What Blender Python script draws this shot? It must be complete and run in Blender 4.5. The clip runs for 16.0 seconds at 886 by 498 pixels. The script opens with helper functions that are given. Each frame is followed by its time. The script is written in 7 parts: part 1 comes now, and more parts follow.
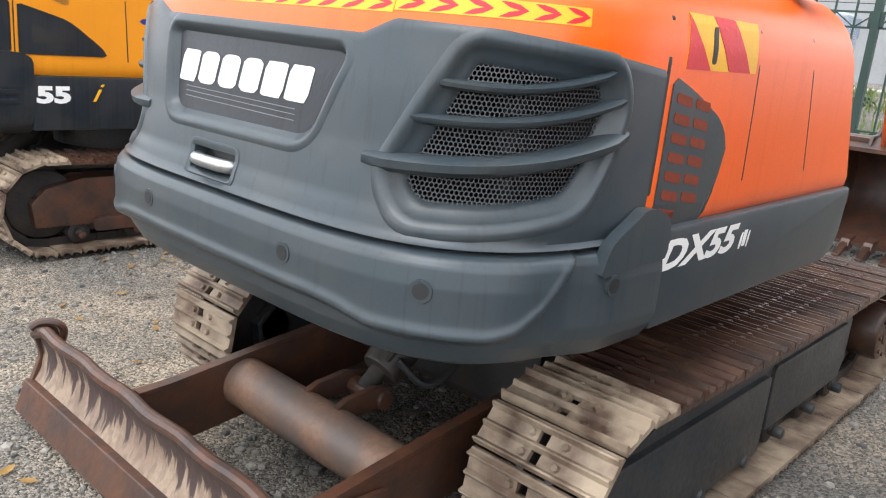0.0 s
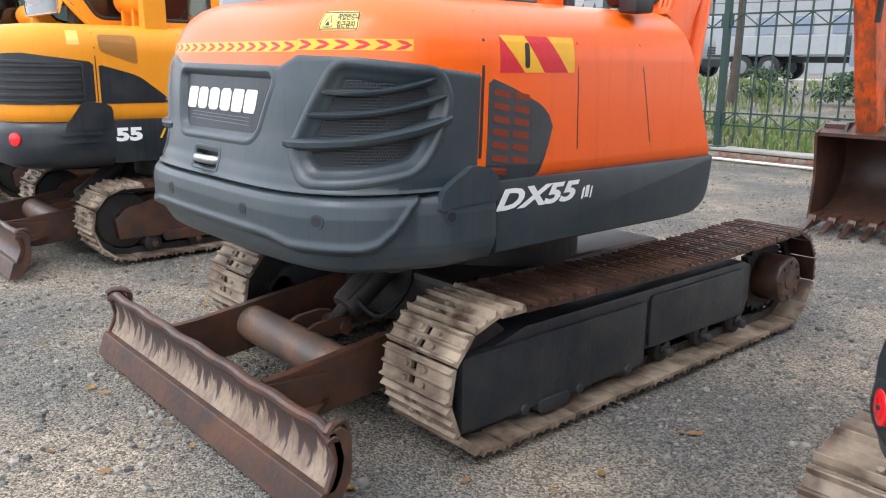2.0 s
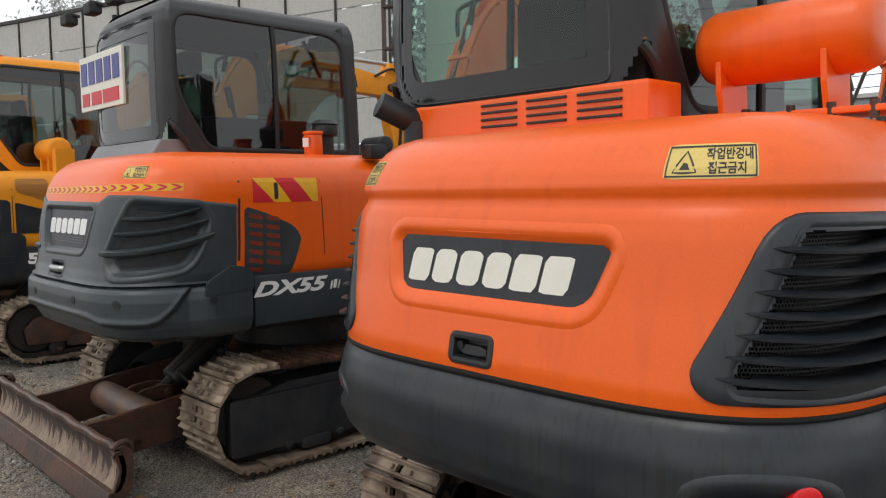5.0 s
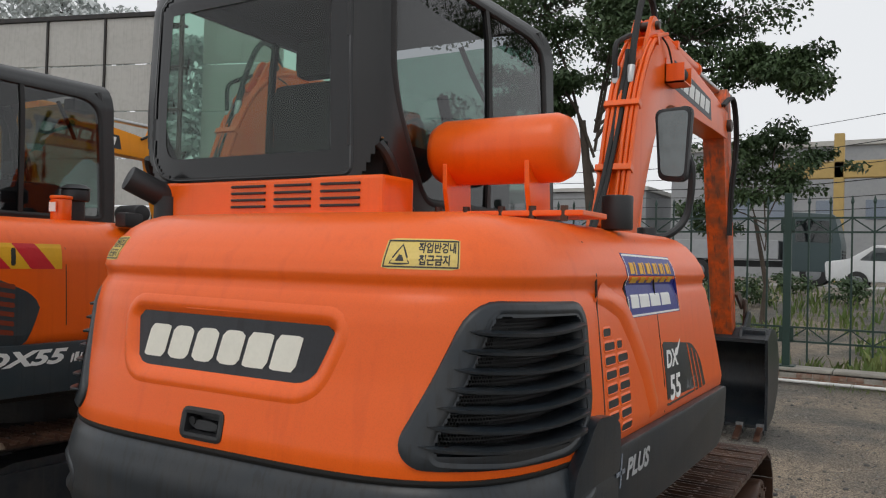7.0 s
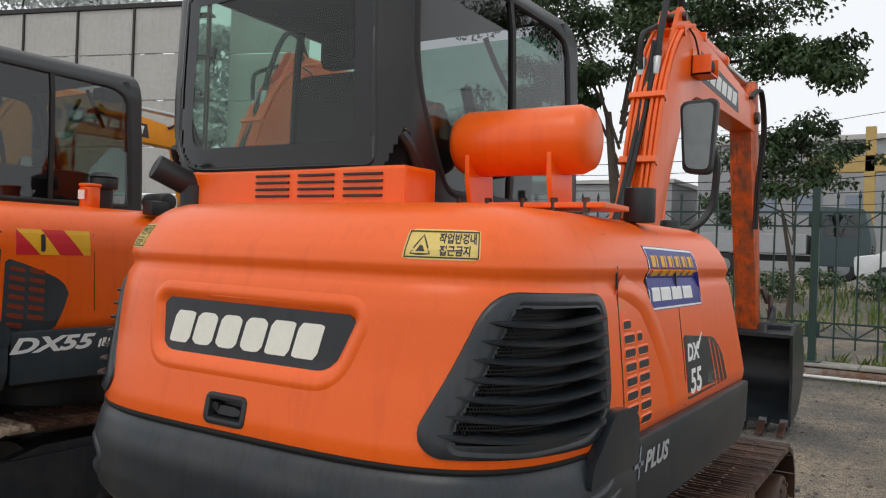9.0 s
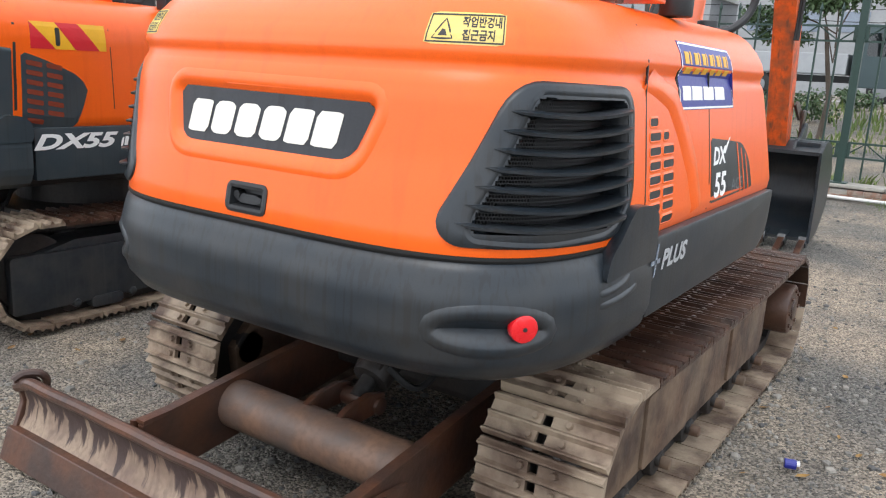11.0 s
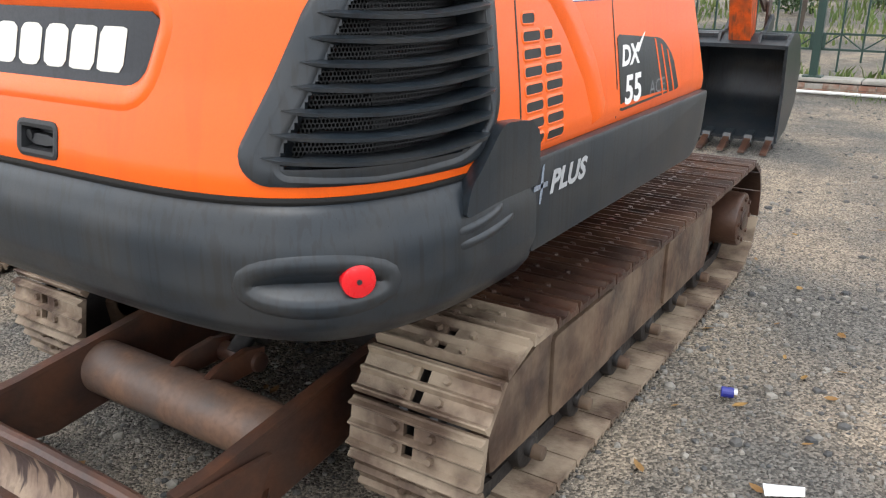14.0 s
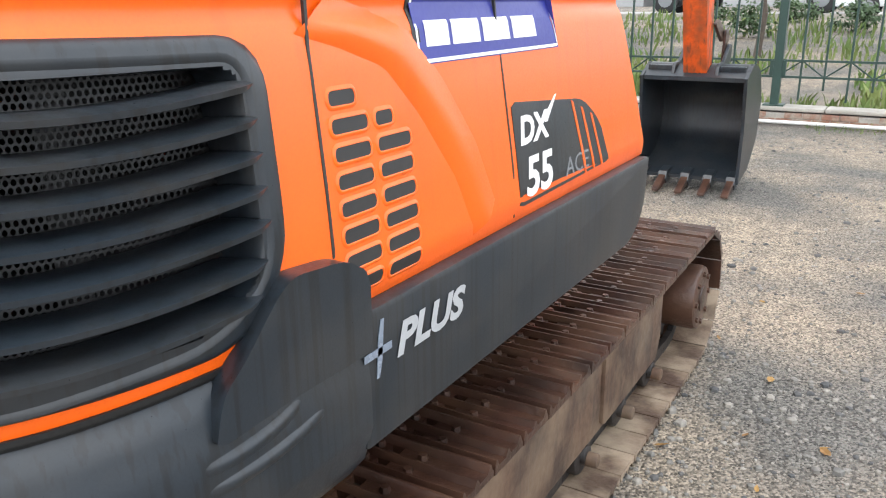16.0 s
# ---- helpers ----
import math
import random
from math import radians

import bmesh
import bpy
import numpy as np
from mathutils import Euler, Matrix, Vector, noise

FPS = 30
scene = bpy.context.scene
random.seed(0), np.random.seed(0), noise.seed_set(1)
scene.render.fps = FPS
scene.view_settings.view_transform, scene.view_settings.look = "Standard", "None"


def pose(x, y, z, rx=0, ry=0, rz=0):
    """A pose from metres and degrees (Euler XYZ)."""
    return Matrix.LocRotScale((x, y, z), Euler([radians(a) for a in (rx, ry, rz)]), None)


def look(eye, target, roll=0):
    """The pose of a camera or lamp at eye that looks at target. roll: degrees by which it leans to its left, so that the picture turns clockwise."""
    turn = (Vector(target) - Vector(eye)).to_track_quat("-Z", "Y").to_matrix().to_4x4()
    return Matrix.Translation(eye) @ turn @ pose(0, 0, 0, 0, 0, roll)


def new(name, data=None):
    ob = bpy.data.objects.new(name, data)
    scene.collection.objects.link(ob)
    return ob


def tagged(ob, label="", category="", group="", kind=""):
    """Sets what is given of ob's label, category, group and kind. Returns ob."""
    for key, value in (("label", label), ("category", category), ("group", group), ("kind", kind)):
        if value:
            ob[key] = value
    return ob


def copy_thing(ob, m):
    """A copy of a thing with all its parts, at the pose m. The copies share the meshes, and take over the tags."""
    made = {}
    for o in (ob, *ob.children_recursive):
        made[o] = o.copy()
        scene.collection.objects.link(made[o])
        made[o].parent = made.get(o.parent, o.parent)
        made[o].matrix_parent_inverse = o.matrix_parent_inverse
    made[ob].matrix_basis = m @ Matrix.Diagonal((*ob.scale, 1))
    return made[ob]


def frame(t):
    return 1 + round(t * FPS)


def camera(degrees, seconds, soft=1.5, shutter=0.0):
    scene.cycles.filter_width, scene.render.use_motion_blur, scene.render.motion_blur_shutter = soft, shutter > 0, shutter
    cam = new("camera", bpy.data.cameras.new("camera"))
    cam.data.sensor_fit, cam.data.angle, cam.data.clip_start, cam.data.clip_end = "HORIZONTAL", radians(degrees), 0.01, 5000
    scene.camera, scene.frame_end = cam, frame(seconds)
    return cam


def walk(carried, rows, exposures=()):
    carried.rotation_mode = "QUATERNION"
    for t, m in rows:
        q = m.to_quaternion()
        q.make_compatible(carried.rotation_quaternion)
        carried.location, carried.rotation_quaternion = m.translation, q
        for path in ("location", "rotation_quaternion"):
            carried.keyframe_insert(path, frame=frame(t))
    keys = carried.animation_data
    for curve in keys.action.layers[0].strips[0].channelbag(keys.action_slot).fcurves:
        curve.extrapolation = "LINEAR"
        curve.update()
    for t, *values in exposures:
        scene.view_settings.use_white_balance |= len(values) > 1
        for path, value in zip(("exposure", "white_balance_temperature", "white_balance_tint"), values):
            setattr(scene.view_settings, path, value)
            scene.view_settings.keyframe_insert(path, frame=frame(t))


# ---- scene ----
cam = camera(58.3, 16.0, soft=1.15)
PATH = [
    (0, (1.679, -0.855, 1.374), (0.385, 0.579, 0.857), 5.3),
    (0.5, (1.966, -0.869, 1.385), (0.576, 0.489, 0.91), 3.8),
    (1, (2.229, -0.969, 1.375), (0.834, 0.372, 0.869), 1.9),
    (1.5, (2.49, -1.085, 1.393), (1.077, 0.237, 0.884), 1.6),
    (2, (2.764, -1.086, 1.382), (1.294, 0.192, 0.924), 0.6),
    (2.5, (3.033, -1.082, 1.395), (1.536, 0.167, 0.948), -1.2),
    (3, (3.349, -1.129, 1.373), (1.888, 0.164, 0.929), 0.5),
    (3.5, (3.59, -1.089, 1.397), (2.125, 0.22, 1.02), 0.8),
    (4, (3.866, -1.012, 1.388), (2.288, 0.17, 1.05), 1.3),
    (4.5, (4.096, -1.03, 1.407), (2.54, 0.195, 1.131), -0.4),
    (5, (4.347, -1.15, 1.408), (2.887, 0.207, 1.255), -0.9),
    (5.1, (4.353, -1.164, 1.417), (2.942, 0.246, 1.272), -2.3),
    (5.2, (4.437, -1.196, 1.422), (3.082, 0.274, 1.348), -0.6),
    (7.3, (4.524, -1.205, 1.444), (3.496, 0.51, 1.475), 1.3),
    (7.5, (4.524, -1.209, 1.448), (3.468, 0.489, 1.493), 0.9),
    (8, (4.532, -1.219, 1.45), (3.445, 0.456, 1.551), 0.6),
    (8.2, (4.527, -1.217, 1.447), (3.45, 0.464, 1.567), 1.1),
    (10.3, (4.554, -1.197, 1.41), (3.434, 0.429, 1.094), 2.5),
    (10.5, (4.545, -1.195, 1.387), (3.434, 0.43, 1.039), 2.8),
    (10.8, (4.531, -1.195, 1.374), (3.431, 0.426, 0.97), 3.3),
    (11, (4.529, -1.184, 1.373), (3.444, 0.434, 0.923), 3.1),
    (11.5, (4.523, -1.172, 1.355), (3.502, 0.44, 0.757), 2.2),
    (11.6, (4.538, -1.155, 1.355), (3.52, 0.442, 0.713), 1.9),
    (12, (4.515, -1.148, 1.334), (3.561, 0.447, 0.595), 1.6),
    (12.5, (4.52, -1.112, 1.328), (3.59, 0.485, 0.565), 0.5),
    (13, (4.564, -1.004, 1.328), (3.644, 0.595, 0.556), 0.0),
    (13.5, (4.634, -0.86, 1.335), (3.639, 0.713, 0.602), 0.6),
    (14, (4.623, -0.741, 1.343), (3.59, 0.844, 0.693), -0.0),
    (14.5, (4.499, -0.617, 1.365), (3.533, 1.037, 0.792), -0.3),
    (15, (4.417, -0.501, 1.373), (3.563, 1.208, 0.781), 0.5),
    (15.5, (4.431, -0.269, 1.372), (3.516, 1.409, 0.782), -0.7),
    (16, (4.479, -0.012, 1.382), (3.501, 1.627, 0.784), -0.5),
]
EXPOSE = [(0.0, 1.15, 6200, 10), (1.5, 1.0, 6000, 10), (2.5, 0.8, 5900, 10), (3.5, 0.28, 6100, 10), (4.5, -0.05, 6300, 10), (5.2, -0.25, 6500, 10), (7.3, -0.52, 6450, 10), (8.2, -0.5, 6450, 10), (10.3, 0.26, 6250, 10), (11.0, 0.68, 6100, 10), (12.0, 1.16, 5950, 10), (13.0, 1.2, 6000, 10), (14.0, 0.75, 6250, 10), (14.5, 0.78, 6200, 10), (15.3, 1.15, 6200, 10), (16.0, 1.2, 6200, 10)]
walk(cam, [(t, look(eye, target, roll)) for t, eye, target, roll in PATH], exposures=EXPOSE)

# ---- world and light: an overcast, hazy day ----
world = bpy.data.worlds.new("overcast_sky")
scene.world = world
world.use_nodes = True
wn, wl = world.node_tree.nodes, world.node_tree.links
sky = wn.new("ShaderNodeTexSky")
sky.sky_type = "NISHITA"
sky.sun_disc = False
sky.sun_elevation, sky.sun_rotation = radians(55), radians(200)
sky.dust_density = 6.0
grey = wn.new("ShaderNodeMix")
grey.data_type = "RGBA"
grey.inputs["Factor"].default_value = 0.88
grey.inputs["B"].default_value = (13.0, 13.2, 13.4, 1)
wl.new(sky.outputs["Color"], grey.inputs["A"])
wl.new(grey.outputs["Result"], wn["Background"].inputs["Color"])
wn["Background"].inputs["Strength"].default_value = 0.1
sun = new("sun", bpy.data.lights.new("sun", "SUN"))
sun.data.energy, sun.data.angle, sun.data.color = 0.6, radians(30), (1.0, 0.97, 0.92)
sun.matrix_world = look((3, -8, 14), (2, 1, 0))


# ---- materials ----
def mat(name, base, rough=0.5, metal=0.0, second=None, grain=30.0, patch=3.0, amount=0.5, bump=0.1, streaks=0.0, streak_colour=(0.03, 0.03, 0.03), coat=0.0, spec=0.5, streak_range=(0.53, 0.66), streak_size=34.0, dust=0.0, dust_colour=(0.3, 0.24, 0.17), island=0.0, rand=0.0):
    """A surface with variation at two scales, optional vertical rain streaks, dust that lies in patches, and a random tone per piece."""
    m = bpy.data.materials.new(name)
    m.use_nodes = True
    n, l = m.node_tree.nodes, m.node_tree.links
    p = n["Principled BSDF"]
    geo = n.new("ShaderNodeTexCoord")
    pos = n.new("ShaderNodeNewGeometry").outputs["Position"]

    def noise_at(scale, detail=4.0, stretch=None):
        t = n.new("ShaderNodeTexNoise")
        t.inputs["Scale"].default_value, t.inputs["Detail"].default_value = scale, detail
        src = pos
        if stretch:
            mp = n.new("ShaderNodeMapping")
            mp.inputs["Scale"].default_value = stretch
            l.new(pos, mp.inputs["Vector"])
            src = mp.outputs["Vector"]
        l.new(src, t.inputs["Vector"])
        return t.outputs["Fac"]

    def ramp(value, lo, hi):
        r = n.new("ShaderNodeMapRange")
        r.inputs["From Min"].default_value, r.inputs["From Max"].default_value = lo, hi
        l.new(value, r.inputs["Value"])
        return r.outputs["Result"]

    def mix(fac, a, b):
        x = n.new("ShaderNodeMix")
        x.data_type = "RGBA"
        for key, v in (("Factor", fac), ("A", a), ("B", b)):
            if isinstance(v, (tuple, float, int)):
                x.inputs[key].default_value = (*v, 1) if isinstance(v, tuple) else v
            else:
                l.new(v, x.inputs[key])
        return x.outputs["Result"]

    def times(value, k):
        x = n.new("ShaderNodeMath")
        x.operation = "MULTIPLY"
        l.new(value, x.inputs[0])
        x.inputs[1].default_value = k
        return x.outputs[0]

    second = second or tuple(c * 0.7 for c in base)
    big, fine = noise_at(patch), noise_at(grain, 6.0)
    colour = mix(times(ramp(big, 0.4, 0.65), amount), base, second)
    colour = mix(times(ramp(fine, 0.45, 0.75), amount * 0.6), colour, tuple(c * 0.55 for c in base))
    if streaks:
        s = noise_at(1.0, 5.0, (streak_size, streak_size, 1.3))
        colour = mix(times(ramp(s, *streak_range), streaks), colour, streak_colour)
    if dust:
        colour = mix(times(ramp(noise_at(7.0, 8.0), 0.42, 0.62), dust), colour, dust_colour)
    if rand:
        o = n.new("ShaderNodeObjectInfo").outputs["Random"]
        colour = mix(times(o, rand), colour, tuple(c * 0.4 for c in base))
    if island:
        o = n.new("ShaderNodeNewGeometry").outputs["Random Per Island"]
        colour = mix(times(o, island), colour, second)
    l.new(colour, p.inputs["Base Color"])
    rg = n.new("ShaderNodeMapRange")
    rg.inputs["To Min"].default_value, rg.inputs["To Max"].default_value = max(rough - 0.1, 0.02), min(rough + 0.15, 1)
    l.new(fine, rg.inputs["Value"])
    l.new(rg.outputs["Result"], p.inputs["Roughness"])
    p.inputs["Specular IOR Level"].default_value = spec
    p.inputs["Metallic"].default_value = metal
    p.inputs["Coat Weight"].default_value = coat
    p.inputs["Coat Roughness"].default_value = 0.12
    if bump:
        b = n.new("ShaderNodeBump")
        b.inputs["Strength"].default_value, b.inputs["Distance"].default_value = bump, 0.01
        l.new(fine, b.inputs["Height"])
        l.new(b.outputs["Normal"], p.inputs["Normal"])
    return m


ORANGE = mat("orange_paint", (0.90, 0.126, 0.002), 0.32, second=(0.84, 0.104, 0.002), grain=260, patch=2.0, amount=0.3, bump=0.012, streaks=0.16, streak_colour=(0.6, 0.06, 0.002), streak_size=26.0, spec=0.5, coat=0.12)
YELLOW = mat("yellow_paint", (0.80, 0.30, 0.012), 0.4, second=(0.7, 0.24, 0.01), grain=260, patch=2.0, amount=0.35, bump=0.015, streaks=0.1, streak_colour=(0.4, 0.14, 0.01), spec=0.3)
GREY = mat("dark_grey_paint", (0.037, 0.050, 0.059), 0.32, second=(0.030, 0.041, 0.049), grain=240, patch=9.0, amount=0.35, bump=0.02, streaks=0.35, streak_colour=(0.022, 0.027, 0.030), streak_range=(0.56, 0.64), streak_size=60.0, spec=0.5, dust=0.04)
CHARCOAL = mat("charcoal_paint", (0.0165, 0.0228, 0.030), 0.31, second=(0.013, 0.0175, 0.022), grain=240, patch=9.0, amount=0.4, bump=0.02, streaks=0.7, streak_colour=(0.009, 0.011, 0.013), streak_range=(0.52, 0.6), streak_size=75.0, spec=0.5, dust=0.04)
MIRROR = mat("mirror_face", (0.16, 0.17, 0.17), 0.12, 1.0, amount=0.1, bump=0.0)
BLACK = mat("black_plastic", (0.018, 0.019, 0.021), 0.45, grain=200, amount=0.4, bump=0.03)
PLATE = mat("badge_plate", (0.016, 0.018, 0.023), 0.4, second=(0.03, 0.032, 0.04), grain=150, amount=0.4, bump=0.01, streaks=0.5, streak_colour=(0.004, 0.004, 0.006))
CABBLACK = mat("black_cab_paint", (0.014, 0.015, 0.016), 0.36, grain=200, amount=0.4, bump=0.02, streaks=0.3, streak_colour=(0.03, 0.03, 0.03))
GLOSSBLACK = mat("black_glass_border", (0.006, 0.006, 0.007), 0.12, amount=0.2, bump=0.0)
RUBBER = mat("rubber", (0.012, 0.012, 0.012), 0.6, grain=120, amount=0.4, bump=0.05)
WHITE = mat("white_lettering", (0.86, 0.86, 0.84), 0.45, grain=90, patch=20, amount=0.1, bump=0.0)
CREAM = mat("cream_lettering", (0.82, 0.80, 0.70), 0.45, grain=90, patch=20, amount=0.15, bump=0.0)
RED = mat("red_tape", (0.62, 0.012, 0.022), 0.4, grain=120, patch=9, amount=0.2, bump=0.0)
TAPE = mat("yellow_tape", (0.83, 0.43, 0.012), 0.4, grain=120, patch=9, amount=0.25, bump=0.0)
SILVER = mat("silver_lettering", (0.5, 0.52, 0.54), 0.35, 0.3, grain=90, patch=20, amount=0.2, bump=0.0)
STICKER = mat("yellow_sticker", (0.74, 0.54, 0.12), 0.45, second=(0.66, 0.5, 0.2), grain=120, patch=9, amount=0.4, bump=0.0)
SCUFFED_ORANGE = mat("scuffed_orange_paint", (0.72, 0.10, 0.006), 0.5, second=(0.26, 0.075, 0.03), grain=38, patch=9.0, amount=0.95, bump=0.06, streaks=0.75, streak_colour=(0.12, 0.05, 0.03), streak_size=30.0)
BLUE = mat("blue_sign", (0.022, 0.028, 0.24), 0.35, grain=120, patch=9, amount=0.2, bump=0.0)
INK = mat("black_print", (0.02, 0.02, 0.02), 0.5, amount=0.1, bump=0.0)
REDLENS = mat("red_reflector", (0.75, 0.01, 0.016), 0.25, amount=0.1, bump=0.0, coat=0.5)
CHROME = mat("worn_chrome", (0.5, 0.5, 0.5), 0.3, 0.9, grain=90, amount=0.5, bump=0.05)
SHOE = mat("rusty_dusty_steel", (0.19, 0.13, 0.088), 0.62, second=(0.045, 0.02, 0.011), grain=70, patch=9.0, amount=1.0, bump=0.35, dust=0.85, dust_colour=(0.40, 0.315, 0.225), rand=0.35)
SHOE_RUST = mat("brown_rusty_steel", (0.062, 0.027, 0.017), 0.34, second=(0.024, 0.012, 0.008), grain=60, patch=8.0, amount=1.0, bump=0.25, dust=0.4, dust_colour=(0.16, 0.085, 0.05), rand=0.5)
RUST = mat("brown_worn_steel", (0.045, 0.026, 0.021), 0.36, second=(0.125, 0.045, 0.02), grain=40, patch=9.0, amount=0.6, bump=0.18, dust=0.25, dust_colour=(0.12, 0.06, 0.035))
MUD = mat("dried_mud_on_steel", (0.30, 0.22, 0.155), 0.6, second=(0.20, 0.13, 0.095), grain=50, patch=7.0, amount=0.8, bump=0.2, streaks=0.35, streak_colour=(0.09, 0.058, 0.048), streak_range=(0.5, 0.6), streak_size=45.0, dust=0.2, dust_colour=(0.10, 0.062, 0.05))
DUSTY = mat("dusty_frame_steel", (0.115, 0.066, 0.040), 0.62, second=(0.04, 0.024, 0.017), grain=40, patch=5.0, amount=1.0, bump=0.25, streaks=0.6, streak_colour=(0.045, 0.026, 0.018), dust=0.5, dust_colour=(0.22, 0.155, 0.10))
FRAMEBLACK = mat("blue_black_frame_paint", (0.014, 0.019, 0.025), 0.4, second=(0.03, 0.034, 0.038), grain=50, patch=5.0, amount=0.6, bump=0.1, streaks=0.25, streak_colour=(0.06, 0.055, 0.05), dust=0.35, dust_colour=(0.07, 0.064, 0.055))
TUBE = mat("rusty_tube_steel", (0.20, 0.115, 0.075), 0.48, second=(0.075, 0.055, 0.05), grain=60, patch=7.0, amount=1.0, bump=0.15, dust=0.35, dust_colour=(0.15, 0.12, 0.10))
DARKMETAL = mat("oily_dark_steel", (0.014, 0.013, 0.013), 0.5, second=(0.04, 0.03, 0.024), grain=60, patch=6.0, amount=0.7, bump=0.15)
GREEN = mat("dark_green_fence_paint", (0.018, 0.045, 0.036), 0.5, grain=90, patch=4, amount=0.4, bump=0.05)
CONCRETE = mat("weathered_concrete", (0.36, 0.34, 0.30), 0.85, second=(0.22, 0.21, 0.18), grain=40, patch=3, amount=0.7, bump=0.3)
BRICK = mat("broken_brick", (0.24, 0.12, 0.08), 0.9, second=(0.3, 0.27, 0.22), grain=30, patch=9, amount=0.9, bump=0.4)
PVC = mat("white_pipe", (0.7, 0.7, 0.68), 0.4, amount=0.2, bump=0.0)
BARK = mat("bark", (0.09, 0.07, 0.055), 0.9, grain=25, patch=4, amount=0.7, bump=0.5)
LEAF = mat("tree_leaf", (0.075, 0.125, 0.045), 0.55, second=(0.035, 0.07, 0.028), grain=3, patch=0.7, amount=0.7, bump=0.0, island=0.6)
GRASS = mat("weeds", (0.09, 0.17, 0.035), 0.7, second=(0.20, 0.22, 0.07), grain=5, patch=0.9, amount=0.7, bump=0.0, island=0.6)
# leaves paled towards grey: the distance haze sits in their colour
FARTREE = mat("haze_tinted_far_leaf", (0.58, 0.61, 0.60), 0.9, second=(0.48, 0.51, 0.50), grain=3, patch=0.4, amount=0.6, bump=0.0, island=0.5)
PANEL = mat("pale_cladding", (0.50, 0.49, 0.46), 0.6, second=(0.42, 0.41, 0.38), grain=8, patch=1.0, amount=0.4, bump=0.05, streaks=0.3, streak_colour=(0.3, 0.29, 0.27))
# haze mixed into the grey of far walls and lorry beds
HAZEWALL = mat("haze_tinted_grey_wall", (0.34, 0.35, 0.36), 0.8, grain=5, patch=0.6, amount=0.3, bump=0.05)
ROAD = mat("pale_road", (0.34, 0.34, 0.33), 0.8, grain=4, patch=0.3, amount=0.3, bump=0.05)
CARWHITE = mat("white_car_paint", (0.72, 0.73, 0.74), 0.25, amount=0.1, bump=0.0, coat=0.6)
CARBLUE = mat("grey_blue_car_paint", (0.2, 0.24, 0.3), 0.25, amount=0.1, bump=0.0, coat=0.6)
DRYLEAF = mat("fallen_leaf", (0.33, 0.19, 0.045), 0.6, second=(0.18, 0.09, 0.03), grain=60, patch=2.5, amount=0.9, bump=0.05, island=0.8)
SEAT = mat("grey_seat_cloth", (0.03, 0.03, 0.033), 0.85, grain=120, amount=0.4, bump=0.1)
PALEGREY = mat("grey_tray_paint", (0.2, 0.21, 0.22), 0.5, grain=80, amount=0.4, bump=0.02)


def glass(name, tint, alpha):
    """Tinted safety glass: clear through, with a glossy face."""
    m = bpy.data.materials.new(name)
    m.use_nodes = True
    n, l = m.node_tree.nodes, m.node_tree.links
    n.remove(n["Principled BSDF"])
    clear, gloss, mixer, weight = n.new("ShaderNodeBsdfTransparent"), n.new("ShaderNodeBsdfGlossy"), n.new("ShaderNodeMixShader"), n.new("ShaderNodeLayerWeight")
    clear.inputs["Color"].default_value = (*tint, 1)
    gloss.inputs["Roughness"].default_value = 0.02
    weight.inputs["Blend"].default_value = 0.5
    power, scale = n.new("ShaderNodeMath"), n.new("ShaderNodeMath")
    power.operation, scale.operation = "POWER", "MULTIPLY_ADD"
    power.inputs[1].default_value = 4.0
    scale.inputs[1].default_value, scale.inputs[2].default_value = 0.7, alpha
    l.new(weight.outputs["Facing"], power.inputs[0])
    l.new(power.outputs[0], scale.inputs[0])
    l.new(scale.outputs[0], mixer.inputs[0])
    l.new(clear.outputs[0], mixer.inputs[1])
    l.new(gloss.outputs[0], mixer.inputs[2])
    l.new(mixer.outputs[0], n["Material Output"].inputs["Surface"])
    return m


GLASS = glass("green_tinted_glass", (0.56, 0.72, 0.64), 0.05)
GLASS_DARK = glass("dark_tinted_glass", (0.30, 0.32, 0.33), 0.075)


def perforated(name, base, pitch, hole):
    """Sheet metal with round punched holes in staggered rows, laid out in the panel's own metres."""
    m = bpy.data.materials.new(name)
    m.use_nodes = True
    n, l = m.node_tree.nodes, m.node_tree.links
    p = n["Principled BSDF"]
    uv = n.new("ShaderNodeUVMap").outputs["UV"]

    def vec(op, a, b):
        x = n.new("ShaderNodeVectorMath")
        x.operation = op
        for i, v in enumerate((a, b)):
            if isinstance(v, tuple):
                x.inputs[i].default_value = v
            else:
                l.new(v, x.inputs[i])
        return x

    def cell(shift):
        a = vec("ADD", uv, shift).outputs[0]
        c = (pitch, pitch * 1.732, 1.0)
        r = vec("MODULO", a, c).outputs[0]
        d = vec("SUBTRACT", r, (pitch / 2, pitch * 0.866, 0.0)).outputs[0]
        flat = vec("MULTIPLY", d, (1.0, 1.0, 0.0)).outputs[0]
        return vec("LENGTH", flat, (0.0, 0.0, 0.0)).outputs["Value"]

    low = n.new("ShaderNodeMath")
    low.operation = "MINIMUM"
    l.new(cell((10 * pitch, 17.32 * pitch, 0.0)), low.inputs[0])
    l.new(cell((10.5 * pitch, 18.186 * pitch, 0.0)), low.inputs[1])
    less = n.new("ShaderNodeMath")
    less.operation = "LESS_THAN"
    l.new(low.outputs[0], less.inputs[0])
    less.inputs[1].default_value = hole
    mix = n.new("ShaderNodeMixShader")
    through_hole = n.new("ShaderNodeBsdfTransparent")
    p.inputs["Base Color"].default_value = (*base, 1)
    p.inputs["Roughness"].default_value = 0.5
    l.new(less.outputs[0], mix.inputs[0])
    l.new(p.outputs[0], mix.inputs[1])
    l.new(through_hole.outputs[0], mix.inputs[2])
    l.new(mix.outputs[0], n["Material Output"].inputs["Surface"])
    return m


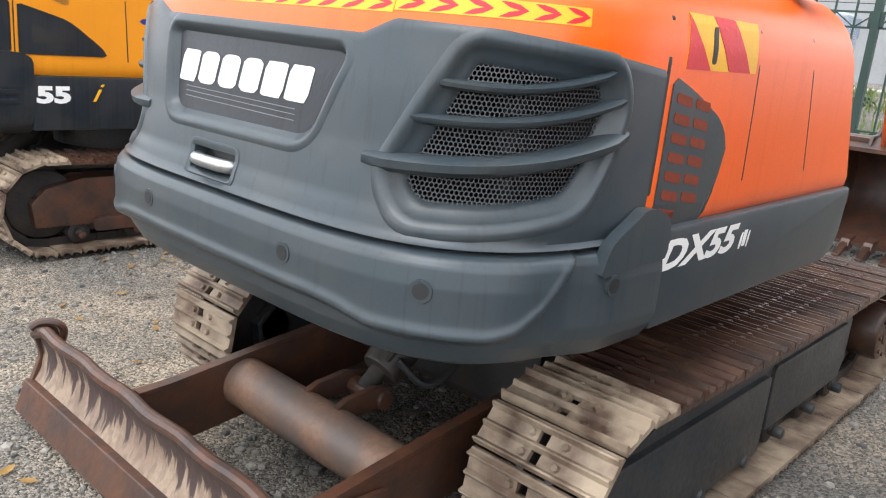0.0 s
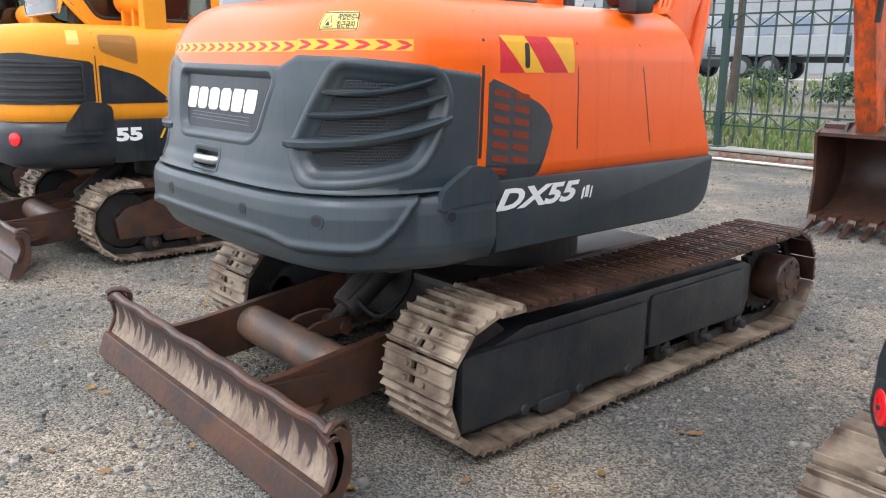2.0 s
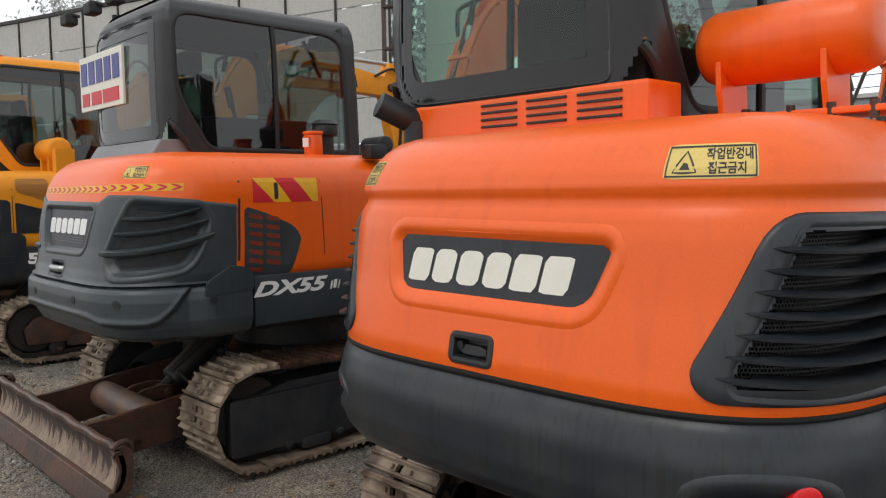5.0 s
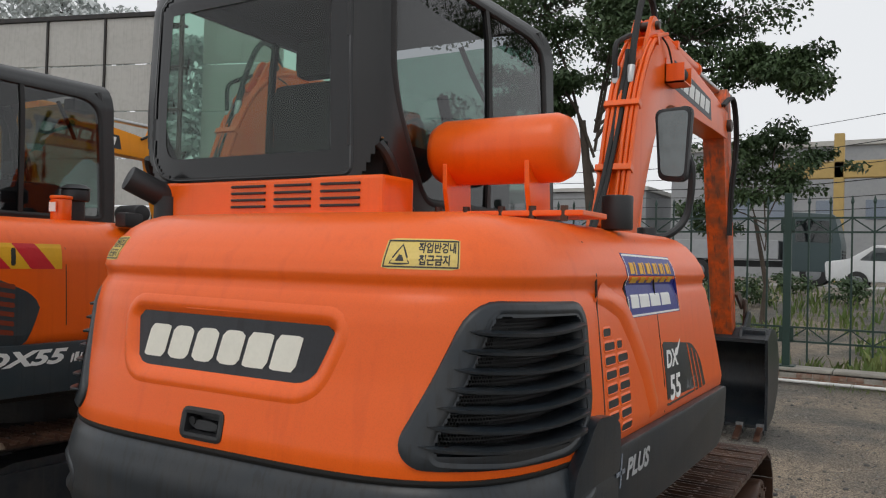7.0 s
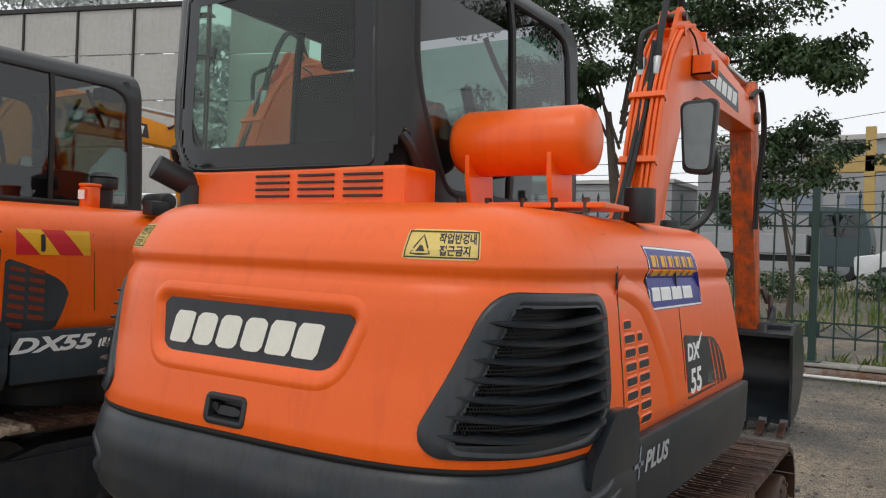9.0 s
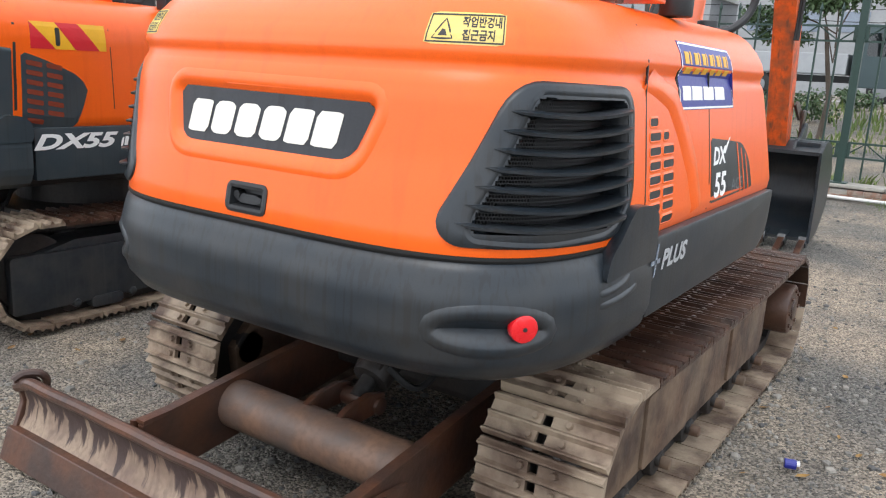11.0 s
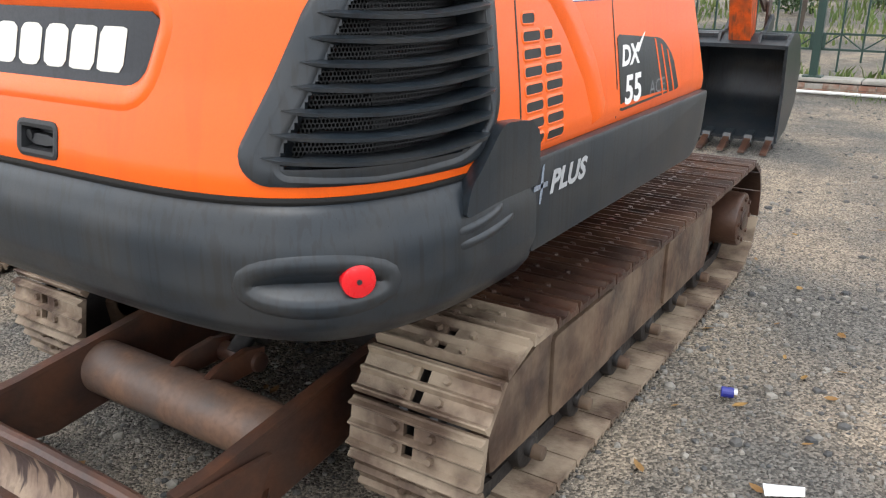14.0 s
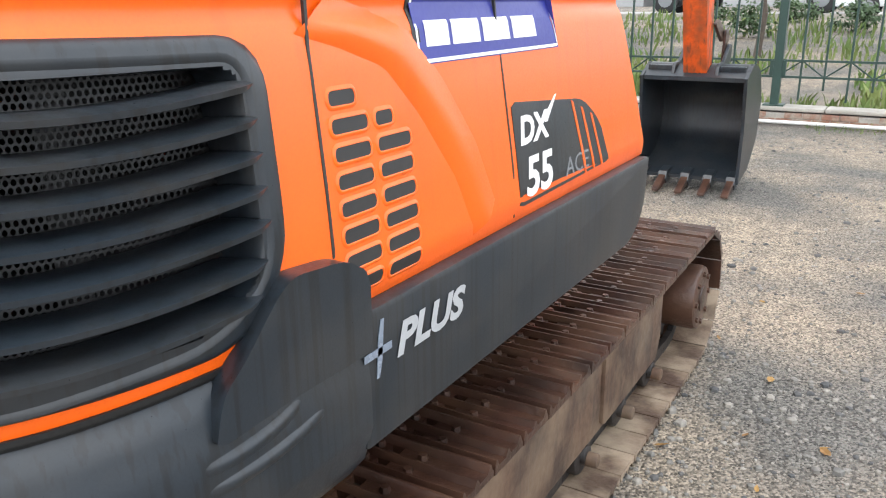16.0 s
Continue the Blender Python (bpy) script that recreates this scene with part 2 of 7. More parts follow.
MESH_GREY = perforated("perforated_grey_sheet", (0.055, 0.060, 0.064), 0.0108, 0.0043)
MESH_BLACK = perforated("perforated_black_sheet", (0.007, 0.0075, 0.008), 0.0095, 0.0034)


def mud_runs(m, crest, dark):
    """Dark rust that runs down from the top edge in drips over the dried mud."""
    n, l = m.node_tree.nodes, m.node_tree.links
    p = n["Principled BSDF"]
    old = p.inputs["Base Color"].links[0].from_socket
    pos = n.new("ShaderNodeNewGeometry").outputs["Position"]
    mp, tex, sep = n.new("ShaderNodeMapping"), n.new("ShaderNodeTexNoise"), n.new("ShaderNodeSeparateXYZ")
    mp.inputs["Scale"].default_value = (30.0, 6.0, 2.2)
    tex.inputs["Scale"].default_value, tex.inputs["Detail"].default_value = 1.0, 4.0
    l.new(pos, mp.inputs["Vector"])
    l.new(mp.outputs["Vector"], tex.inputs["Vector"])
    l.new(pos, sep.inputs[0])
    up = n.new("ShaderNodeMapRange")
    up.inputs["From Min"].default_value, up.inputs["From Max"].default_value = crest - 0.17, crest - 0.01
    up.inputs["To Min"].default_value, up.inputs["To Max"].default_value = -0.16, 0.22
    l.new(sep.outputs["Z"], up.inputs["Value"])
    total = n.new("ShaderNodeMath")
    l.new(tex.outputs["Fac"], total.inputs[0])
    l.new(up.outputs["Result"], total.inputs[1])
    edge = n.new("ShaderNodeMapRange")
    edge.inputs["From Min"].default_value, edge.inputs["From Max"].default_value = 0.50, 0.56
    l.new(total.outputs[0], edge.inputs["Value"])
    x = n.new("ShaderNodeMix")
    x.data_type = "RGBA"
    x.inputs["B"].default_value = (*dark, 1)
    l.new(edge.outputs["Result"], x.inputs["Factor"])
    l.new(old, x.inputs["A"])
    l.new(x.outputs["Result"], p.inputs["Base Color"])


mud_runs(MUD, 0.28, (0.05, 0.030, 0.026))


# ---- mesh helpers ----
def part(name, bm, material, parent, label=""):
    me = bpy.data.meshes.new(name)
    bmesh.ops.recalc_face_normals(bm, faces=bm.faces)
    bm.to_mesh(me)
    bm.free()
    me.materials.append(material)
    ob = new(name, me)
    if parent:
        ob.parent = parent
    if label:
        ob["label"] = label
    return ob


def smooth(ob, degrees=35):
    ob.data.polygons.foreach_set("use_smooth", [True] * len(ob.data.polygons))
    ob.data.set_sharp_from_angle(angle=radians(degrees))
    return ob


def thing(name, at, label, category, group="", kind="", turn=0.0):
    e = new(name)
    e.empty_display_size = 0.2
    e.matrix_world = pose(*at, 0, 0, turn)
    return tagged(e, label, category, group, kind)


def add(bm, verts, faces):
    vs = [bm.verts.new(v) for v in verts]
    for f in faces:
        try:
            bm.faces.new([vs[i] for i in f])
        except ValueError:
            pass
    return vs


def box(bm, a, b, bevel=0.0, m=None):
    """A box from corner a to corner b, with rounded edges."""
    t = bmesh.new()
    x0, y0, z0 = a
    x1, y1, z1 = b
    add(t, [(x, y, z) for x in (x0, x1) for y in (y0, y1) for z in (z0, z1)], [(0, 1, 3, 2), (4, 6, 7, 5), (0, 4, 5, 1), (2, 3, 7, 6), (0, 2, 6, 4), (1, 5, 7, 3)])
    if bevel:
        bmesh.ops.bevel(t, geom=t.edges[:], offset=bevel, segments=2, affect="EDGES", profile=0.6)
    if m:
        t.transform(m)
    merge(bm, t)
    return bm


def merge(bm, t):
    me = bpy.data.meshes.new("t")
    t.to_mesh(me)
    t.free()
    bm.from_mesh(me)
    bpy.data.meshes.remove(me)


def prism(bm, poly, lo, hi, axis="x", bevel=0.0, m=None):
    """A closed outline pushed along an axis: outline in (y, z) for x, (x, z) for y, (x, y) for z."""
    t = bmesh.new()

    def at(p, h):
        return {"x": (h, *p), "y": (p[0], h, p[1]), "z": (*p, h)}[axis]

    k = len(poly)
    add(t, [at(p, lo) for p in poly] + [at(p, hi) for p in poly], [tuple(range(k)), tuple(range(2 * k - 1, k - 1, -1))] + [(i, (i + 1) % k, k + (i + 1) % k, k + i) for i in range(k)])
    bmesh.ops.recalc_face_normals(t, faces=t.faces)
    if bevel:
        bmesh.ops.bevel(t, geom=t.edges[:], offset=bevel, segments=2, affect="EDGES", profile=0.6)
    if m:
        t.transform(m)
    merge(bm, t)
    return bm


def rod(bm, a, b, r, n=16, r2=None, rim=0.0):
    """A round bar from a to b, its end edges rounded by rim."""
    a, b = Vector(a), Vector(b)
    d = (b - a).normalized()
    u = d.orthogonal().normalized()
    w = d.cross(u)
    r2 = r if r2 is None else r2
    rings = [(a, r), (b, r2)] if not rim else [(a, r - rim), (a + d * rim * 0.3, r - rim * 0.3), (a + d * rim, r), (b - d * rim, r2), (b - d * rim * 0.3, r2 - rim * 0.3), (b, r2 - rim)]
    vs, fs = [], []
    for c, rr in rings:
        vs += [c + (u * math.cos(2 * math.pi * i / n) + w * math.sin(2 * math.pi * i / n)) * rr for i in range(n)]
    for k in range(len(rings) - 1):
        fs += [(k * n + i, k * n + (i + 1) % n, (k + 1) * n + (i + 1) % n, (k + 1) * n + i) for i in range(n)]
    fs += [tuple(range(n)), tuple(range((len(rings) - 1) * n, len(rings) * n))]
    add(bm, vs, fs)
    return bm


def hose(bm, pts, r, n=8, steps=6):
    """A bent tube through points, smoothed."""
    pts = [Vector(p) for p in pts]
    line = []
    for i in range(len(pts) - 1):
        p0, p1, p2, p3 = pts[max(i - 1, 0)], pts[i], pts[i + 1], pts[min(i + 2, len(pts) - 1)]
        for j in range(steps):
            t = j / steps
            line.append(0.5 * ((2 * p1) + (p2 - p0) * t + (2 * p0 - 5 * p1 + 4 * p2 - p3) * t * t + (3 * p1 - p0 - 3 * p2 + p3) * t ** 3))
    line.append(pts[-1])
    vs, fs = [], []
    u = (line[1] - line[0]).orthogonal().normalized()
    for i, p in enumerate(line):
        d = (line[min(i + 1, len(line) - 1)] - line[max(i - 1, 0)]).normalized()
        u = (u - d * u.dot(d)).normalized()
        w = d.cross(u)
        vs += [p + (u * math.cos(2 * math.pi * k / n) + w * math.sin(2 * math.pi * k / n)) * r for k in range(n)]
    for i in range(len(line) - 1):
        fs += [(i * n + k, i * n + (k + 1) % n, (i + 1) * n + (k + 1) % n, (i + 1) * n + k) for k in range(n)]
    fs += [tuple(range(n)), tuple(range((len(line) - 1) * n, len(line) * n))]
    add(bm, vs, fs)
    return bm


def rounded(pts, r, k=5):
    """An outline with its corners rounded by r (a number, or one for each corner)."""
    out = []
    for i, p in enumerate(pts):
        rr = r[i] if isinstance(r, (list, tuple)) else r
        a, b, c = Vector(pts[i - 1]), Vector(p), Vector(pts[(i + 1) % len(pts)])
        da, dc = (a - b), (c - b)
        s = min(rr, da.length * 0.45, dc.length * 0.45)
        if s <= 1e-5:
            out.append(tuple(b))
            continue
        q0, q1 = b + da.normalized() * s, b + dc.normalized() * s
        for j in range(k + 1):
            t = j / k
            q = q0 * (1 - t) ** 2 + b * 2 * t * (1 - t) + q1 * t * t
            out.append(tuple(q))
    return out


def inside(p, poly):
    x, y = p
    hit = False
    for i in range(len(poly)):
        (x0, y0), (x1, y1) = poly[i - 1], poly[i]
        if (y0 > y) != (y1 > y) and x < (x1 - x0) * (y - y0) / (y1 - y0) + x0:
            hit = not hit
    return hit


class Hull:
    """The rounded plan of a machine's upper body: s runs along the outline from the middle of the rear (right: plus), z up, off outward."""

    def __init__(self, half, rear, corner, front, power, profile, rake=0.0, lean=((0.0, 0.0), (3.0, 0.0))):
        self.profile, self.front, self.rake, self.lean = profile, front, rake, lean
        pts = []
        for i in range(241):
            a = math.pi / 2 * (1 - i / 240)
            pts.append((half * abs(math.cos(a)) ** (2 / power), corner - (corner - rear) * abs(math.sin(a)) ** (2 / power)))
        pts.append((half, front))
        self.x, self.y = np.array([p[0] for p in pts]), np.array([p[1] for p in pts])
        self.s = np.concatenate([[0], np.cumsum(np.hypot(np.diff(self.x), np.diff(self.y)))])
        self.length = float(self.s[-1])

    def inset(self, z):
        return float(np.interp(z, [p[0] for p in self.profile], [p[1] for p in self.profile]))

    def at(self, s, z, off=0.0):
        a, sign = min(abs(s), self.length), (1 if s >= 0 else -1)
        x, y = float(np.interp(a, self.s, self.x)), float(np.interp(a, self.s, self.y))
        e = 0.012
        dx = float(np.interp(min(a + e, self.length), self.s, self.x) - np.interp(a - e if a > e else 0, self.s, self.x))
        dy = float(np.interp(min(a + e, self.length), self.s, self.y) - np.interp(a - e if a > e else 0, self.s, self.y))
        if a < e:
            dx, dy = 1.0, 0.0
        k = math.hypot(dx, dy)
        nx, ny = dy / k, -dx / k
        o = off - self.inset(z)
        y += float(np.interp(z, [p[0] for p in self.lean], [p[1] for p in self.lean])) * min(max((1.1 - y) / 0.9, 0.0), 1.0)
        if self.rake:
            y -= self.rake * max(z - 0.97, 0) * max(y - 1.2, 0)
        return (sign * (x + nx * o), y + ny * o, z)

    def where(self, x, y):
        d = (self.x - abs(x)) ** 2 + (self.y - y) ** 2
        i = int(np.argmin(d))
        if y > self.y[-2]:
            return (self.s[-2] + y - self.y[-2]) * (1 if x >= 0 else -1)
        return float(self.s[i]) * (1 if x >= 0 else -1)


def shell(hull, s0, s1, zs, holes=(), cap=False, step=0.024, thick=0.0, tall=0.03):
    """The skin of the hull between s0 and s1 and through the heights zs, with holes cut out; cap closes it on top."""
    bm = bmesh.new()
    n = max(int((s1 - s0) / step), 2)
    ss = [s0 + (s1 - s0) * i / n for i in range(n + 1)]
    fine = []
    for a, b in zip(zs, zs[1:]):
        m = max(int((b - a) / tall), 1)
        fine += [a + (b - a) * i / m for i in range(m)]
    fine.append(zs[-1])
    grid = [[bm.verts.new(hull.at(s, z)) for s in ss] for z in fine]
    for j in range(len(fine) - 1):
        for i in range(n):
            c = ((ss[i] + ss[i + 1]) / 2, (fine[j] + fine[j + 1]) / 2)
            if any(inside(c, h) for h in holes):
                continue
            bm.faces.new((grid[j][i], grid[j][i + 1], grid[j + 1][i + 1], grid[j + 1][i]))
    if cap:
        for i in range(n // 2):
            a, b, c, d = grid[-1][i], grid[-1][i + 1], grid[-1][n - i - 1], grid[-1][n - i]
            if len({a, b, c, d}) == 4:
                bm.faces.new((a, b, c, d))
            elif len({a, b, c}) == 3:
                bm.faces.new((a, b, d))
    if thick:
        bmesh.ops.solidify(bm, geom=bm.faces[:], thickness=thick)
    return bm


def wrap_panel(bm, hull, poly, low, high, step=0.02, uv=False):
    """A panel with the given outline in (s, z), lying on the hull between two offsets."""
    s0, s1 = min(p[0] for p in poly), max(p[0] for p in poly)
    n = max(int((s1 - s0) / step), 3)
    cols = []
    for i in range(n + 1):
        s = min(max(s0 + (s1 - s0) * i / n, s0 + 1e-4), s1 - 1e-4)
        zs = []
        for k in range(len(poly)):
            (a, za), (b, zb) = poly[k - 1], poly[k]
            if (a > s) != (b > s):
                zs.append(za + (zb - za) * (s - a) / (b - a))
        cols.append((s, min(zs), max(zs)))
    layer = bm.loops.layers.uv.verify() if uv else None
    rows = 6
    front = [[bm.verts.new(hull.at(s, a + (b - a) * j / rows, high)) for j in range(rows + 1)] for s, a, b in cols]
    back = [[bm.verts.new(hull.at(s, a + (b - a) * j / rows, low)) for j in range(rows + 1)] for s, a, b in cols] if low != high else None
    for i in range(n):
        for j in range(rows):
            f = bm.faces.new((front[i][j], front[i + 1][j], front[i + 1][j + 1], front[i][j + 1]))
            if uv:
                for loop, (ii, jj) in zip(f.loops, ((i, j), (i + 1, j), (i + 1, j + 1), (i, j + 1))):
                    s, a, b = cols[ii]
                    loop[layer].uv = (s + 2, a + (b - a) * jj / rows)
        if back:
            bm.faces.new((front[i][0], back[i][0], back[i + 1][0], front[i + 1][0]))
            bm.faces.new((front[i][rows], front[i + 1][rows], back[i + 1][rows], back[i][rows]))
    if back:
        for i in (0, n):
            for j in range(rows):
                bm.faces.new((front[i][j], front[i][j + 1], back[i][j + 1], back[i][j]))
    return bm


def wrap_ring(bm, hull, poly, section):
    """A moulding that follows an outline on the hull; section: (outward from the outline, off the hull)."""
    dense = []
    for i, p in enumerate(poly):
        q = poly[(i + 1) % len(poly)]
        n = max(int(math.hypot(q[0] - p[0], q[1] - p[1]) / 0.015), 1)
        dense += [(p[0] + (q[0] - p[0]) * j / n, p[1] + (q[1] - p[1]) * j / n) for j in range(n)]
    poly = dense
    k = len(poly)
    area = sum(poly[i - 1][0] * poly[i][1] - poly[i][0] * poly[i - 1][1] for i in range(k))
    turn = 1 if area > 0 else -1
    rows = []
    for i in range(k):
        a, b, c = Vector(poly[i - 1]), Vector(poly[i]), Vector(poly[(i + 1) % k])
        d = ((b - a).normalized() + (c - b).normalized())
        d = d.normalized() if d.length > 1e-6 else (c - b).normalized()
        out = Vector((d.y, -d.x)) * turn
        rows.append([bm.verts.new(hull.at(b.x + out.x * w, b.y + out.y * w, off)) for w, off in section])
    for i in range(k):
        a, b = rows[i], rows[(i + 1) % k]
        for j in range(len(section) - 1):
            bm.faces.new((a[j], a[j + 1], b[j + 1], b[j]))
    return bm


def text_mesh(words, size, shear=0.0, width=1.0, bold=0.0):
    """Letters as a flat mesh in (x, y), from the built-in font: vertices and faces."""
    cu = bpy.data.curves.new("letters", "FONT")
    cu.body, cu.size, cu.shear, cu.offset = words, size, shear, bold
    cu.resolution_u = 3
    ob = bpy.data.objects.new("letters", cu)
    scene.collection.objects.link(ob)
    me = bpy.data.meshes.new_from_object(ob.evaluated_get(bpy.context.evaluated_depsgraph_get()))
    bm = bmesh.new()
    bm.from_mesh(me)
    bmesh.ops.triangulate(bm, faces=bm.faces[:])
    bmesh.ops.subdivide_edges(bm, edges=[e for e in bm.edges if e.calc_length() > size * 0.3], cuts=1)
    vs = [(v.co.x * width, v.co.y) for v in bm.verts]
    bm.verts.index_update()
    fs = [tuple(v.index for v in f.verts) for f in bm.faces]
    bm.free()
    bpy.data.objects.remove(ob)
    bpy.data.curves.remove(cu)
    bpy.data.meshes.remove(me)
    return vs, fs


def letters_on(hull, words, s, z, size, off, shear=0.0, width=1.0, bold=0.0, slope=0.0):
    vs, fs = text_mesh(words, size, shear, width, bold)
    bm = bmesh.new()
    add(bm, [hull.at(s + x, z + y + slope * x, off) for x, y in vs], fs)
    return bm


def badge_blocks(hull, s, z, height, length, off, shear=0.22):
    """The maker's mark as six plain slanted blocks."""
    bm = bmesh.new()
    w = length / 6
    for i in range(6):
        a, b = s + i * w + w * 0.06, s + (i + 1) * w - w * 0.06
        poly = rounded([(a, z), (b, z), (b + shear * height, z + height), (a + shear * height, z + height)], height * (0.28 if i in (1, 2, 3) else 0.1), 3)
        wrap_panel(bm, hull, poly, off - 0.001, off, step=0.012)
    return bm


# ---- ground ----
def ground_material():
    m = mat("gravel_yard", (0.135, 0.126, 0.111), 0.85, second=(0.34, 0.275, 0.20), grain=75, patch=0.9, amount=1.0, bump=0.9, dust=0.4, dust_colour=(0.10, 0.09, 0.077))
    n, l = m.node_tree.nodes, m.node_tree.links
    p = n["Principled BSDF"]
    v = n.new("ShaderNodeTexVoronoi")
    v.inputs["Scale"].default_value = 125
    v2 = n.new("ShaderNodeTexVoronoi")
    v2.inputs["Scale"].default_value = 50
    pos = n.new("ShaderNodeNewGeometry").outputs["Position"]
    for t in (v, v2):
        l.new(pos, t.inputs["Vector"])
    old = p.inputs["Base Color"].links[0].from_socket
    bw = n.new("ShaderNodeRGBToBW")
    l.new(v.outputs["Color"], bw.inputs[0])
    r = n.new("ShaderNodeMapRange")
    r.inputs["From Min"].default_value, r.inputs["From Max"].default_value = 0.2, 0.8
    r.inputs["To Min"].default_value, r.inputs["To Max"].default_value = 0.38, 1.62
    l.new(bw.outputs[0], r.inputs["Value"])
    x = n.new("ShaderNodeMix")
    x.data_type, x.blend_type = "RGBA", "MULTIPLY"
    x.inputs["Factor"].default_value = 1.0
    l.new(old, x.inputs["A"])
    l.new(r.outputs["Result"], x.inputs["B"])
    l.new(x.outputs["Result"], p.inputs["Base Color"])
    b = n.new("ShaderNodeBump")
    b.inputs["Strength"].default_value, b.inputs["Distance"].default_value, b.invert = 0.7, 0.012, True
    l.new(v.outputs["Distance"], b.inputs["Height"])
    b2 = n.new("ShaderNodeBump")
    b2.inputs["Strength"].default_value, b2.inputs["Distance"].default_value, b2.invert = 0.4, 0.02, True
    l.new(v2.outputs["Distance"], b2.inputs["Height"])
    l.new(b.outputs["Normal"], b2.inputs["Normal"])
    l.new(b2.outputs["Normal"], p.inputs["Normal"])
    return m


GRAVEL = ground_material()


def build_ground():
    bm = bmesh.new()
    xs = sorted({-600, -200, -60, -20, *[x * 0.25 for x in range(-40, 49)], 30, 80, 200, 600})
    ys = sorted({-600, -200, -60, -20, *[y * 0.25 for y in range(-14, 41)], 12, 14, 18, 22, 30, 80, 200, 600})
    rows = [[bm.verts.new((x, y, float(np.interp(y, [12, 22], [0, 0.8])) if y > 9.5 else 0.018 * noise.noise((x * 0.9, y * 0.9, 0)) - 0.012 if -12 < x < 14 and -4 < y < 9.5 else 0)) for x in xs] for y in ys]
    for j in range(len(ys) - 1):
        for i in range(len(xs) - 1):
            bm.faces.new((rows[j][i], rows[j][i + 1], rows[j + 1][i + 1], rows[j + 1][i]))
    ob = smooth(part("ground", bm, GRAVEL, None), 180)
    tagged(ob, "grey gravel yard with patches of bare brown earth", "ground", kind="structure")


build_ground()


def height_at(x, y):
    """The ground's height, between the corners of its quarter-metre squares."""
    def corner(a, c):
        return 0.018 * noise.noise((a * 0.25 * 0.9, c * 0.25 * 0.9, 0)) - 0.012

    i, j = math.floor(x * 4), math.floor(y * 4)
    u, v = x * 4 - i, y * 4 - j
    return (corner(i, j) * (1 - u) + corner(i + 1, j) * u) * (1 - v) + (corner(i, j + 1) * (1 - u) + corner(i + 1, j + 1) * u) * v


# ---- excavators ----
TRACK_IN, TRACK_OUT, WHEEL = 0.54, 0.91, 0.245
REAR_AXLE, FRONT_AXLE, AXLE_Z = 0.80, 2.94, 0.285
SHOES = 45


def shoe_mesh(pitch):
    """A triple-grouser track shoe, its long side along x: ribs, two slots and four bolt heads."""
    w = TRACK_OUT - TRACK_IN
    prof = [(-0.5, 0.002), (-0.46, 0.019), (-0.42, 0.019), (-0.36, 0.004), (-0.12, 0.003), (-0.05, 0.016), (-0.01, 0.016), (0.05, 0.003), (0.30, 0.004), (0.37, 0.019), (0.41, 0.019), (0.46, 0.004), (0.5, 0.0)]
    xs = [0, w / 2 - 0.03, w / 2 + 0.0, w / 2 + 0.02, w / 2 + 0.03, w]
    holes = {(3, 1), (7, 1)}
    bm = bmesh.new()
    top = [[bm.verts.new((x, a * pitch * 0.955, h + 0.006)) for x in xs] for a, h in prof]
    low = [[bm.verts.new((x, a * pitch * 0.955, -0.006)) for x in xs] for a, h in prof]
    k, m = len(prof), len(xs)
    for j in range(k - 1):
        for i in range(m - 1):
            if (j, i) in holes:
                for a, b in (((j, i), (j, i + 1)), ((j, i + 1), (j + 1, i + 1)), ((j + 1, i + 1), (j + 1, i)), ((j + 1, i), (j, i))):
                    bm.faces.new((top[a[0]][a[1]], top[b[0]][b[1]], low[b[0]][b[1]], low[a[0]][a[1]]))
                continue
            bm.faces.new((top[j][i], top[j][i + 1], top[j + 1][i + 1], top[j + 1][i]))
            bm.faces.new((low[j][i], low[j + 1][i], low[j + 1][i + 1], low[j][i + 1]))
        for i in (0, m - 1):
            bm.faces.new((top[j][i], top[j + 1][i], low[j + 1][i], low[j][i]))
    for i in range(m - 1):
        for j in (0, k - 1):
            bm.faces.new((top[j][i], top[j][i + 1], low[j][i + 1], low[j][i]))
    for bx in (w / 2 - 0.05, w / 2 + 0.05):
        for by in (-0.24, 0.18):
            rod(bm, (bx, by * pitch, 0.006), (bx, by * pitch, 0.021), 0.012, 6, 0.009)
    bmesh.ops.recalc_face_normals(bm, faces=bm.faces)
    me = bpy.data.meshes.new("track_shoe")
    bm.to_mesh(me)
    bm.free()
    return me


def track_loop():
    """Poses round the loop for each shoe: place along y, height, turn about x."""
    run = FRONT_AXLE - REAR_AXLE
    r = WHEEL
    total = 2 * run + 2 * math.pi * r
    pitch = total / SHOES
    out = []
    for i in range(SHOES):
        d = (i + 0.35) * pitch
        if d < run:
            t = d / run
            out.append((REAR_AXLE + d, AXLE_Z + r - 0.02 * math.sin(math.pi * t), 0.0))
        elif d < run + math.pi * r:
            a = (d - run) / r
            out.append((FRONT_AXLE + r * math.sin(a), AXLE_Z + r * math.cos(a), -a))
        elif d < 2 * run + math.pi * r:
            out.append((FRONT_AXLE - (d - run - math.pi * r), AXLE_Z - r, math.pi))
        else:
            a = (d - 2 * run - math.pi * r) / r
            out.append((REAR_AXLE - r * math.sin(a), AXLE_Z - r * math.cos(a), math.pi - a))
    return pitch, out


PITCH, LOOP = track_loop()
SHOE_MESHES = {}


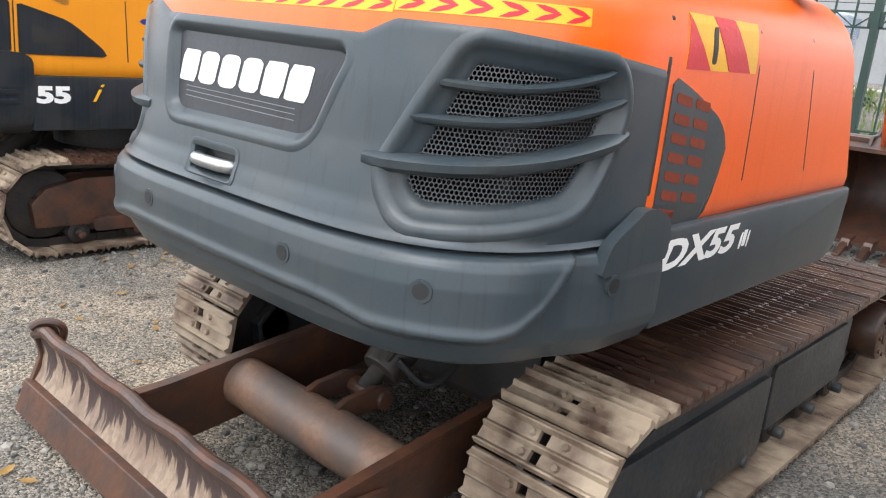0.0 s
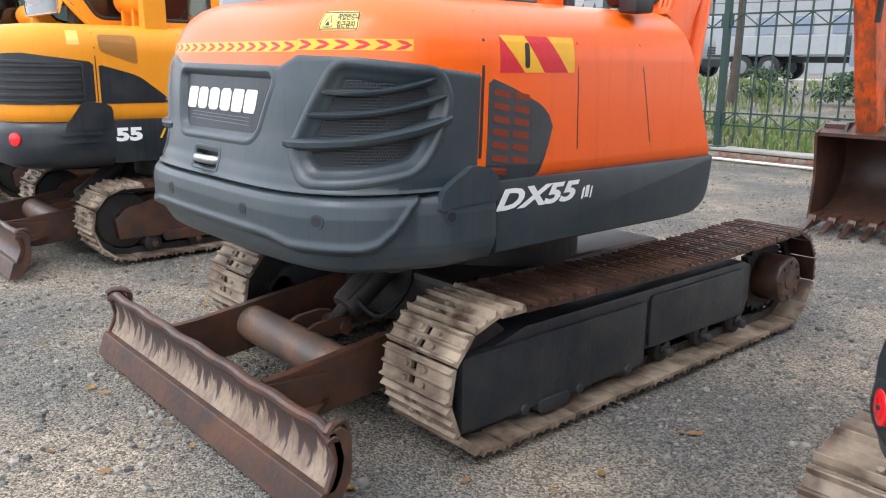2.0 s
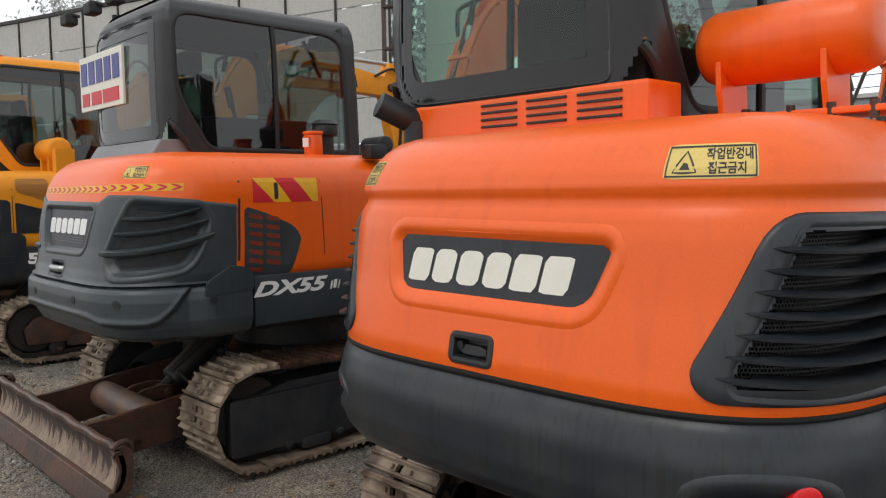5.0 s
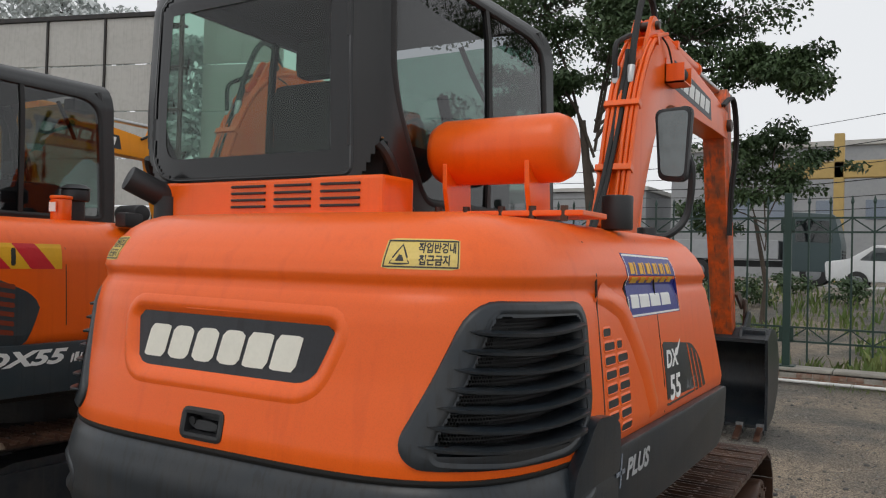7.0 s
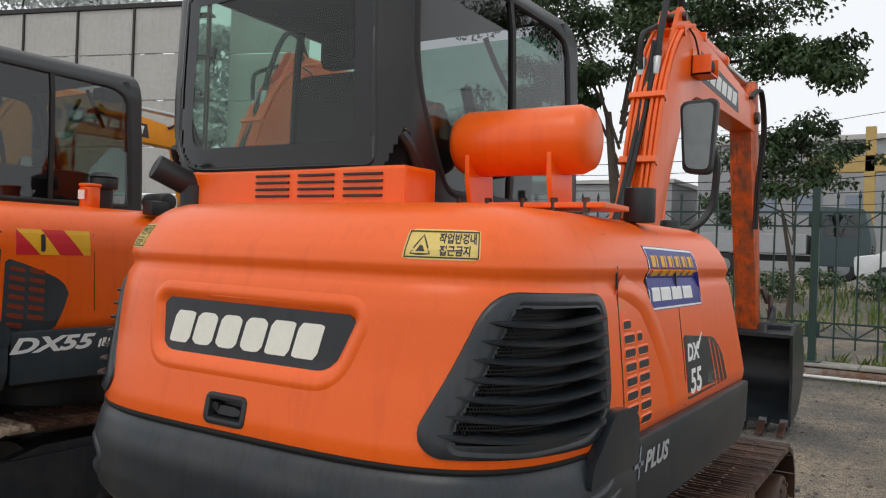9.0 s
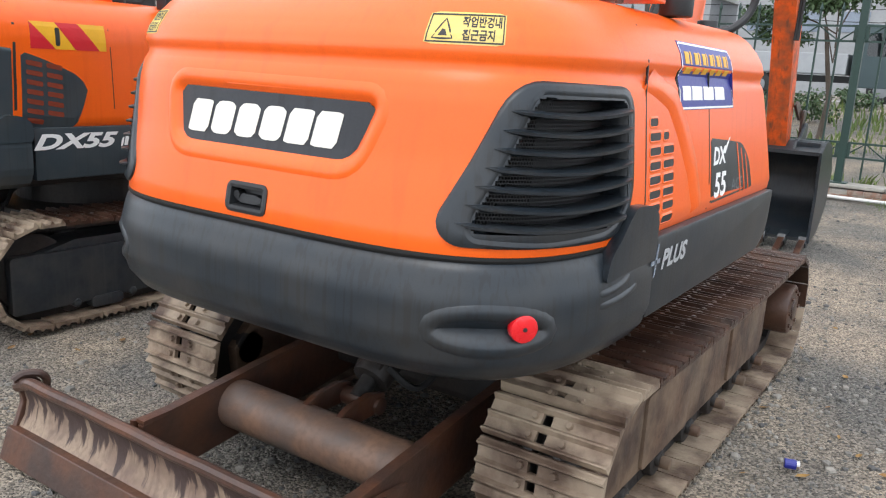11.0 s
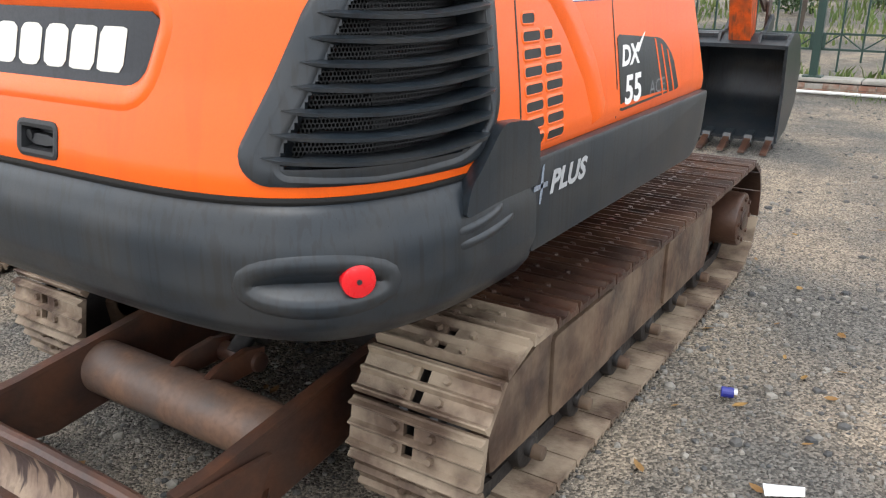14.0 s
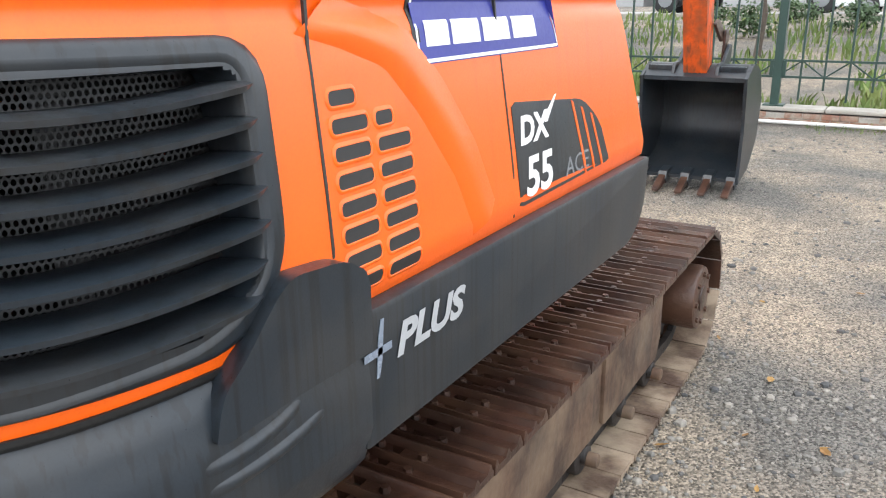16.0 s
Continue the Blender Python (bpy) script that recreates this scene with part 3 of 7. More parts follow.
def crawler(machine, side, dx, shoe_mat, frame_mat, cover):
    """One track: its chain with shoes, frame, idler, sprocket and rollers."""
    x0 = (TRACK_IN if side > 0 else -TRACK_OUT) + dx
    x1 = x0 + TRACK_OUT - TRACK_IN
    mid = (x0 + x1) / 2
    bm = bmesh.new()
    for y, z, a in LOOP:
        m = Matrix.Translation((0, y, z)) @ Matrix.Rotation(a, 4, "X")
        for e in (-0.055, 0.03):
            box(bm, (mid + e, -PITCH * 0.52, -0.05), (mid + e + 0.022, PITCH * 0.45, -0.006), 0, m)
    chain = part("track_chain", bm, DARKMETAL, machine, "oily steel link chain")
    for y, z, a in LOOP:
        ob = new("track_shoe", SHOE_MESHES[SHOE.name if y < 0.9 or z < 0.2 else shoe_mat.name])
        ob.parent = chain
        ob.matrix_local = Matrix.Translation((x0, y, z)) @ Matrix.Rotation(a, 4, "X")
    wheel = bmesh.new()
    rod(wheel, (mid - 0.05, REAR_AXLE, AXLE_Z), (mid + 0.05, REAR_AXLE, AXLE_Z), WHEEL - 0.05, 28, rim=0.02)
    rod(wheel, (mid - 0.09, REAR_AXLE, AXLE_Z), (mid + 0.09, REAR_AXLE, AXLE_Z), 0.07, 16, rim=0.01)
    smooth(part("idler", wheel, DARKMETAL, machine))
    sp = bmesh.new()
    teeth = []
    for i in range(21 * 2):
        r = WHEEL - (0.035 if i % 2 else 0.065)
        teeth.append((FRONT_AXLE + r * math.cos(math.pi * i / 21), AXLE_Z + r * math.sin(math.pi * i / 21)))
    prism(sp, teeth, mid - 0.02, mid + 0.02, "x")
    smooth(part("sprocket", sp, DARKMETAL, machine))
    hub = bmesh.new()
    out = x1 if side > 0 else x0
    rod(hub, (mid, FRONT_AXLE, AXLE_Z), (out - side * 0.015, FRONT_AXLE, AXLE_Z), 0.125, 28, rim=0.015)
    rod(hub, (out - side * 0.02, FRONT_AXLE, AXLE_Z), (out - side * 0.008, FRONT_AXLE, AXLE_Z), 0.05, 20, rim=0.004)
    for i in range(8):
        a = math.pi / 4 * i
        rod(hub, (out - side * 0.02, FRONT_AXLE + 0.095 * math.cos(a), AXLE_Z + 0.095 * math.sin(a)), (out - side * 0.006, FRONT_AXLE + 0.095 * math.cos(a), AXLE_Z + 0.095 * math.sin(a)), 0.011, 6)
    smooth(part("drive_hub", hub, SHOE_RUST, machine, "round rusty drive motor cover"))
    fr = bmesh.new()
    a0, a1 = mid - 0.09, x1 - 0.085
    if side < 0:
        a0, a1 = x0 + 0.085, mid + 0.09
    prism(fr, [(0.74, 0.16), (2.62, 0.14), (2.66, 0.22), (2.66, 0.40), (2.58, 0.43), (1.0, 0.43), (0.80, 0.38), (0.72, 0.30)], a0, a1, "x", 0.018)
    body = part("track_frame", fr, frame_mat, machine, "side frame of the track, dusty and scuffed")
    smooth(body)
    face = a1 if side > 0 else a0
    for y0, y1, z0, z1, o in cover:
        b = bmesh.new()
        lo, hi = sorted((face - side * 0.03, face + side * o))
        prism(b, rounded([(y0, z0), (y1, z0), (y1, z1), (y0, z1)], 0.025, 3), lo, hi, "x", 0.006)
        smooth(part("cover_plate", b, frame_mat, body))
    for y in (0.98, 1.3, 1.62, 1.94, 2.26, 2.58):
        b = bmesh.new()
        rod(b, (mid - 0.085, y, 0.115), (mid + 0.085, y, 0.115), 0.065, 18, rim=0.012)
        rod(b, (mid - 0.1, y, 0.115), (mid + 0.1, y, 0.115), 0.03, 12, rim=0.006)
        smooth(part("track_roller", b, DARKMETAL, machine))
        b = bmesh.new()
        rod(b, (face - side * 0.03, y, 0.105), (face + side * 0.032, y, 0.105), 0.022, 12, rim=0.006)
        smooth(part("roller_bolt", b, frame_mat, body))


def undercarriage(machine, dx, shoe_mat, frame_mat, cover, blade_mat, blade_dx=0.0, half=0.95, mud=MUD, tall=1.0, eyes=True):
    for m in (shoe_mat, SHOE):
        if m.name not in SHOE_MESHES:
            me = shoe_mesh(PITCH)
            me.materials.append(m)
            SHOE_MESHES[m.name] = me
    for side in (1, -1):
        crawler(machine, side, dx, shoe_mat, frame_mat, cover)
    bm = bmesh.new()
    box(bm, (-0.42 + dx, 1.0, 0.24), (0.42 + dx, 2.45, 0.50), 0.03)
    for side in (1, -1):
        for y in (1.25, 2.25):
            prism(bm, [(y - 0.16, 0.2), (y + 0.16, 0.2), (y + 0.12, 0.42), (y - 0.12, 0.42)], *sorted((dx + side * 0.4, dx + side * 0.66)), "x", 0.02)
    rod(bm, (dx, 1.62, 0.48), (dx, 1.62, 0.70), 0.42, 40)
    part("centre_frame", bm, DARKMETAL, machine, "dark oily centre frame and slew ring")
    # push arms, cross tube and lift cylinder of the blade
    for side in (1, -1):
        b = bmesh.new()
        x = dx + side * 0.385
        prism(b, [(0.14, 0.13), (0.32, 0.10), (1.2, 0.20), (1.2, 0.40), (0.62, 0.335), (0.24, 0.29), (0.14, 0.28)], x - 0.014, x + 0.014, "x", 0.004)
        prism(b, [(0.14, 0.285), (0.24, 0.29), (0.62, 0.337), (1.2, 0.402), (1.2, 0.414), (0.62, 0.349), (0.24, 0.302), (0.14, 0.297)], x - 0.018, x + 0.018, "x")
        part("push_arm", b, RUST, machine, "rusty brown steel push arm")
        b = bmesh.new()
        prism(b, [(0.13, 0.05), (0.34, 0.14), (0.40, 0.27), (0.13, 0.29)], x + side * 0.02, x + side * 0.036, "x")
        prism(b, [(x, 0.13), (x + side * 0.22, 0.13), (x, 0.42)], 0.15, 0.165, "z")
        part("gusset", b, RUST, machine)
    b = bmesh.new()
    rod(b, (dx - 0.37, 0.50, 0.235), (dx + 0.37, 0.50, 0.235), 0.082, 32)
    smooth(part("cross_tube", b, TUBE, machine, "thick rust-brown cross tube"))
    b = bmesh.new()
    for e in (-0.07, 0.07):
        prism(b, [(0.46, 0.295), (0.58, 0.27), (0.72, 0.27), (0.72, 0.33), (0.66, 0.345), (0.55, 0.335)], dx + e - 0.012, dx + e + 0.012, "x", 0.004)
    part("cylinder_bracket", b, RUST, machine)
    b = bmesh.new()
    rod(b, (dx - 0.09, 0.69, 0.295), (dx + 0.095, 0.69, 0.295), 0.03, 16, rim=0.006)
    smooth(part("pivot_pin", b, RUST, machine))
    b = bmesh.new()
    rod(b, (dx, 0.68, 0.30), (dx, 0.80, 0.40), 0.03, 14)
    rod(b, (dx, 0.74, 0.345), (dx, 1.12, 0.62), 0.068, 20, rim=0.01)
    prism(b, [(0.72, 0.40), (0.78, 0.36), (1.1, 0.60), (1.06, 0.66)], dx - 0.05, dx + 0.05, "x", 0.01)
    smooth(part("lift_cylinder", b, DARKMETAL, machine, "black hydraulic cylinder"))
    b = bmesh.new()
    hose(b, [(dx + 0.06, 0.76, 0.40), (dx + 0.14, 0.82, 0.33), (dx + 0.16, 0.95, 0.42), (dx + 0.08, 1.1, 0.6)], 0.012)
    hose(b, [(dx - 0.06, 0.8, 0.42), (dx - 0.12, 0.9, 0.42), (dx - 0.1, 1.1, 0.6)], 0.012)
    smooth(part("hose", b, RUBBER, machine))
    # the blade: a curved plate with a rolled top edge, a bolted cutting edge and end cheeks
    c = blade_dx
    prof = [(y, 0.11 + (z - 0.11) * tall) for y, z in ((0.085, 0.30), (0.105, 0.26), (0.115, 0.21), (0.105, 0.155), (0.08, 0.11))]
    crest = prof[0][1]
    back = [(y + 0.022, z) for y, z in reversed(prof)]
    b = bmesh.new()
    prism(b, prof + back, c - half, c + half, "x")
    blade = part("dozer_blade", b, mud, machine, "curved dozer blade streaked with dried mud")
    smooth(blade, 50)
    b = bmesh.new()
    n = 24
    pts = []
    for i in range(n + 1):
        x = -half + 2 * half * i / n
        pts.append((c + x, 0.10 + (0.005 if eyes else 0.0012) * math.sin(i * 1.7), crest + 0.002 - 0.03 * max(0, abs(x) / half - 0.93) / 0.07 + 0.004 * noise.noise((x * 3, c, 0))))
    hose(b, pts, 0.02, 10, 2)
    smooth(part("top_edge", b, RUST, blade, "worn shiny rolled steel edge"))
    b = bmesh.new()
    prism(b, [(0.055, 0.115), (0.02, 0.012), (0.045, 0.008), (0.085, 0.115)], c - half, c + half, "x", 0.004)
    part("cutting_edge", b, RUST, blade, "dark brown steel cutting edge")
    for side in (1, -1):
        b = bmesh.new()
        x = c + side * half
        cheek = rounded([(0.05, 0.02), (0.10, 0.02), (0.165, 0.14), (0.17, crest - 0.02), (0.13, crest + 0.015), (0.08, crest), (0.105, 0.2), (0.07, 0.11)], 0.015, 3)
        prism(b, cheek, *sorted((x, x - side * 0.022)), "x", 0.004)
        part("end_cheek", b, RUST, blade)
        if not eyes and side > 0:
            continue
        b = bmesh.new()
        hose(b, [(x - side * 0.01, 0.08, crest), (x - side * 0.02, 0.11, crest + 0.018), (x - side * 0.04, 0.155, crest + 0.012), (x - side * 0.045, 0.175, crest - 0.02), (x - side * 0.045, 0.16, crest - 0.07)], 0.014, 8)
        smooth(part("lifting_eye", b, RUST, blade))


def skirt(machine, material, x, y0, y1, z0, z1):
    for side in (1, -1):
        b = bmesh.new()
        poly = rounded([(y0, z0), (y1 - 0.13, z0 + 0.0), (y1 - 0.03, z0 + 0.06), (y1, z1 - 0.0), (y0, z1)], [0.0, 0.08, 0.06, 0.02, 0.0], 5)
        prism(b, poly, *sorted((side * x, side * (x - 0.07))), "x", 0.012)
        smooth(part("side_skirt", b, material, machine, "painted steel side skirt"))


def upper_deck(machine):
    b = bmesh.new()
    box(b, (-0.72, 0.45, 0.69), (0.72, 2.15, 0.90), 0.03)
    part("deck", b, DARKMETAL, machine, "dark underside of the turntable deck")


def seam(machine, hull, s, z0, z1, width=0.006):
    b = bmesh.new()
    wrap_panel(b, hull, [(s - width / 2, z0), (s + width / 2, z0), (s + width / 2, z1), (s - width / 2, z1)], -0.004, 0.0012, step=0.003)
    part("panel_gap", b, INK, machine)


def grown(poly, d):
    """An outline pushed outward by d."""
    k = len(poly)
    area = sum(poly[i - 1][0] * poly[i][1] - poly[i][0] * poly[i - 1][1] for i in range(k))
    out = []
    for i in range(k):
        a, b, c = Vector(poly[i - 1]), Vector(poly[i]), Vector(poly[(i + 1) % k])
        t = (b - a).normalized() + (c - b).normalized()
        t = t.normalized() if t.length > 1e-6 else (c - b).normalized()
        out.append((b.x + t.y * d * (1 if area > 0 else -1), b.y - t.x * d * (1 if area > 0 else -1)))
    return out


def horn(machine, hull, material, s0, s1, z0, z1, side=1):
    """The upswept ear of the bumper."""
    plain = Hull(float(hull.x[-1]), float(hull.y[0]), 1.0, 2.2, 4.2, [(0, 0), (3, 0)])
    b = bmesh.new()
    p = [(s0 - 0.02, z0 - 0.06), (s0, z0 + 0.005), (s0 + 0.03, z0 + 0.03), (s0 + 0.09, z1 - 0.02), (s0 + 0.12, z1), (s1 - 0.05, z1 - 0.008), (s1, z1 - 0.04), (s1, z0 - 0.045), (s0 + 0.1, z0 - 0.045)]
    outline = [(side * q[0], q[1]) for q in rounded(p, [0.02, 0.02, 0.03, 0.03, 0.03, 0.03, 0.02, 0.02, 0.05], 3)]
    wrap_panel(b, plain, outline, -0.03, 0.0012, step=0.008)
    smooth(part("bumper_ear", b, material, machine), 50)


def warning_sticker(machine, hull, s, z, w, h):
    b = bmesh.new()
    wrap_panel(b, hull, rounded([(s, z), (s + w, z), (s + w, z + h), (s, z + h)], 0.004, 2), 0.0, 0.0014)
    st = part("warning_sticker", b, STICKER, machine, "yellow warning sticker with black print")
    b = bmesh.new()
    e = h * 0.05
    for poly in ([(s + e, z + e), (s + w - e, z + e), (s + w - e, z + 2 * e), (s + e, z + 2 * e)], [(s + e, z + h - 2 * e), (s + w - e, z + h - 2 * e), (s + w - e, z + h - e), (s + e, z + h - e)], [(s + e, z + e), (s + 2 * e, z + e), (s + 2 * e, z + h - e), (s + e, z + h - e)], [(s + w - 2 * e, z + e), (s + w - e, z + e), (s + w - e, z + h - e), (s + w - 2 * e, z + h - e)]):
        wrap_panel(b, hull, poly, 0.0014, 0.002)
    part("border", b, INK, st)
    b = bmesh.new()
    a, t = (s + w * 0.06, z + h * 0.14), w * 0.32
    wrap_ring(b, hull, [(a[0] + t * 0.14, a[1] + h * 0.06), (a[0] + t * 0.86, a[1] + h * 0.06), (a[0] + t * 0.5, a[1] + h * 0.62)], [(0, 0.002), (h * 0.06, 0.002)])
    wrap_panel(b, hull, [(a[0] + t * 0.32, a[1] + h * 0.12), (a[0] + t * 0.68, a[1] + h * 0.12), (a[0] + t * 0.6, a[1] + h * 0.3), (a[0] + t * 0.4, a[1] + h * 0.34)], 0.0014, 0.002)
    part("hazard_triangle", b, INK, st)
    for k, line in enumerate(("작업반경내", "접근금지")):
        b = letters_on(hull, line, s + w * (0.43 if k == 0 else 0.46), z + h * (0.57 if k == 0 else 0.17), h * 0.36, 0.002, width=0.92, bold=0.0008)
        part("print", b, INK, st)


def chevrons(machine, hull, s0, s1, z0, z1, n):
    """Yellow tape with red arrowheads."""
    b = bmesh.new()
    wrap_panel(b, hull, [(s0, z0), (s1, z0), (s1, z1), (s0, z1)], 0.0, 0.0014)
    t = part("chevron_tape", b, TAPE, machine, "yellow reflective tape with red arrows")
    w = (s1 - s0) / n
    m = (z0 + z1) / 2
    for i in range(n):
        a = s0 + i * w + w * 0.1
        b = bmesh.new()
        for lo, hi, dlo, dhi in ((z0 + 0.003, m, 0.0, w * 0.4), (m, z1 - 0.003, w * 0.4, 0.0)):
            wrap_panel(b, hull, [(a + dlo, lo), (a + dlo + w * 0.45, lo), (a + dhi + w * 0.45, hi), (a + dhi, hi)], 0.0014, 0.002)
        part("arrow", b, RED, t)


def cab(machine, frame_mat, x0, x1, y0, y1, z0, z1, rear_z, glass_rear=None):
    """A rounded operator's cab: one bowed skin with window openings, dark-edged glass, roof, seat and levers inside."""
    xm, half = (x0 + x1) / 2, (x1 - x0) / 2
    prof = [(z0 - 0.04, 0.0), (rear_z + 0.3, 0.0), (z1 - 0.16, 0.012), (z1 - 0.09, 0.032), (z1 - 0.04, 0.066), (z1 - 0.005, 0.12), (z1 + 0.01, 0.20)]
    hull = Hull(half, y0, y0 + 0.16, y1 - 0.06, 4.6, prof)
    sy = lambda y: hull.where(half, y)
    rear = rounded([(-0.455, rear_z + 0.012), (0.44, rear_z + 0.012), (0.415, z1 - 0.135), (-0.44, z1 - 0.135)], [0.16, 0.03, 0.03, 0.07], 6)
    flank = rounded([(sy(y0 + 0.085), rear_z + 0.26), (sy(y0 + 0.27), z0 + 0.03), (sy(y1 - 0.13), z0 + 0.03), (sy(y1 - 0.16), z1 - 0.12), (sy(y0 + 0.085), z1 - 0.10)], [0.12, 0.06, 0.04, 0.14, 0.12], 6)
    flank_l = [(-s, z) for s, z in reversed(flank)]
    under = [(sy(y0 + 0.24), z0 - 0.1), (sy(y0 + 0.20), z0 - 0.02), (sy(y0 + 0.03), rear_z + 0.12), (sy(y0 + 0.0) - 0.05, rear_z), (-sy(y0) + 0.1, rear_z), (-sy(y0 + 0.02), rear_z + 0.2), (-sy(y0 + 0.20), z0 - 0.02), (-sy(y0 + 0.24), z0 - 0.1)]

    def local(ob):
        ob.location.x = xm
        return ob

    c = local(smooth(part("cab", shell(hull, -hull.length, hull.length, [p[0] for p in prof], [rear, flank, flank_l, under], cap=True, step=0.013, tall=0.013), frame_mat, machine, "rounded black operator cab with tinted windows"), 60))
    b = bmesh.new()
    wrap_panel(b, hull, rear, -0.006, -0.006)
    g = part("rear_window", b, glass_rear or GLASS, c)
    g.visible_shadow = False
    b = bmesh.new()
    wrap_ring(b, hull, rear, [(-0.068, -0.004), (-0.02, -0.004), (0.0, -0.0035), (0.008, 0.0015), (0.016, 0.0005)])
    part("window_border", b, GLOSSBLACK, g, "black printed border of the pane")
    for outline, m in ((flank, GLASS_DARK), (flank_l, GLASS)):
        b = bmesh.new()
        wrap_panel(b, hull, outline, -0.008, -0.008)
        g = part("side_window", b, m, c)
        g.visible_shadow = False
        b = bmesh.new()
        wrap_ring(b, hull, outline, [(-0.012, -0.03), (-0.01, -0.006), (-0.004, 0.002), (0.008, 0.004), (0.018, 0.0005)])
        smooth(part("window_seal", b, RUBBER, g), 50)
        mid = (sy(y0 + (y1 - y0) * 0.52)) * (1 if outline is flank else -1)
        b = bmesh.new()
        wrap_panel(b, hull, [(mid - 0.013, z0 + 0.03), (mid + 0.013, z0 + 0.03), (mid + 0.013, z1 - 0.11), (mid - 0.013, z1 - 0.11)], -0.02, 0.002, step=0.01)
        part("window_divider", b, RUBBER, g)
    for side in (1, -1):
        b = bmesh.new()
        hose(b, [hull.at(side * sy(y0 + 0.01), rear_z + 0.10, -0.008), hull.at(side * sy(y0 + 0.08), rear_z + 0.05, -0.008), hull.at(side * sy(y0 + 0.20), z0 - 0.02, -0.008), hull.at(side * sy(y0 + 0.30), z0 - 0.035, -0.008), hull.at(side * sy(y1 - 0.08), z0 - 0.035, -0.008)], 0.017, 8)
        smooth(part("sill_tube", b, frame_mat, c))
        b = bmesh.new()
        hose(b, [(side * (half - 0.03), y1 - 0.06, z0 - 0.5), (side * (half - 0.03), y1 - 0.06, z0 + 0.1), (side * (half - 0.04), y1 - 0.08, z1 - 0.3), (side * (half - 0.06), y1 - 0.16, z1 - 0.07)], 0.032, 10)
        smooth(part("front_post", b, frame_mat, c))
    b = bmesh.new()
    box(b, (-half + 0.05, y1 - 0.075, z0 + 0.1), (half - 0.05, y1 - 0.069, z1 - 0.08))
    g = part("front_window", b, GLASS, c)
    g.visible_shadow = False
    b = bmesh.new()
    box(b, (-half + 0.06, y0 + 0.1, z1 - 0.065), (half - 0.06, y1 - 0.16, z1 - 0.05), 0.004)
    part("headliner", b, SEAT, c, "dark cloth headliner")
    b = bmesh.new()
    box(b, (-0.23, y0 + 0.42, z0 - 0.05), (0.23, y0 + 0.88, z0 + 0.12), 0.05)
    box(b, (-0.22, y0 + 0.36, z0 + 0.05), (0.24, y0 + 0.48, z0 + 0.50), 0.05)
    box(b, (-0.12, y0 + 0.37, z0 + 0.51), (0.13, y0 + 0.46, z0 + 0.66), 0.04)
    smooth(part("operator_seat", b, SEAT, c, "dark cloth operator seat"))
    b = bmesh.new()
    box(b, (half - 0.2, y0 + 0.1, z0 - 0.05), (half - 0.05, y0 + 1.0, z0 + 0.22), 0.04)
    smooth(part("side_console", b, SEAT, c))
    for e in (-0.3, 0.3):
        b = bmesh.new()
        hose(b, [(e, y0 + 0.85, z0 - 0.05), (e, y0 + 0.9, z0 + 0.2), (e * 0.95, y0 + 0.86, z0 + 0.38)], 0.014)
        rod(b, (e * 0.95, y0 + 0.86, z0 + 0.36), (e * 0.9, y0 + 0.82, z0 + 0.5), 0.024, 10, rim=0.006)
        smooth(part("control_lever", b, RUBBER, c))
    b = bmesh.new()
    hose(b, [(0.16, y1 - 0.2, z1 - 0.1), (0.2, y1 - 0.16, z1 - 0.22), (0.26, y1 - 0.14, z1 - 0.34)], 0.013)
    hose(b, [(-0.44, y1 - 0.14, z0 + 0.1), (-0.42, y1 - 0.16, z0 + 0.4), (-0.36, y1 - 0.2, z0 + 0.5), (-0.26, y1 - 0.2, z0 + 0.51)], 0.012)
    box(b, (-0.46, y1 - 0.2, z0 + 0.33), (-0.32, y1 - 0.14, z0 + 0.42), 0.015)
    smooth(part("grab_handle", b, RUBBER, c))
    b = bmesh.new()
    box(b, (-half + 0.06, y0 + 0.2, 0.98), (half - 0.06, y1 - 0.1, z0 - 0.04), 0.02)
    part("cab_floor", b, BLACK, c)
    b = bmesh.new()
    for x in (-half + 0.12, half - 0.3):
        rod(b, (x, y0 + 0.14, z1 - 0.02), (x, y0 + 0.14, z1 + 0.035), 0.016, 10, rim=0.004)
    part("roof_stud", b, RUBBER, c)
    return c


def spline(line, steps=7):
    """A smooth line through points of any number of coordinates."""
    pts = [Vector(p) for p in line]
    out = []
    for i in range(len(pts) - 1):
        p0, p1, p2, p3 = pts[max(i - 1, 0)], pts[i], pts[i + 1], pts[min(i + 2, len(pts) - 1)]
        for j in range(steps):
            t = j / steps
            out.append(0.5 * ((2 * p1) + (p2 - p0) * t + (2 * p0 - 5 * p1 + 4 * p2 - p3) * t * t + (3 * p1 - p0 - 3 * p2 + p3) * t ** 3))
    out.append(pts[-1])
    return out


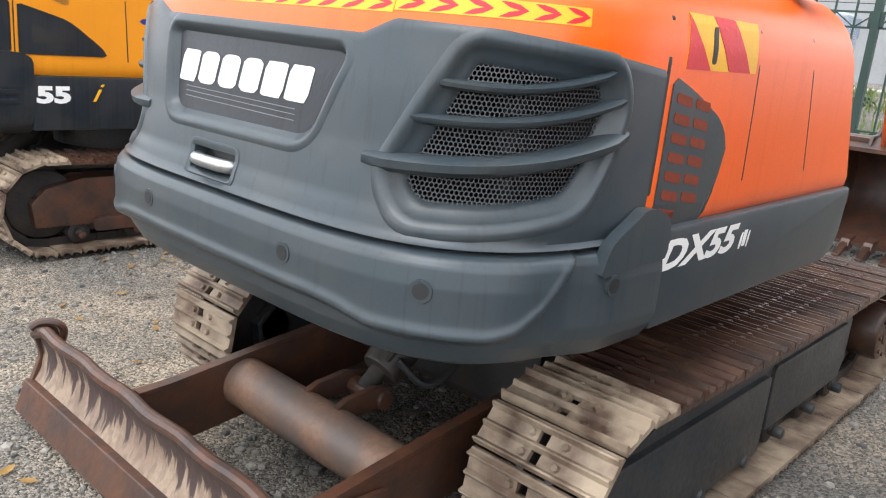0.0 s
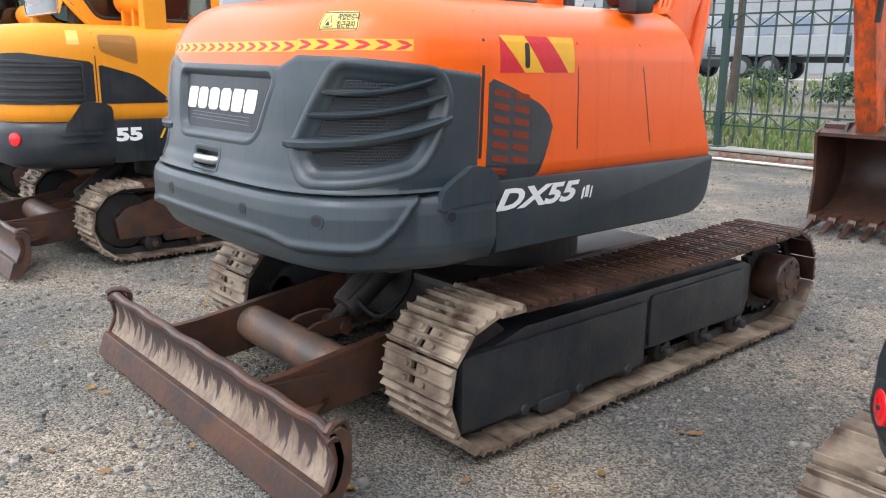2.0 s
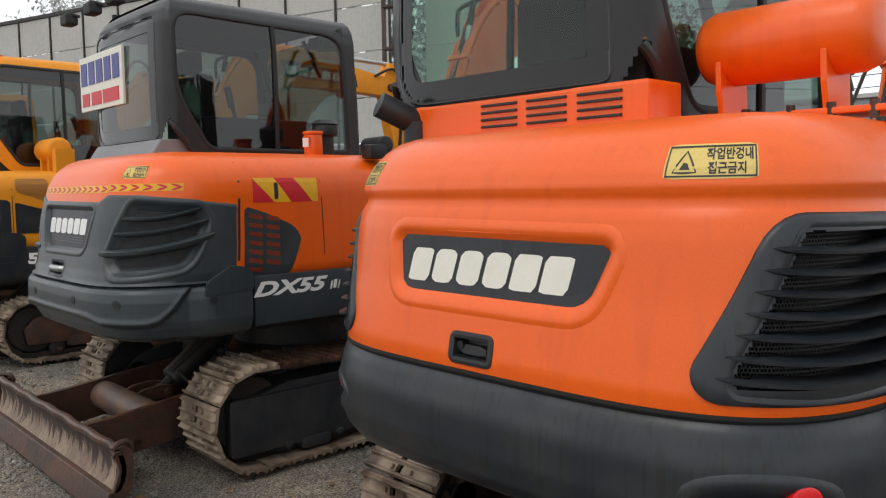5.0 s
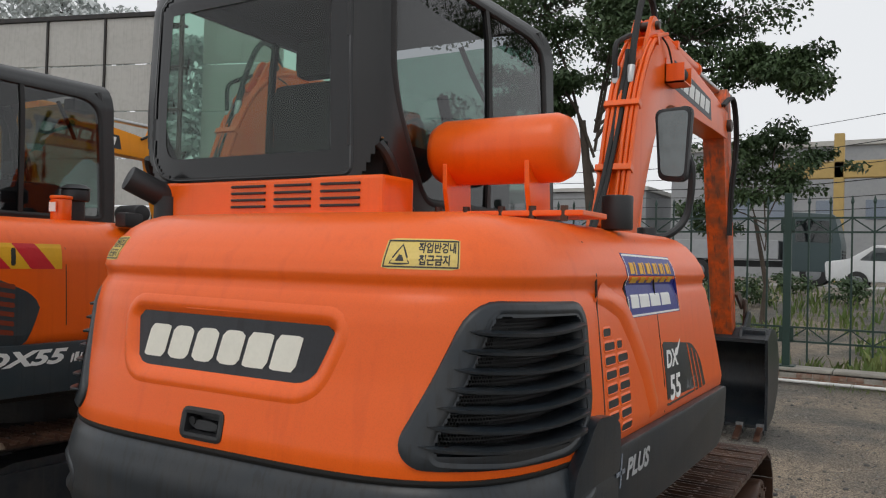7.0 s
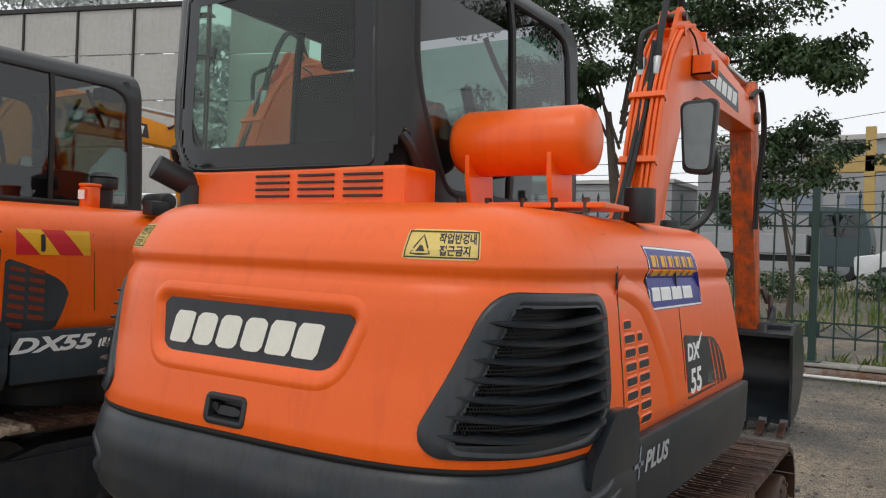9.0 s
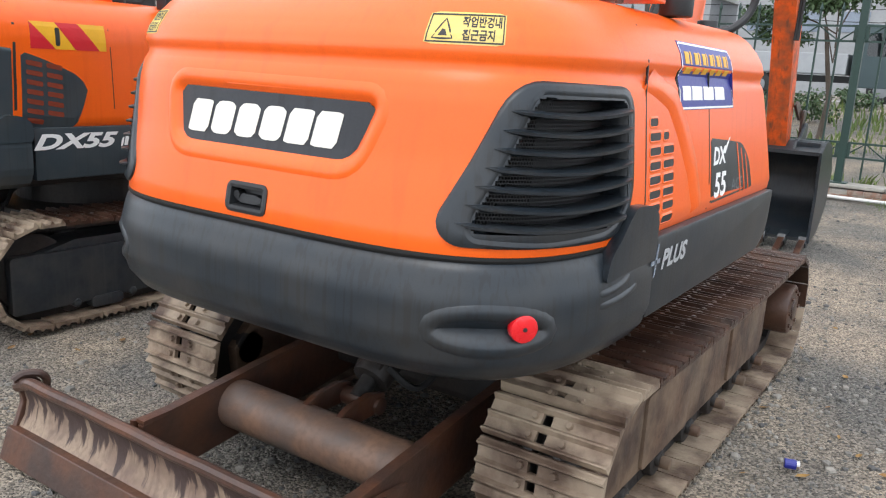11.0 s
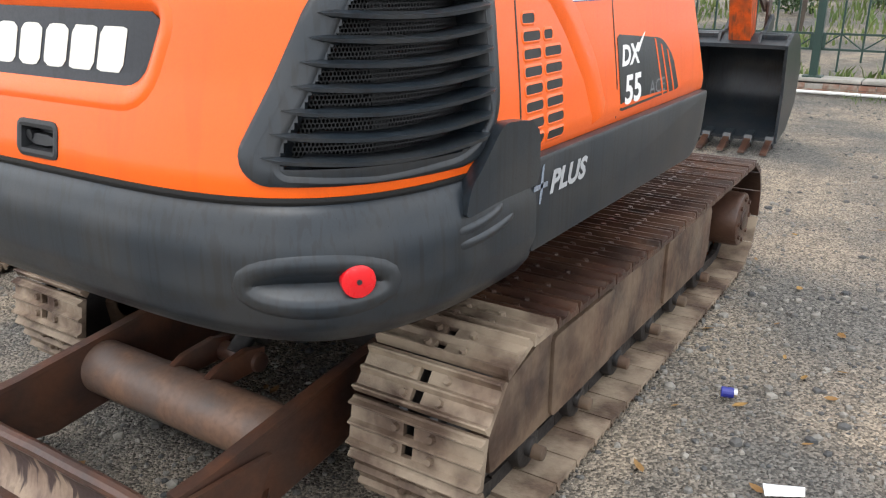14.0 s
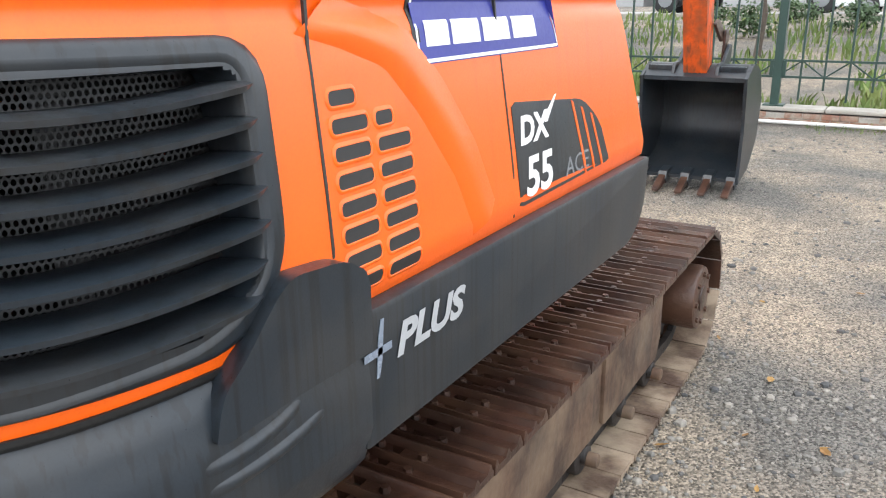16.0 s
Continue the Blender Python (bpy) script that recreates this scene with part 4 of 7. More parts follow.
def boom(machine, material, x, line, heel, bucket_mat, width=0.19, bucket_size=1.0, teeth=4):
    """Boom, arm, cylinders, pipes, hoses and bucket; line: (y, z, depth) along the boom, heel: (y, z) of the bucket pin."""
    w = width / 2
    path = spline(line)

    def beam(bm, way, half):
        left, right = [], []
        for i, p in enumerate(way):
            a, c = way[max(i - 1, 0)], way[min(i + 1, len(way) - 1)]
            d = Vector((c[0] - a[0], c[1] - a[1])).normalized()
            left.append((p[0] - d.y * p[2] / 2, p[1] + d.x * p[2] / 2))
            right.append((p[0] + d.y * p[2] / 2, p[1] - d.x * p[2] / 2))
        prism(bm, left + right[::-1], x - half, x + half, "x", 0.007)
        return left, right

    b = bmesh.new()
    back, belly = beam(b, path, w)
    bo = smooth(part("boom", b, material, machine, "painted steel boom with hard pipes and hoses"), 30)
    n = len(path)
    tip = (path[-1][0], path[-1][1])
    # hard pipes on the back, held by clamps
    for e in (-0.082, -0.052, -0.022, 0.03, 0.06, 0.088):
        b = bmesh.new()
        run = range(2, int(n * (0.62 if abs(e) > 0.05 else 0.45)), 3)
        hose(b, [(x + e, back[i][0] - (back[i][0] - path[i][0]) * -0.10 - 0.004, back[i][1] + (back[i][1] - path[i][1]) * 0.14) for i in run], 0.0125, 8, 4)
        smooth(part("hard_pipe", b, material, bo))
    for i in (5, 9, 13, 20, 26):
        if i < n - 2:
            b = bmesh.new()
            d = Vector((path[i + 1][0] - path[i][0], path[i + 1][1] - path[i][1])).normalized()
            q = Vector(back[i])
            nrm = Vector((-d.y, d.x))
            prism(b, [tuple(q - d * 0.02 - nrm * 0.01), tuple(q + d * 0.02 - nrm * 0.01), tuple(q + d * 0.02 + nrm * 0.045), tuple(q - d * 0.02 + nrm * 0.045)], x - 0.105, x + 0.105, "x", 0.004)
            part("pipe_clamp", b, material, bo)
    k = int(n * 0.5)
    top = Vector(back[k])
    b = bmesh.new()
    lug = rounded([(top.x - 0.22, top.y - 0.14), (top.x + 0.18, top.y - 0.06), (top.x + 0.07, top.y + 0.14), (top.x - 0.05, top.y + 0.15)], 0.05, 4)
    for e in (-0.06, 0.035):
        prism(b, lug, x + e, x + e + 0.025, "x", 0.005)
    part("cylinder_lug", b, material, bo)
    b = bmesh.new()
    rod(b, (x - 0.085, top.x, top.y + 0.09), (x + 0.085, top.x, top.y + 0.09), 0.028, 16, rim=0.005)
    smooth(part("lug_pin", b, SHOE_RUST, bo))
    # hoses: a bundle up the back, loops over the knee
    i0, i1, i2 = int(n * 0.06), int(n * 0.22), int(n * 0.40)
    for j, e in enumerate((-0.04, -0.015)):
        b = bmesh.new()
        hose(b, [(x + e, back[i0][0] - 0.18 - 0.05 * j, back[i0][1]), (x + e, back[i1][0] - 0.09, back[i1][1] - 0.08), (x + e + 0.02, back[i2][0] - 0.09, back[i2][1] - 0.06), (x + e + 0.01, back[i2][0] - 0.02, back[i2][1] + 0.08)], 0.015)
        smooth(part("hose", b, RUBBER, bo, "black hydraulic hose"))
    b = bmesh.new()
    hose(b, [(x + 0.02, back[i2][0] - 0.1, back[i2][1] - 0.12), (x + 0.02, back[i2][0] - 0.06, back[i2][1] + 0.1), (x + 0.02, top.x - 0.14, top.y + 0.24), (x + 0.025, top.x + 0.02, top.y + 0.25), (x + 0.03, top.x + 0.1, top.y + 0.1)], 0.021)
    hose(b, [(x - 0.07, back[i2][0] - 0.12, back[i2][1] - 0.1), (x - 0.07, back[i2][0] - 0.12, back[i2][1] + 0.08), (x - 0.065, back[i2][0], back[i2][1] + 0.16), (x - 0.06, top.x - 0.02, top.y + 0.05)], 0.017)
    smooth(part("hose", b, RUBBER, bo, "looped black hose over the knee"))
    b = bmesh.new()
    for e in (-0.07, 0.02):
        rod(b, (x + e, back[i2][0] - 0.11, back[i2][1] - 0.14), (x + e, back[i2][0] - 0.09, back[i2][1] - 0.03), 0.024, 12, rim=0.004)
    smooth(part("hose_fitting", b, CHROME, bo))
    # arm cylinder along the back, its rod to the arm's horn
    horn_top = Vector((tip[0] + 0.06, tip[1] + 0.30))
    b = bmesh.new()
    p0 = Vector((top.x + 0.01, top.y + 0.09))
    m = p0 + (horn_top - p0) * 0.6
    rod(b, (x, *p0), (x, *m), 0.05, 18, rim=0.008)
    rod(b, (x, *(m - (m - p0).normalized() * 0.06)), (x, *m), 0.058, 18, rim=0.006)
    smooth(part("arm_cylinder", b, material, bo))
    b = bmesh.new()
    rod(b, (x, *m), (x, *horn_top), 0.026, 14)
    smooth(part("cylinder_rod", b, CHROME, bo, "bright chromed rod"))
    # lift cylinder in front of the boom
    b = bmesh.new()
    j = int(n * 0.42)
    c1 = Vector(path[j][:2])
    c0 = Vector((path[0][0] + 0.34, path[0][1] - 0.35))
    rod(b, (x, *c0), (x, *(c0 + (c1 - c0) * 0.62)), 0.055, 18, rim=0.008)
    smooth(part("lift_cylinder", b, material, bo))
    b = bmesh.new()
    rod(b, (x, *(c0 + (c1 - c0) * 0.62)), (x, *c1), 0.03, 14)
    smooth(part("cylinder_rod", b, CHROME, bo))
    b = bmesh.new()
    prism(b, rounded([(path[0][0] - 0.35, path[0][1] - 0.55), (path[0][0] + 0.3, path[0][1] - 0.55), (path[0][0] + 0.4, path[0][1] - 0.3), (path[0][0] + 0.12, path[0][1] + 0.12), (path[0][0] - 0.2, path[0][1] + 0.1)], 0.06, 4), x - 0.14, x + 0.14, "x", 0.02)
    smooth(part("swing_post", b, material, bo), 40)
    # work lamp in its guard on the side
    lamp = Vector(path[int(n * 0.52)][:2]) + Vector((0.03, 0.02))
    b = bmesh.new()
    box(b, (x + w, lamp.x - 0.08, lamp.y - 0.10), (x + w + 0.008, lamp.x + 0.10, lamp.y + 0.06))
    box(b, (x + w, lamp.x - 0.08, lamp.y - 0.10), (x + w + 0.12, lamp.x + 0.10, lamp.y - 0.09))
    for e in (-0.08, 0.092):
        box(b, (x + w, lamp.x + e, lamp.y - 0.10), (x + w + 0.12, lamp.x + e + 0.008, lamp.y + 0.02))
    guard = part("lamp_guard", b, material, bo)
    b = bmesh.new()
    rod(b, (x + w + 0.06, lamp.x - 0.04, lamp.y - 0.03), (x + w + 0.06, lamp.x + 0.07, lamp.y - 0.03), 0.05, 16, rim=0.01)
    hose(b, [(x + w + 0.03, lamp.x - 0.02, lamp.y + 0.02), (x + w + 0.02, lamp.x - 0.08, lamp.y + 0.12), (x + w + 0.01, lamp.x - 0.18, lamp.y + 0.16)], 0.006)
    smooth(part("lamp", b, RUBBER, guard))
    # dark plate with the maker's mark as plain blocks
    a, c = path[int(n * 0.60)], path[int(n * 0.86)]
    o, d = Vector(a[:2]), Vector((c[0] - a[0], c[1] - a[1]))
    L = d.length
    d.normalize()
    n2 = Vector((-d.y, d.x))
    b = bmesh.new()
    prism(b, [tuple(v) for v in (o - n2 * 0.085, o + d * L - n2 * 0.085, o + d * L * 0.96 + n2 * 0.07, o + n2 * 0.10)], x + w, x + w + 0.002, "x")
    pl = part("badge_plate", b, PLATE, bo, "dark badge plate with pale lettering blocks")
    b = bmesh.new()
    for i in range(6):
        u0, u1 = L * (0.07 + i * 0.145), L * (0.07 + i * 0.145 + 0.115)
        prism(b, [tuple(v) for v in (o + d * u0 - n2 * 0.05, o + d * u1 - n2 * 0.05, o + d * (u1 + 0.02) + n2 * 0.045, o + d * (u0 + 0.02) + n2 * 0.045)], x + w + 0.0025, x + w + 0.004, "x")
    part("lettering_block", b, WHITE, pl)
    # arm
    b = bmesh.new()
    beam(b, [(*horn_top, 0.12), (tip[0] + 0.03, tip[1] + 0.06, 0.30), (tip[0] * 0.7 + heel[0] * 0.3, tip[1] * 0.7 + heel[1] * 0.3, 0.27), (tip[0] * 0.3 + heel[0] * 0.7, tip[1] * 0.3 + heel[1] * 0.7, 0.21), (*heel, 0.15)], 0.085)
    arm = smooth(part("arm", b, SCUFFED_ORANGE if material is ORANGE else material, bo, "scuffed painted steel arm with rust showing"), 30)
    b = bmesh.new()
    rod(b, (x - 0.13, *tip), (x + 0.13, *tip), 0.05, 20, rim=0.008)
    smooth(part("arm_pin", b, SHOE_RUST, arm))
    b = bmesh.new()
    rod(b, (x - 0.15, *heel), (x + 0.15, *heel), 0.035, 16, rim=0.006)
    smooth(part("bucket_pin", b, SHOE_RUST, arm))
    b = bmesh.new()
    e0, e1 = Vector((tip[0] + 0.26, tip[1] + 0.05)), Vector((heel[0] + 0.26, heel[1] + 0.30))
    rod(b, (x, *e0), (x, *(e0 + (e1 - e0) * 0.65)), 0.045, 16, rim=0.006)
    rod(b, (x, *(e0 + (e1 - e0) * 0.65)), (x, *e1), 0.024, 12)
    smooth(part("bucket_cylinder", b, material, arm))
    for e in (0.095, 0.115):
        b = bmesh.new()
        hose(b, [(x + e, tip[0] - 0.25, tip[1] + 0.12), (x + e + 0.02, tip[0] + 0.04, tip[1] + 0.22), (x + e + 0.03, tip[0] + 0.16, tip[1] - 0.1), (x + e, tip[0] + 0.14, tip[1] - 0.55), (x + e, tip[0] + 0.1, tip[1] - 0.9)], 0.014)
        smooth(part("hose", b, RUBBER, arm))
    for s in (1, -1):
        b = bmesh.new()
        hy, hz = heel
        prism(b, rounded([(hy - 0.05, hz + 0.34), (hy + 0.05, hz + 0.38), (hy + 0.27, hz + 0.27), (hy + 0.22, hz + 0.2)], 0.03, 3), *sorted((x + s * 0.092, x + s * 0.115)), "x", 0.003)
        prism(b, rounded([(hy + 0.20, hz + 0.30), (hy + 0.30, hz + 0.30), (hy + 0.26, hz - 0.02), (hy + 0.16, hz - 0.04)], 0.03, 3), *sorted((x + s * 0.12, x + s * 0.14)), "x", 0.003)
        part("bucket_link", b, SHOE_RUST, arm)
    # bucket: mouth towards the machine
    k = bucket_size
    bw = 0.32 * k
    hy, hz = heel

    def at(pts):
        return [(hy + y * k, hz + z * k) for y, z in pts]

    b = bmesh.new()
    out = spline(at([(-0.10, -0.02), (0.05, 0.05), (0.28, 0.0), (0.42, -0.2), (0.37, -0.45), (0.17, -0.6), (-0.08, -0.655)]), 4)
    inn = spline(at([(-0.08, -0.635), (0.16, -0.575), (0.345, -0.44), (0.395, -0.2), (0.27, -0.025), (0.05, 0.025), (-0.10, -0.045)]), 4)
    prism(b, [tuple(v) for v in out + inn], x - bw, x + bw, "x")
    bk = smooth(part("bucket", b, bucket_mat, arm, "dark worn digging bucket resting on its teeth"), 40)
    for s in (1, -1):
        b = bmesh.new()
        prism(b, at([(-0.125, -0.02), (0.05, 0.055), (0.285, 0.0), (0.425, -0.2), (0.372, -0.45), (0.17, -0.605), (-0.10, -0.66), (-0.075, -0.34)]), *sorted((x + s * (bw + 0.004), x + s * (bw - 0.02))), "x", 0.003)
        part("bucket_cheek", b, bucket_mat, bk)
        b = bmesh.new()
        prism(b, rounded(at([(-0.10, -0.05), (0.22, -0.01), (0.27, 0.14), (0.21, 0.17), (0.06, 0.06), (-0.05, 0.06)]), 0.035, 3), *sorted((x + s * 0.145, x + s * 0.17)), "x", 0.004)
        part("bucket_ear", b, bucket_mat, bk)
        b = bmesh.new()
        box(b, (x + s * 0.17 if s > 0 else x - bw + 0.03, hy - 0.06, hz + 0.012), (x + bw - 0.03 if s > 0 else x - 0.17, hy + 0.0, hz + 0.05), 0.006)
        part("stiffener", b, bucket_mat, bk)
    for i in range(teeth):
        tx = x - bw + 0.04 * k + i * (2 * bw - 0.08 * k) / (teeth - 1)
        b = bmesh.new()
        prism(b, at([(0.02, -0.60), (-0.10, -0.615), (-0.13, -0.66), (-0.10, -0.695), (0.02, -0.67)]), tx - 0.034, tx + 0.034, "x", 0.006)
        tooth = part("tooth_holder", b, bucket_mat, bk)
        b = bmesh.new()
        prism(b, at([(-0.11, -0.635), (-0.26, -0.70), (-0.262, -0.715), (-0.10, -0.69)]), tx - 0.026, tx + 0.026, "x", 0.005)
        part("tooth_tip", b, SHOE_RUST, tooth)
    return bo


# --- the orange machine with the charcoal bumper ---
def orange_machine():
    ex = thing("excavator", (3.03, 0, 0), "orange compact excavator with charcoal bumper, parked on gravel", "excavator", "parked excavators")
    undercarriage(ex, -0.055, SHOE_RUST_MIX, DUSTY, [(1.06, 1.5, 0.17, 0.42, 0.012), (2.02, 2.5, 0.17, 0.42, 0.012)], RUST, -0.105, 0.95, MUD, 0.86, False)
    prof = [(0.94, 0.03), (0.96, 0.014), (1.0, 0.006), (1.1, 0.015), (1.3, 0.037), (1.345, 0.044), (1.37, 0.056), (1.388, 0.052), (1.402, 0.043), (1.44, 0.052), (1.48, 0.074), (1.515, 0.104), (1.54, 0.14), (1.555, 0.185), (1.563, 0.27)]
    lean = [(0.96, 0.0), (1.0, 0.007), (1.17, 0.022), (1.3, 0.025), (1.48, 0.047), (1.56, 0.06)]
    hull = Hull(0.803, 0.16, 1.0, 2.2, 4.2, prof, 0.42, lean)
    low = Hull(0.822, 0.15, 1.0, 2.2, 4.2, [(0.64, 0.20), (0.655, 0.10), (0.68, 0.05), (0.72, 0.018), (0.78, 0.0), (0.855, 0.001), (0.88, 0.005), (0.93, 0.018), (0.953, 0.028), (0.962, 0.05)])
    W = hull.where
    vent = [(0.70, 1.350), (1.145, 1.338), (1.15, 1.065), (1.05, 0.985), (0.58, 0.990), (0.535, 1.036)]
    vent = rounded(grown(vent, -0.036), [0.06, 0.035, 0.05, 0.03, 0.03, 0.03])
    vent_l = [(-s, z) for s, z in reversed(vent)]
    plate = rounded([(-0.32, 1.145), (0.295, 1.145), (0.355, 1.282), (-0.34, 1.287)], [0.05, 0.05, 0.03, 0.03])
    latch = rounded([(-0.084, 0.99), (0.046, 0.99), (0.046, 1.052), (-0.084, 1.052)], 0.012, 3)
    slots = []
    for i in range(8):
        z = 1.257 - 0.0378 * i
        a = W(0.83, 0.822)
        rows = [(a, a + (0.06 if i == 0 else 0.084))]
        if i:
            a = W(0.83, 0.927)
            rows.append((a, a + (0.045 if i == 1 else 0.088)))
        for a, c in rows:
            slots.append(rounded([(a, z - 0.0105), (c, z - 0.0105), (c, z + 0.0105), (a, z + 0.0105)], 0.009, 3))
    zs = [p[0] for p in prof]
    smooth(part("hood", shell(hull, -hull.length, hull.length, zs, [grown(vent, 0.018), grown(vent_l, 0.018), grown(plate, 0.022), latch], cap=True, step=0.012, tall=0.012), ORANGE, ex, "glossy orange engine hood with rain marks"), 60)
    b = bmesh.new()
    box(b, (-0.62, 0.50, 0.95), (0.62, 1.9, 1.40), 0.05)
    part("engine_bay", b, BLACK, ex)
    core = rounded([(0.765, 1.318), (1.105, 1.312), (1.11, 1.07), (1.02, 1.018), (0.80, 1.008), (0.625, 1.018), (0.625, 1.055)], [0.02, 0.03, 0.06, 0.05, 0.03, 0.02, 0.03])
    for sg, outline in ((1, vent), (-1, vent_l)):
        hole = core if sg > 0 else [(-p, z) for p, z in reversed(core)]
        b = bmesh.new()
        wrap_ring(b, hull, outline, [(0.0, 0.010), (0.022, 0.010), (0.032, 0.006), (0.037, -0.012)])
        fr = smooth(part("vent_frame", b, CHARCOAL, ex, "charcoal plastic vent frame"), 50)
        b = bmesh.new()
        n = 90
        lo, hi = min(p[0] for p in outline), max(p[0] for p in outline)
        cells = [[(lo + (hi - lo) * i / n, 0.96 + 0.40 * j / 70) for j in range(71)] for i in range(n + 1)]
        grid = [[b.verts.new(hull.at(p, z, 0.0095)) for p, z in col] for col in cells]
        for i in range(n):
            for j in range(70):
                mid = ((cells[i][j][0] + cells[i + 1][j][0]) / 2, (cells[i][j][1] + cells[i][j + 1][1]) / 2)
                if inside(mid, grown(outline, 0.006)) and not inside(mid, hole):
                    b.faces.new((grid[i][j], grid[i + 1][j], grid[i + 1][j + 1], grid[i][j + 1]))
        bmesh.ops.delete(b, geom=[v for v in b.verts if not v.link_faces], context="VERTS")
        smooth(part("vent_flange", b, CHARCOAL, fr), 60)
        b = bmesh.new()
        wrap_ring(b, hull, hole, [(-0.006, -0.06), (-0.004, -0.02), (0.0, 0.004), (0.006, 0.0105), (0.016, 0.0112)])
        smooth(part("vent_throat", b, CHARCOAL, fr), 50)
        b = bmesh.new()
        wrap_panel(b, hull, hole, -0.055, -0.055, uv=True)
        part("vent_mesh", b, MESH_BLACK, fr, "black perforated sheet")
        for i in range(7):
            z = 1.285 - 0.0405 * i
            s0, s1 = 0.69 - 0.0175 * i, 1.122 - (0.0 if i < 5 else 0.014 * (i - 4))
            b = bmesh.new()
            k, rings = 30, []
            for j in range(k + 1):
                t = j / k
                body = min(1.0, t * 12 + 0.05, (1 - t) * 12 + 0.25)
                dz = -0.012 * math.sin(math.pi * t) + (0.006 if i < 5 else 0.0) * t
                sec = ((0.0045, 0.008), (0.0075, 0.017), (0.002, 0.030), (-0.004, 0.028), (-0.006, 0.012), (-0.010, 0.008)) if t < 0.16 else ((0.004, -0.045), (0.0085, 0.012), (0.003, 0.030), (-0.004, 0.028), (-0.007, 0.010), (-0.005, -0.045))
                rings.append([b.verts.new(hull.at(sg * (s0 + (s1 - s0) * t), z + dz + d * body, 0.008 + (o - 0.008) * body)) for d, o in sec])
            for a, c in zip(rings, rings[1:]):
                for j in range(6):
                    b.faces.new((a[j], a[(j + 1) % 6], c[(j + 1) % 6], c[j]))
            smooth(part("louvre", b, CHARCOAL, fr), 50)
    b = bmesh.new()
    wrap_ring(b, hull, plate, [(-0.006, -0.016), (0.0, -0.012), (0.012, -0.002), (0.024, 0.004), (0.036, 0.004), (0.05, -0.002)])
    smooth(part("badge_surround", b, ORANGE, ex), 60)
    b = bmesh.new()
    wrap_panel(b, hull, plate, -0.012, -0.012)
    pl = part("badge_plate", b, PLATE, ex, "dark badge plate with cream lettering blocks")
    part("lettering_block", badge_blocks(hull, -0.30, 1.168, 0.085, 0.545, -0.0105), CREAM, pl)
    b = bmesh.new()
    wrap_ring(b, hull, latch, [(-0.010, -0.03), (-0.008, 0.002), (0.0, 0.004), (0.008, 0.003), (0.009, -0.004)])
    la = part("hood_latch", b, BLACK, ex, "black recessed hood latch")
    b = bmesh.new()
    wrap_panel(b, hull, latch, -0.03, -0.03)
    wrap_panel(b, hull, rounded([(-0.068, 1.005), (0.022, 1.005), (0.022, 1.028), (-0.068, 1.028)], 0.006, 2), -0.03, -0.012)
    rod(b, hull.at(-0.064, 1.024, -0.03), hull.at(-0.064, 1.024, -0.008), 0.011, 12)
    part("latch_handle", b, BLACK, la)
    for sl in slots:
        b = bmesh.new()
        # print black on a flat panel paints the shade inside the slot
        wrap_panel(b, hull, sl, 0.0008, 0.0012, step=0.003)
        slot = part("side_slot", b, INK, ex)
        b = bmesh.new()
        wrap_ring(b, hull, sl, [(-0.0005, 0.0014), (0.0005, 0.0024), (0.003, 0.0018), (0.006, 0.0003)])
        smooth(part("slot_lip", b, ORANGE, slot), 60)
    seam(ex, hull, W(0.83, 0.797), 0.97, 1.50)
    seam(ex, hull, W(0.83, 1.365), 0.97, 1.52)
    # a pressed swage on the side door
    b = bmesh.new()
    p = [(W(0.83, 0.81), 1.365), (W(0.83, 0.89), 1.345), (W(0.83, 0.97), 1.312), (W(0.83, 1.085), 1.232), (W(0.83, 1.178), 1.115), (W(0.83, 1.232), 1.0)]
    rings = []
    for k in range(25):
        t = k / 24 * (len(p) - 1)
        i = min(int(t), len(p) - 2)
        q = Vector(p[i]).lerp(Vector(p[i + 1]), t - i)
        rings.append([b.verts.new(hull.at(q.x + d, q.y + d * 0.6, o)) for d, o in ((-0.045, -0.003), (-0.03, 0.003), (-0.012, 0.0085), (0.0, 0.010), (0.014, 0.008), (0.035, 0.003), (0.055, -0.003))])
    for a, c in zip(rings, rings[1:]):
        for j in range(6):
            b.faces.new((a[j], a[j + 1], c[j + 1], c[j]))
    smooth(part("door_swage", b, ORANGE, ex), 80)
    b = bmesh.new()
    wrap_panel(b, hull, rounded([(W(0.83, 1.05), 1.295), (W(0.83, 1.05) + 0.022, 1.295), (W(0.83, 1.05) + 0.022, 1.41), (W(0.83, 1.05), 1.41)], 0.01, 3), -0.01, 0.0015, step=0.005)
    part("door_pull", b, INK, ex)
    # company sign on the door
    q = W(0.83, 1.058)
    b = bmesh.new()
    wrap_panel(b, hull, [(q, 1.285), (q + 0.62, 1.285), (q + 0.60, 1.47), (q, 1.475)], 0.0, 0.0016)
    sign = part("door_sign", b, BLUE, ex, "blue sign with a white rim and yellow and white print")
    b = bmesh.new()
    wrap_ring(b, hull, [(q + 0.008, 1.293), (q + 0.612, 1.293), (q + 0.592, 1.462), (q + 0.008, 1.467)], [(0.0, 0.0022), (0.006, 0.0022)])
    part("sign_rim", b, WHITE, sign)
    b = bmesh.new()
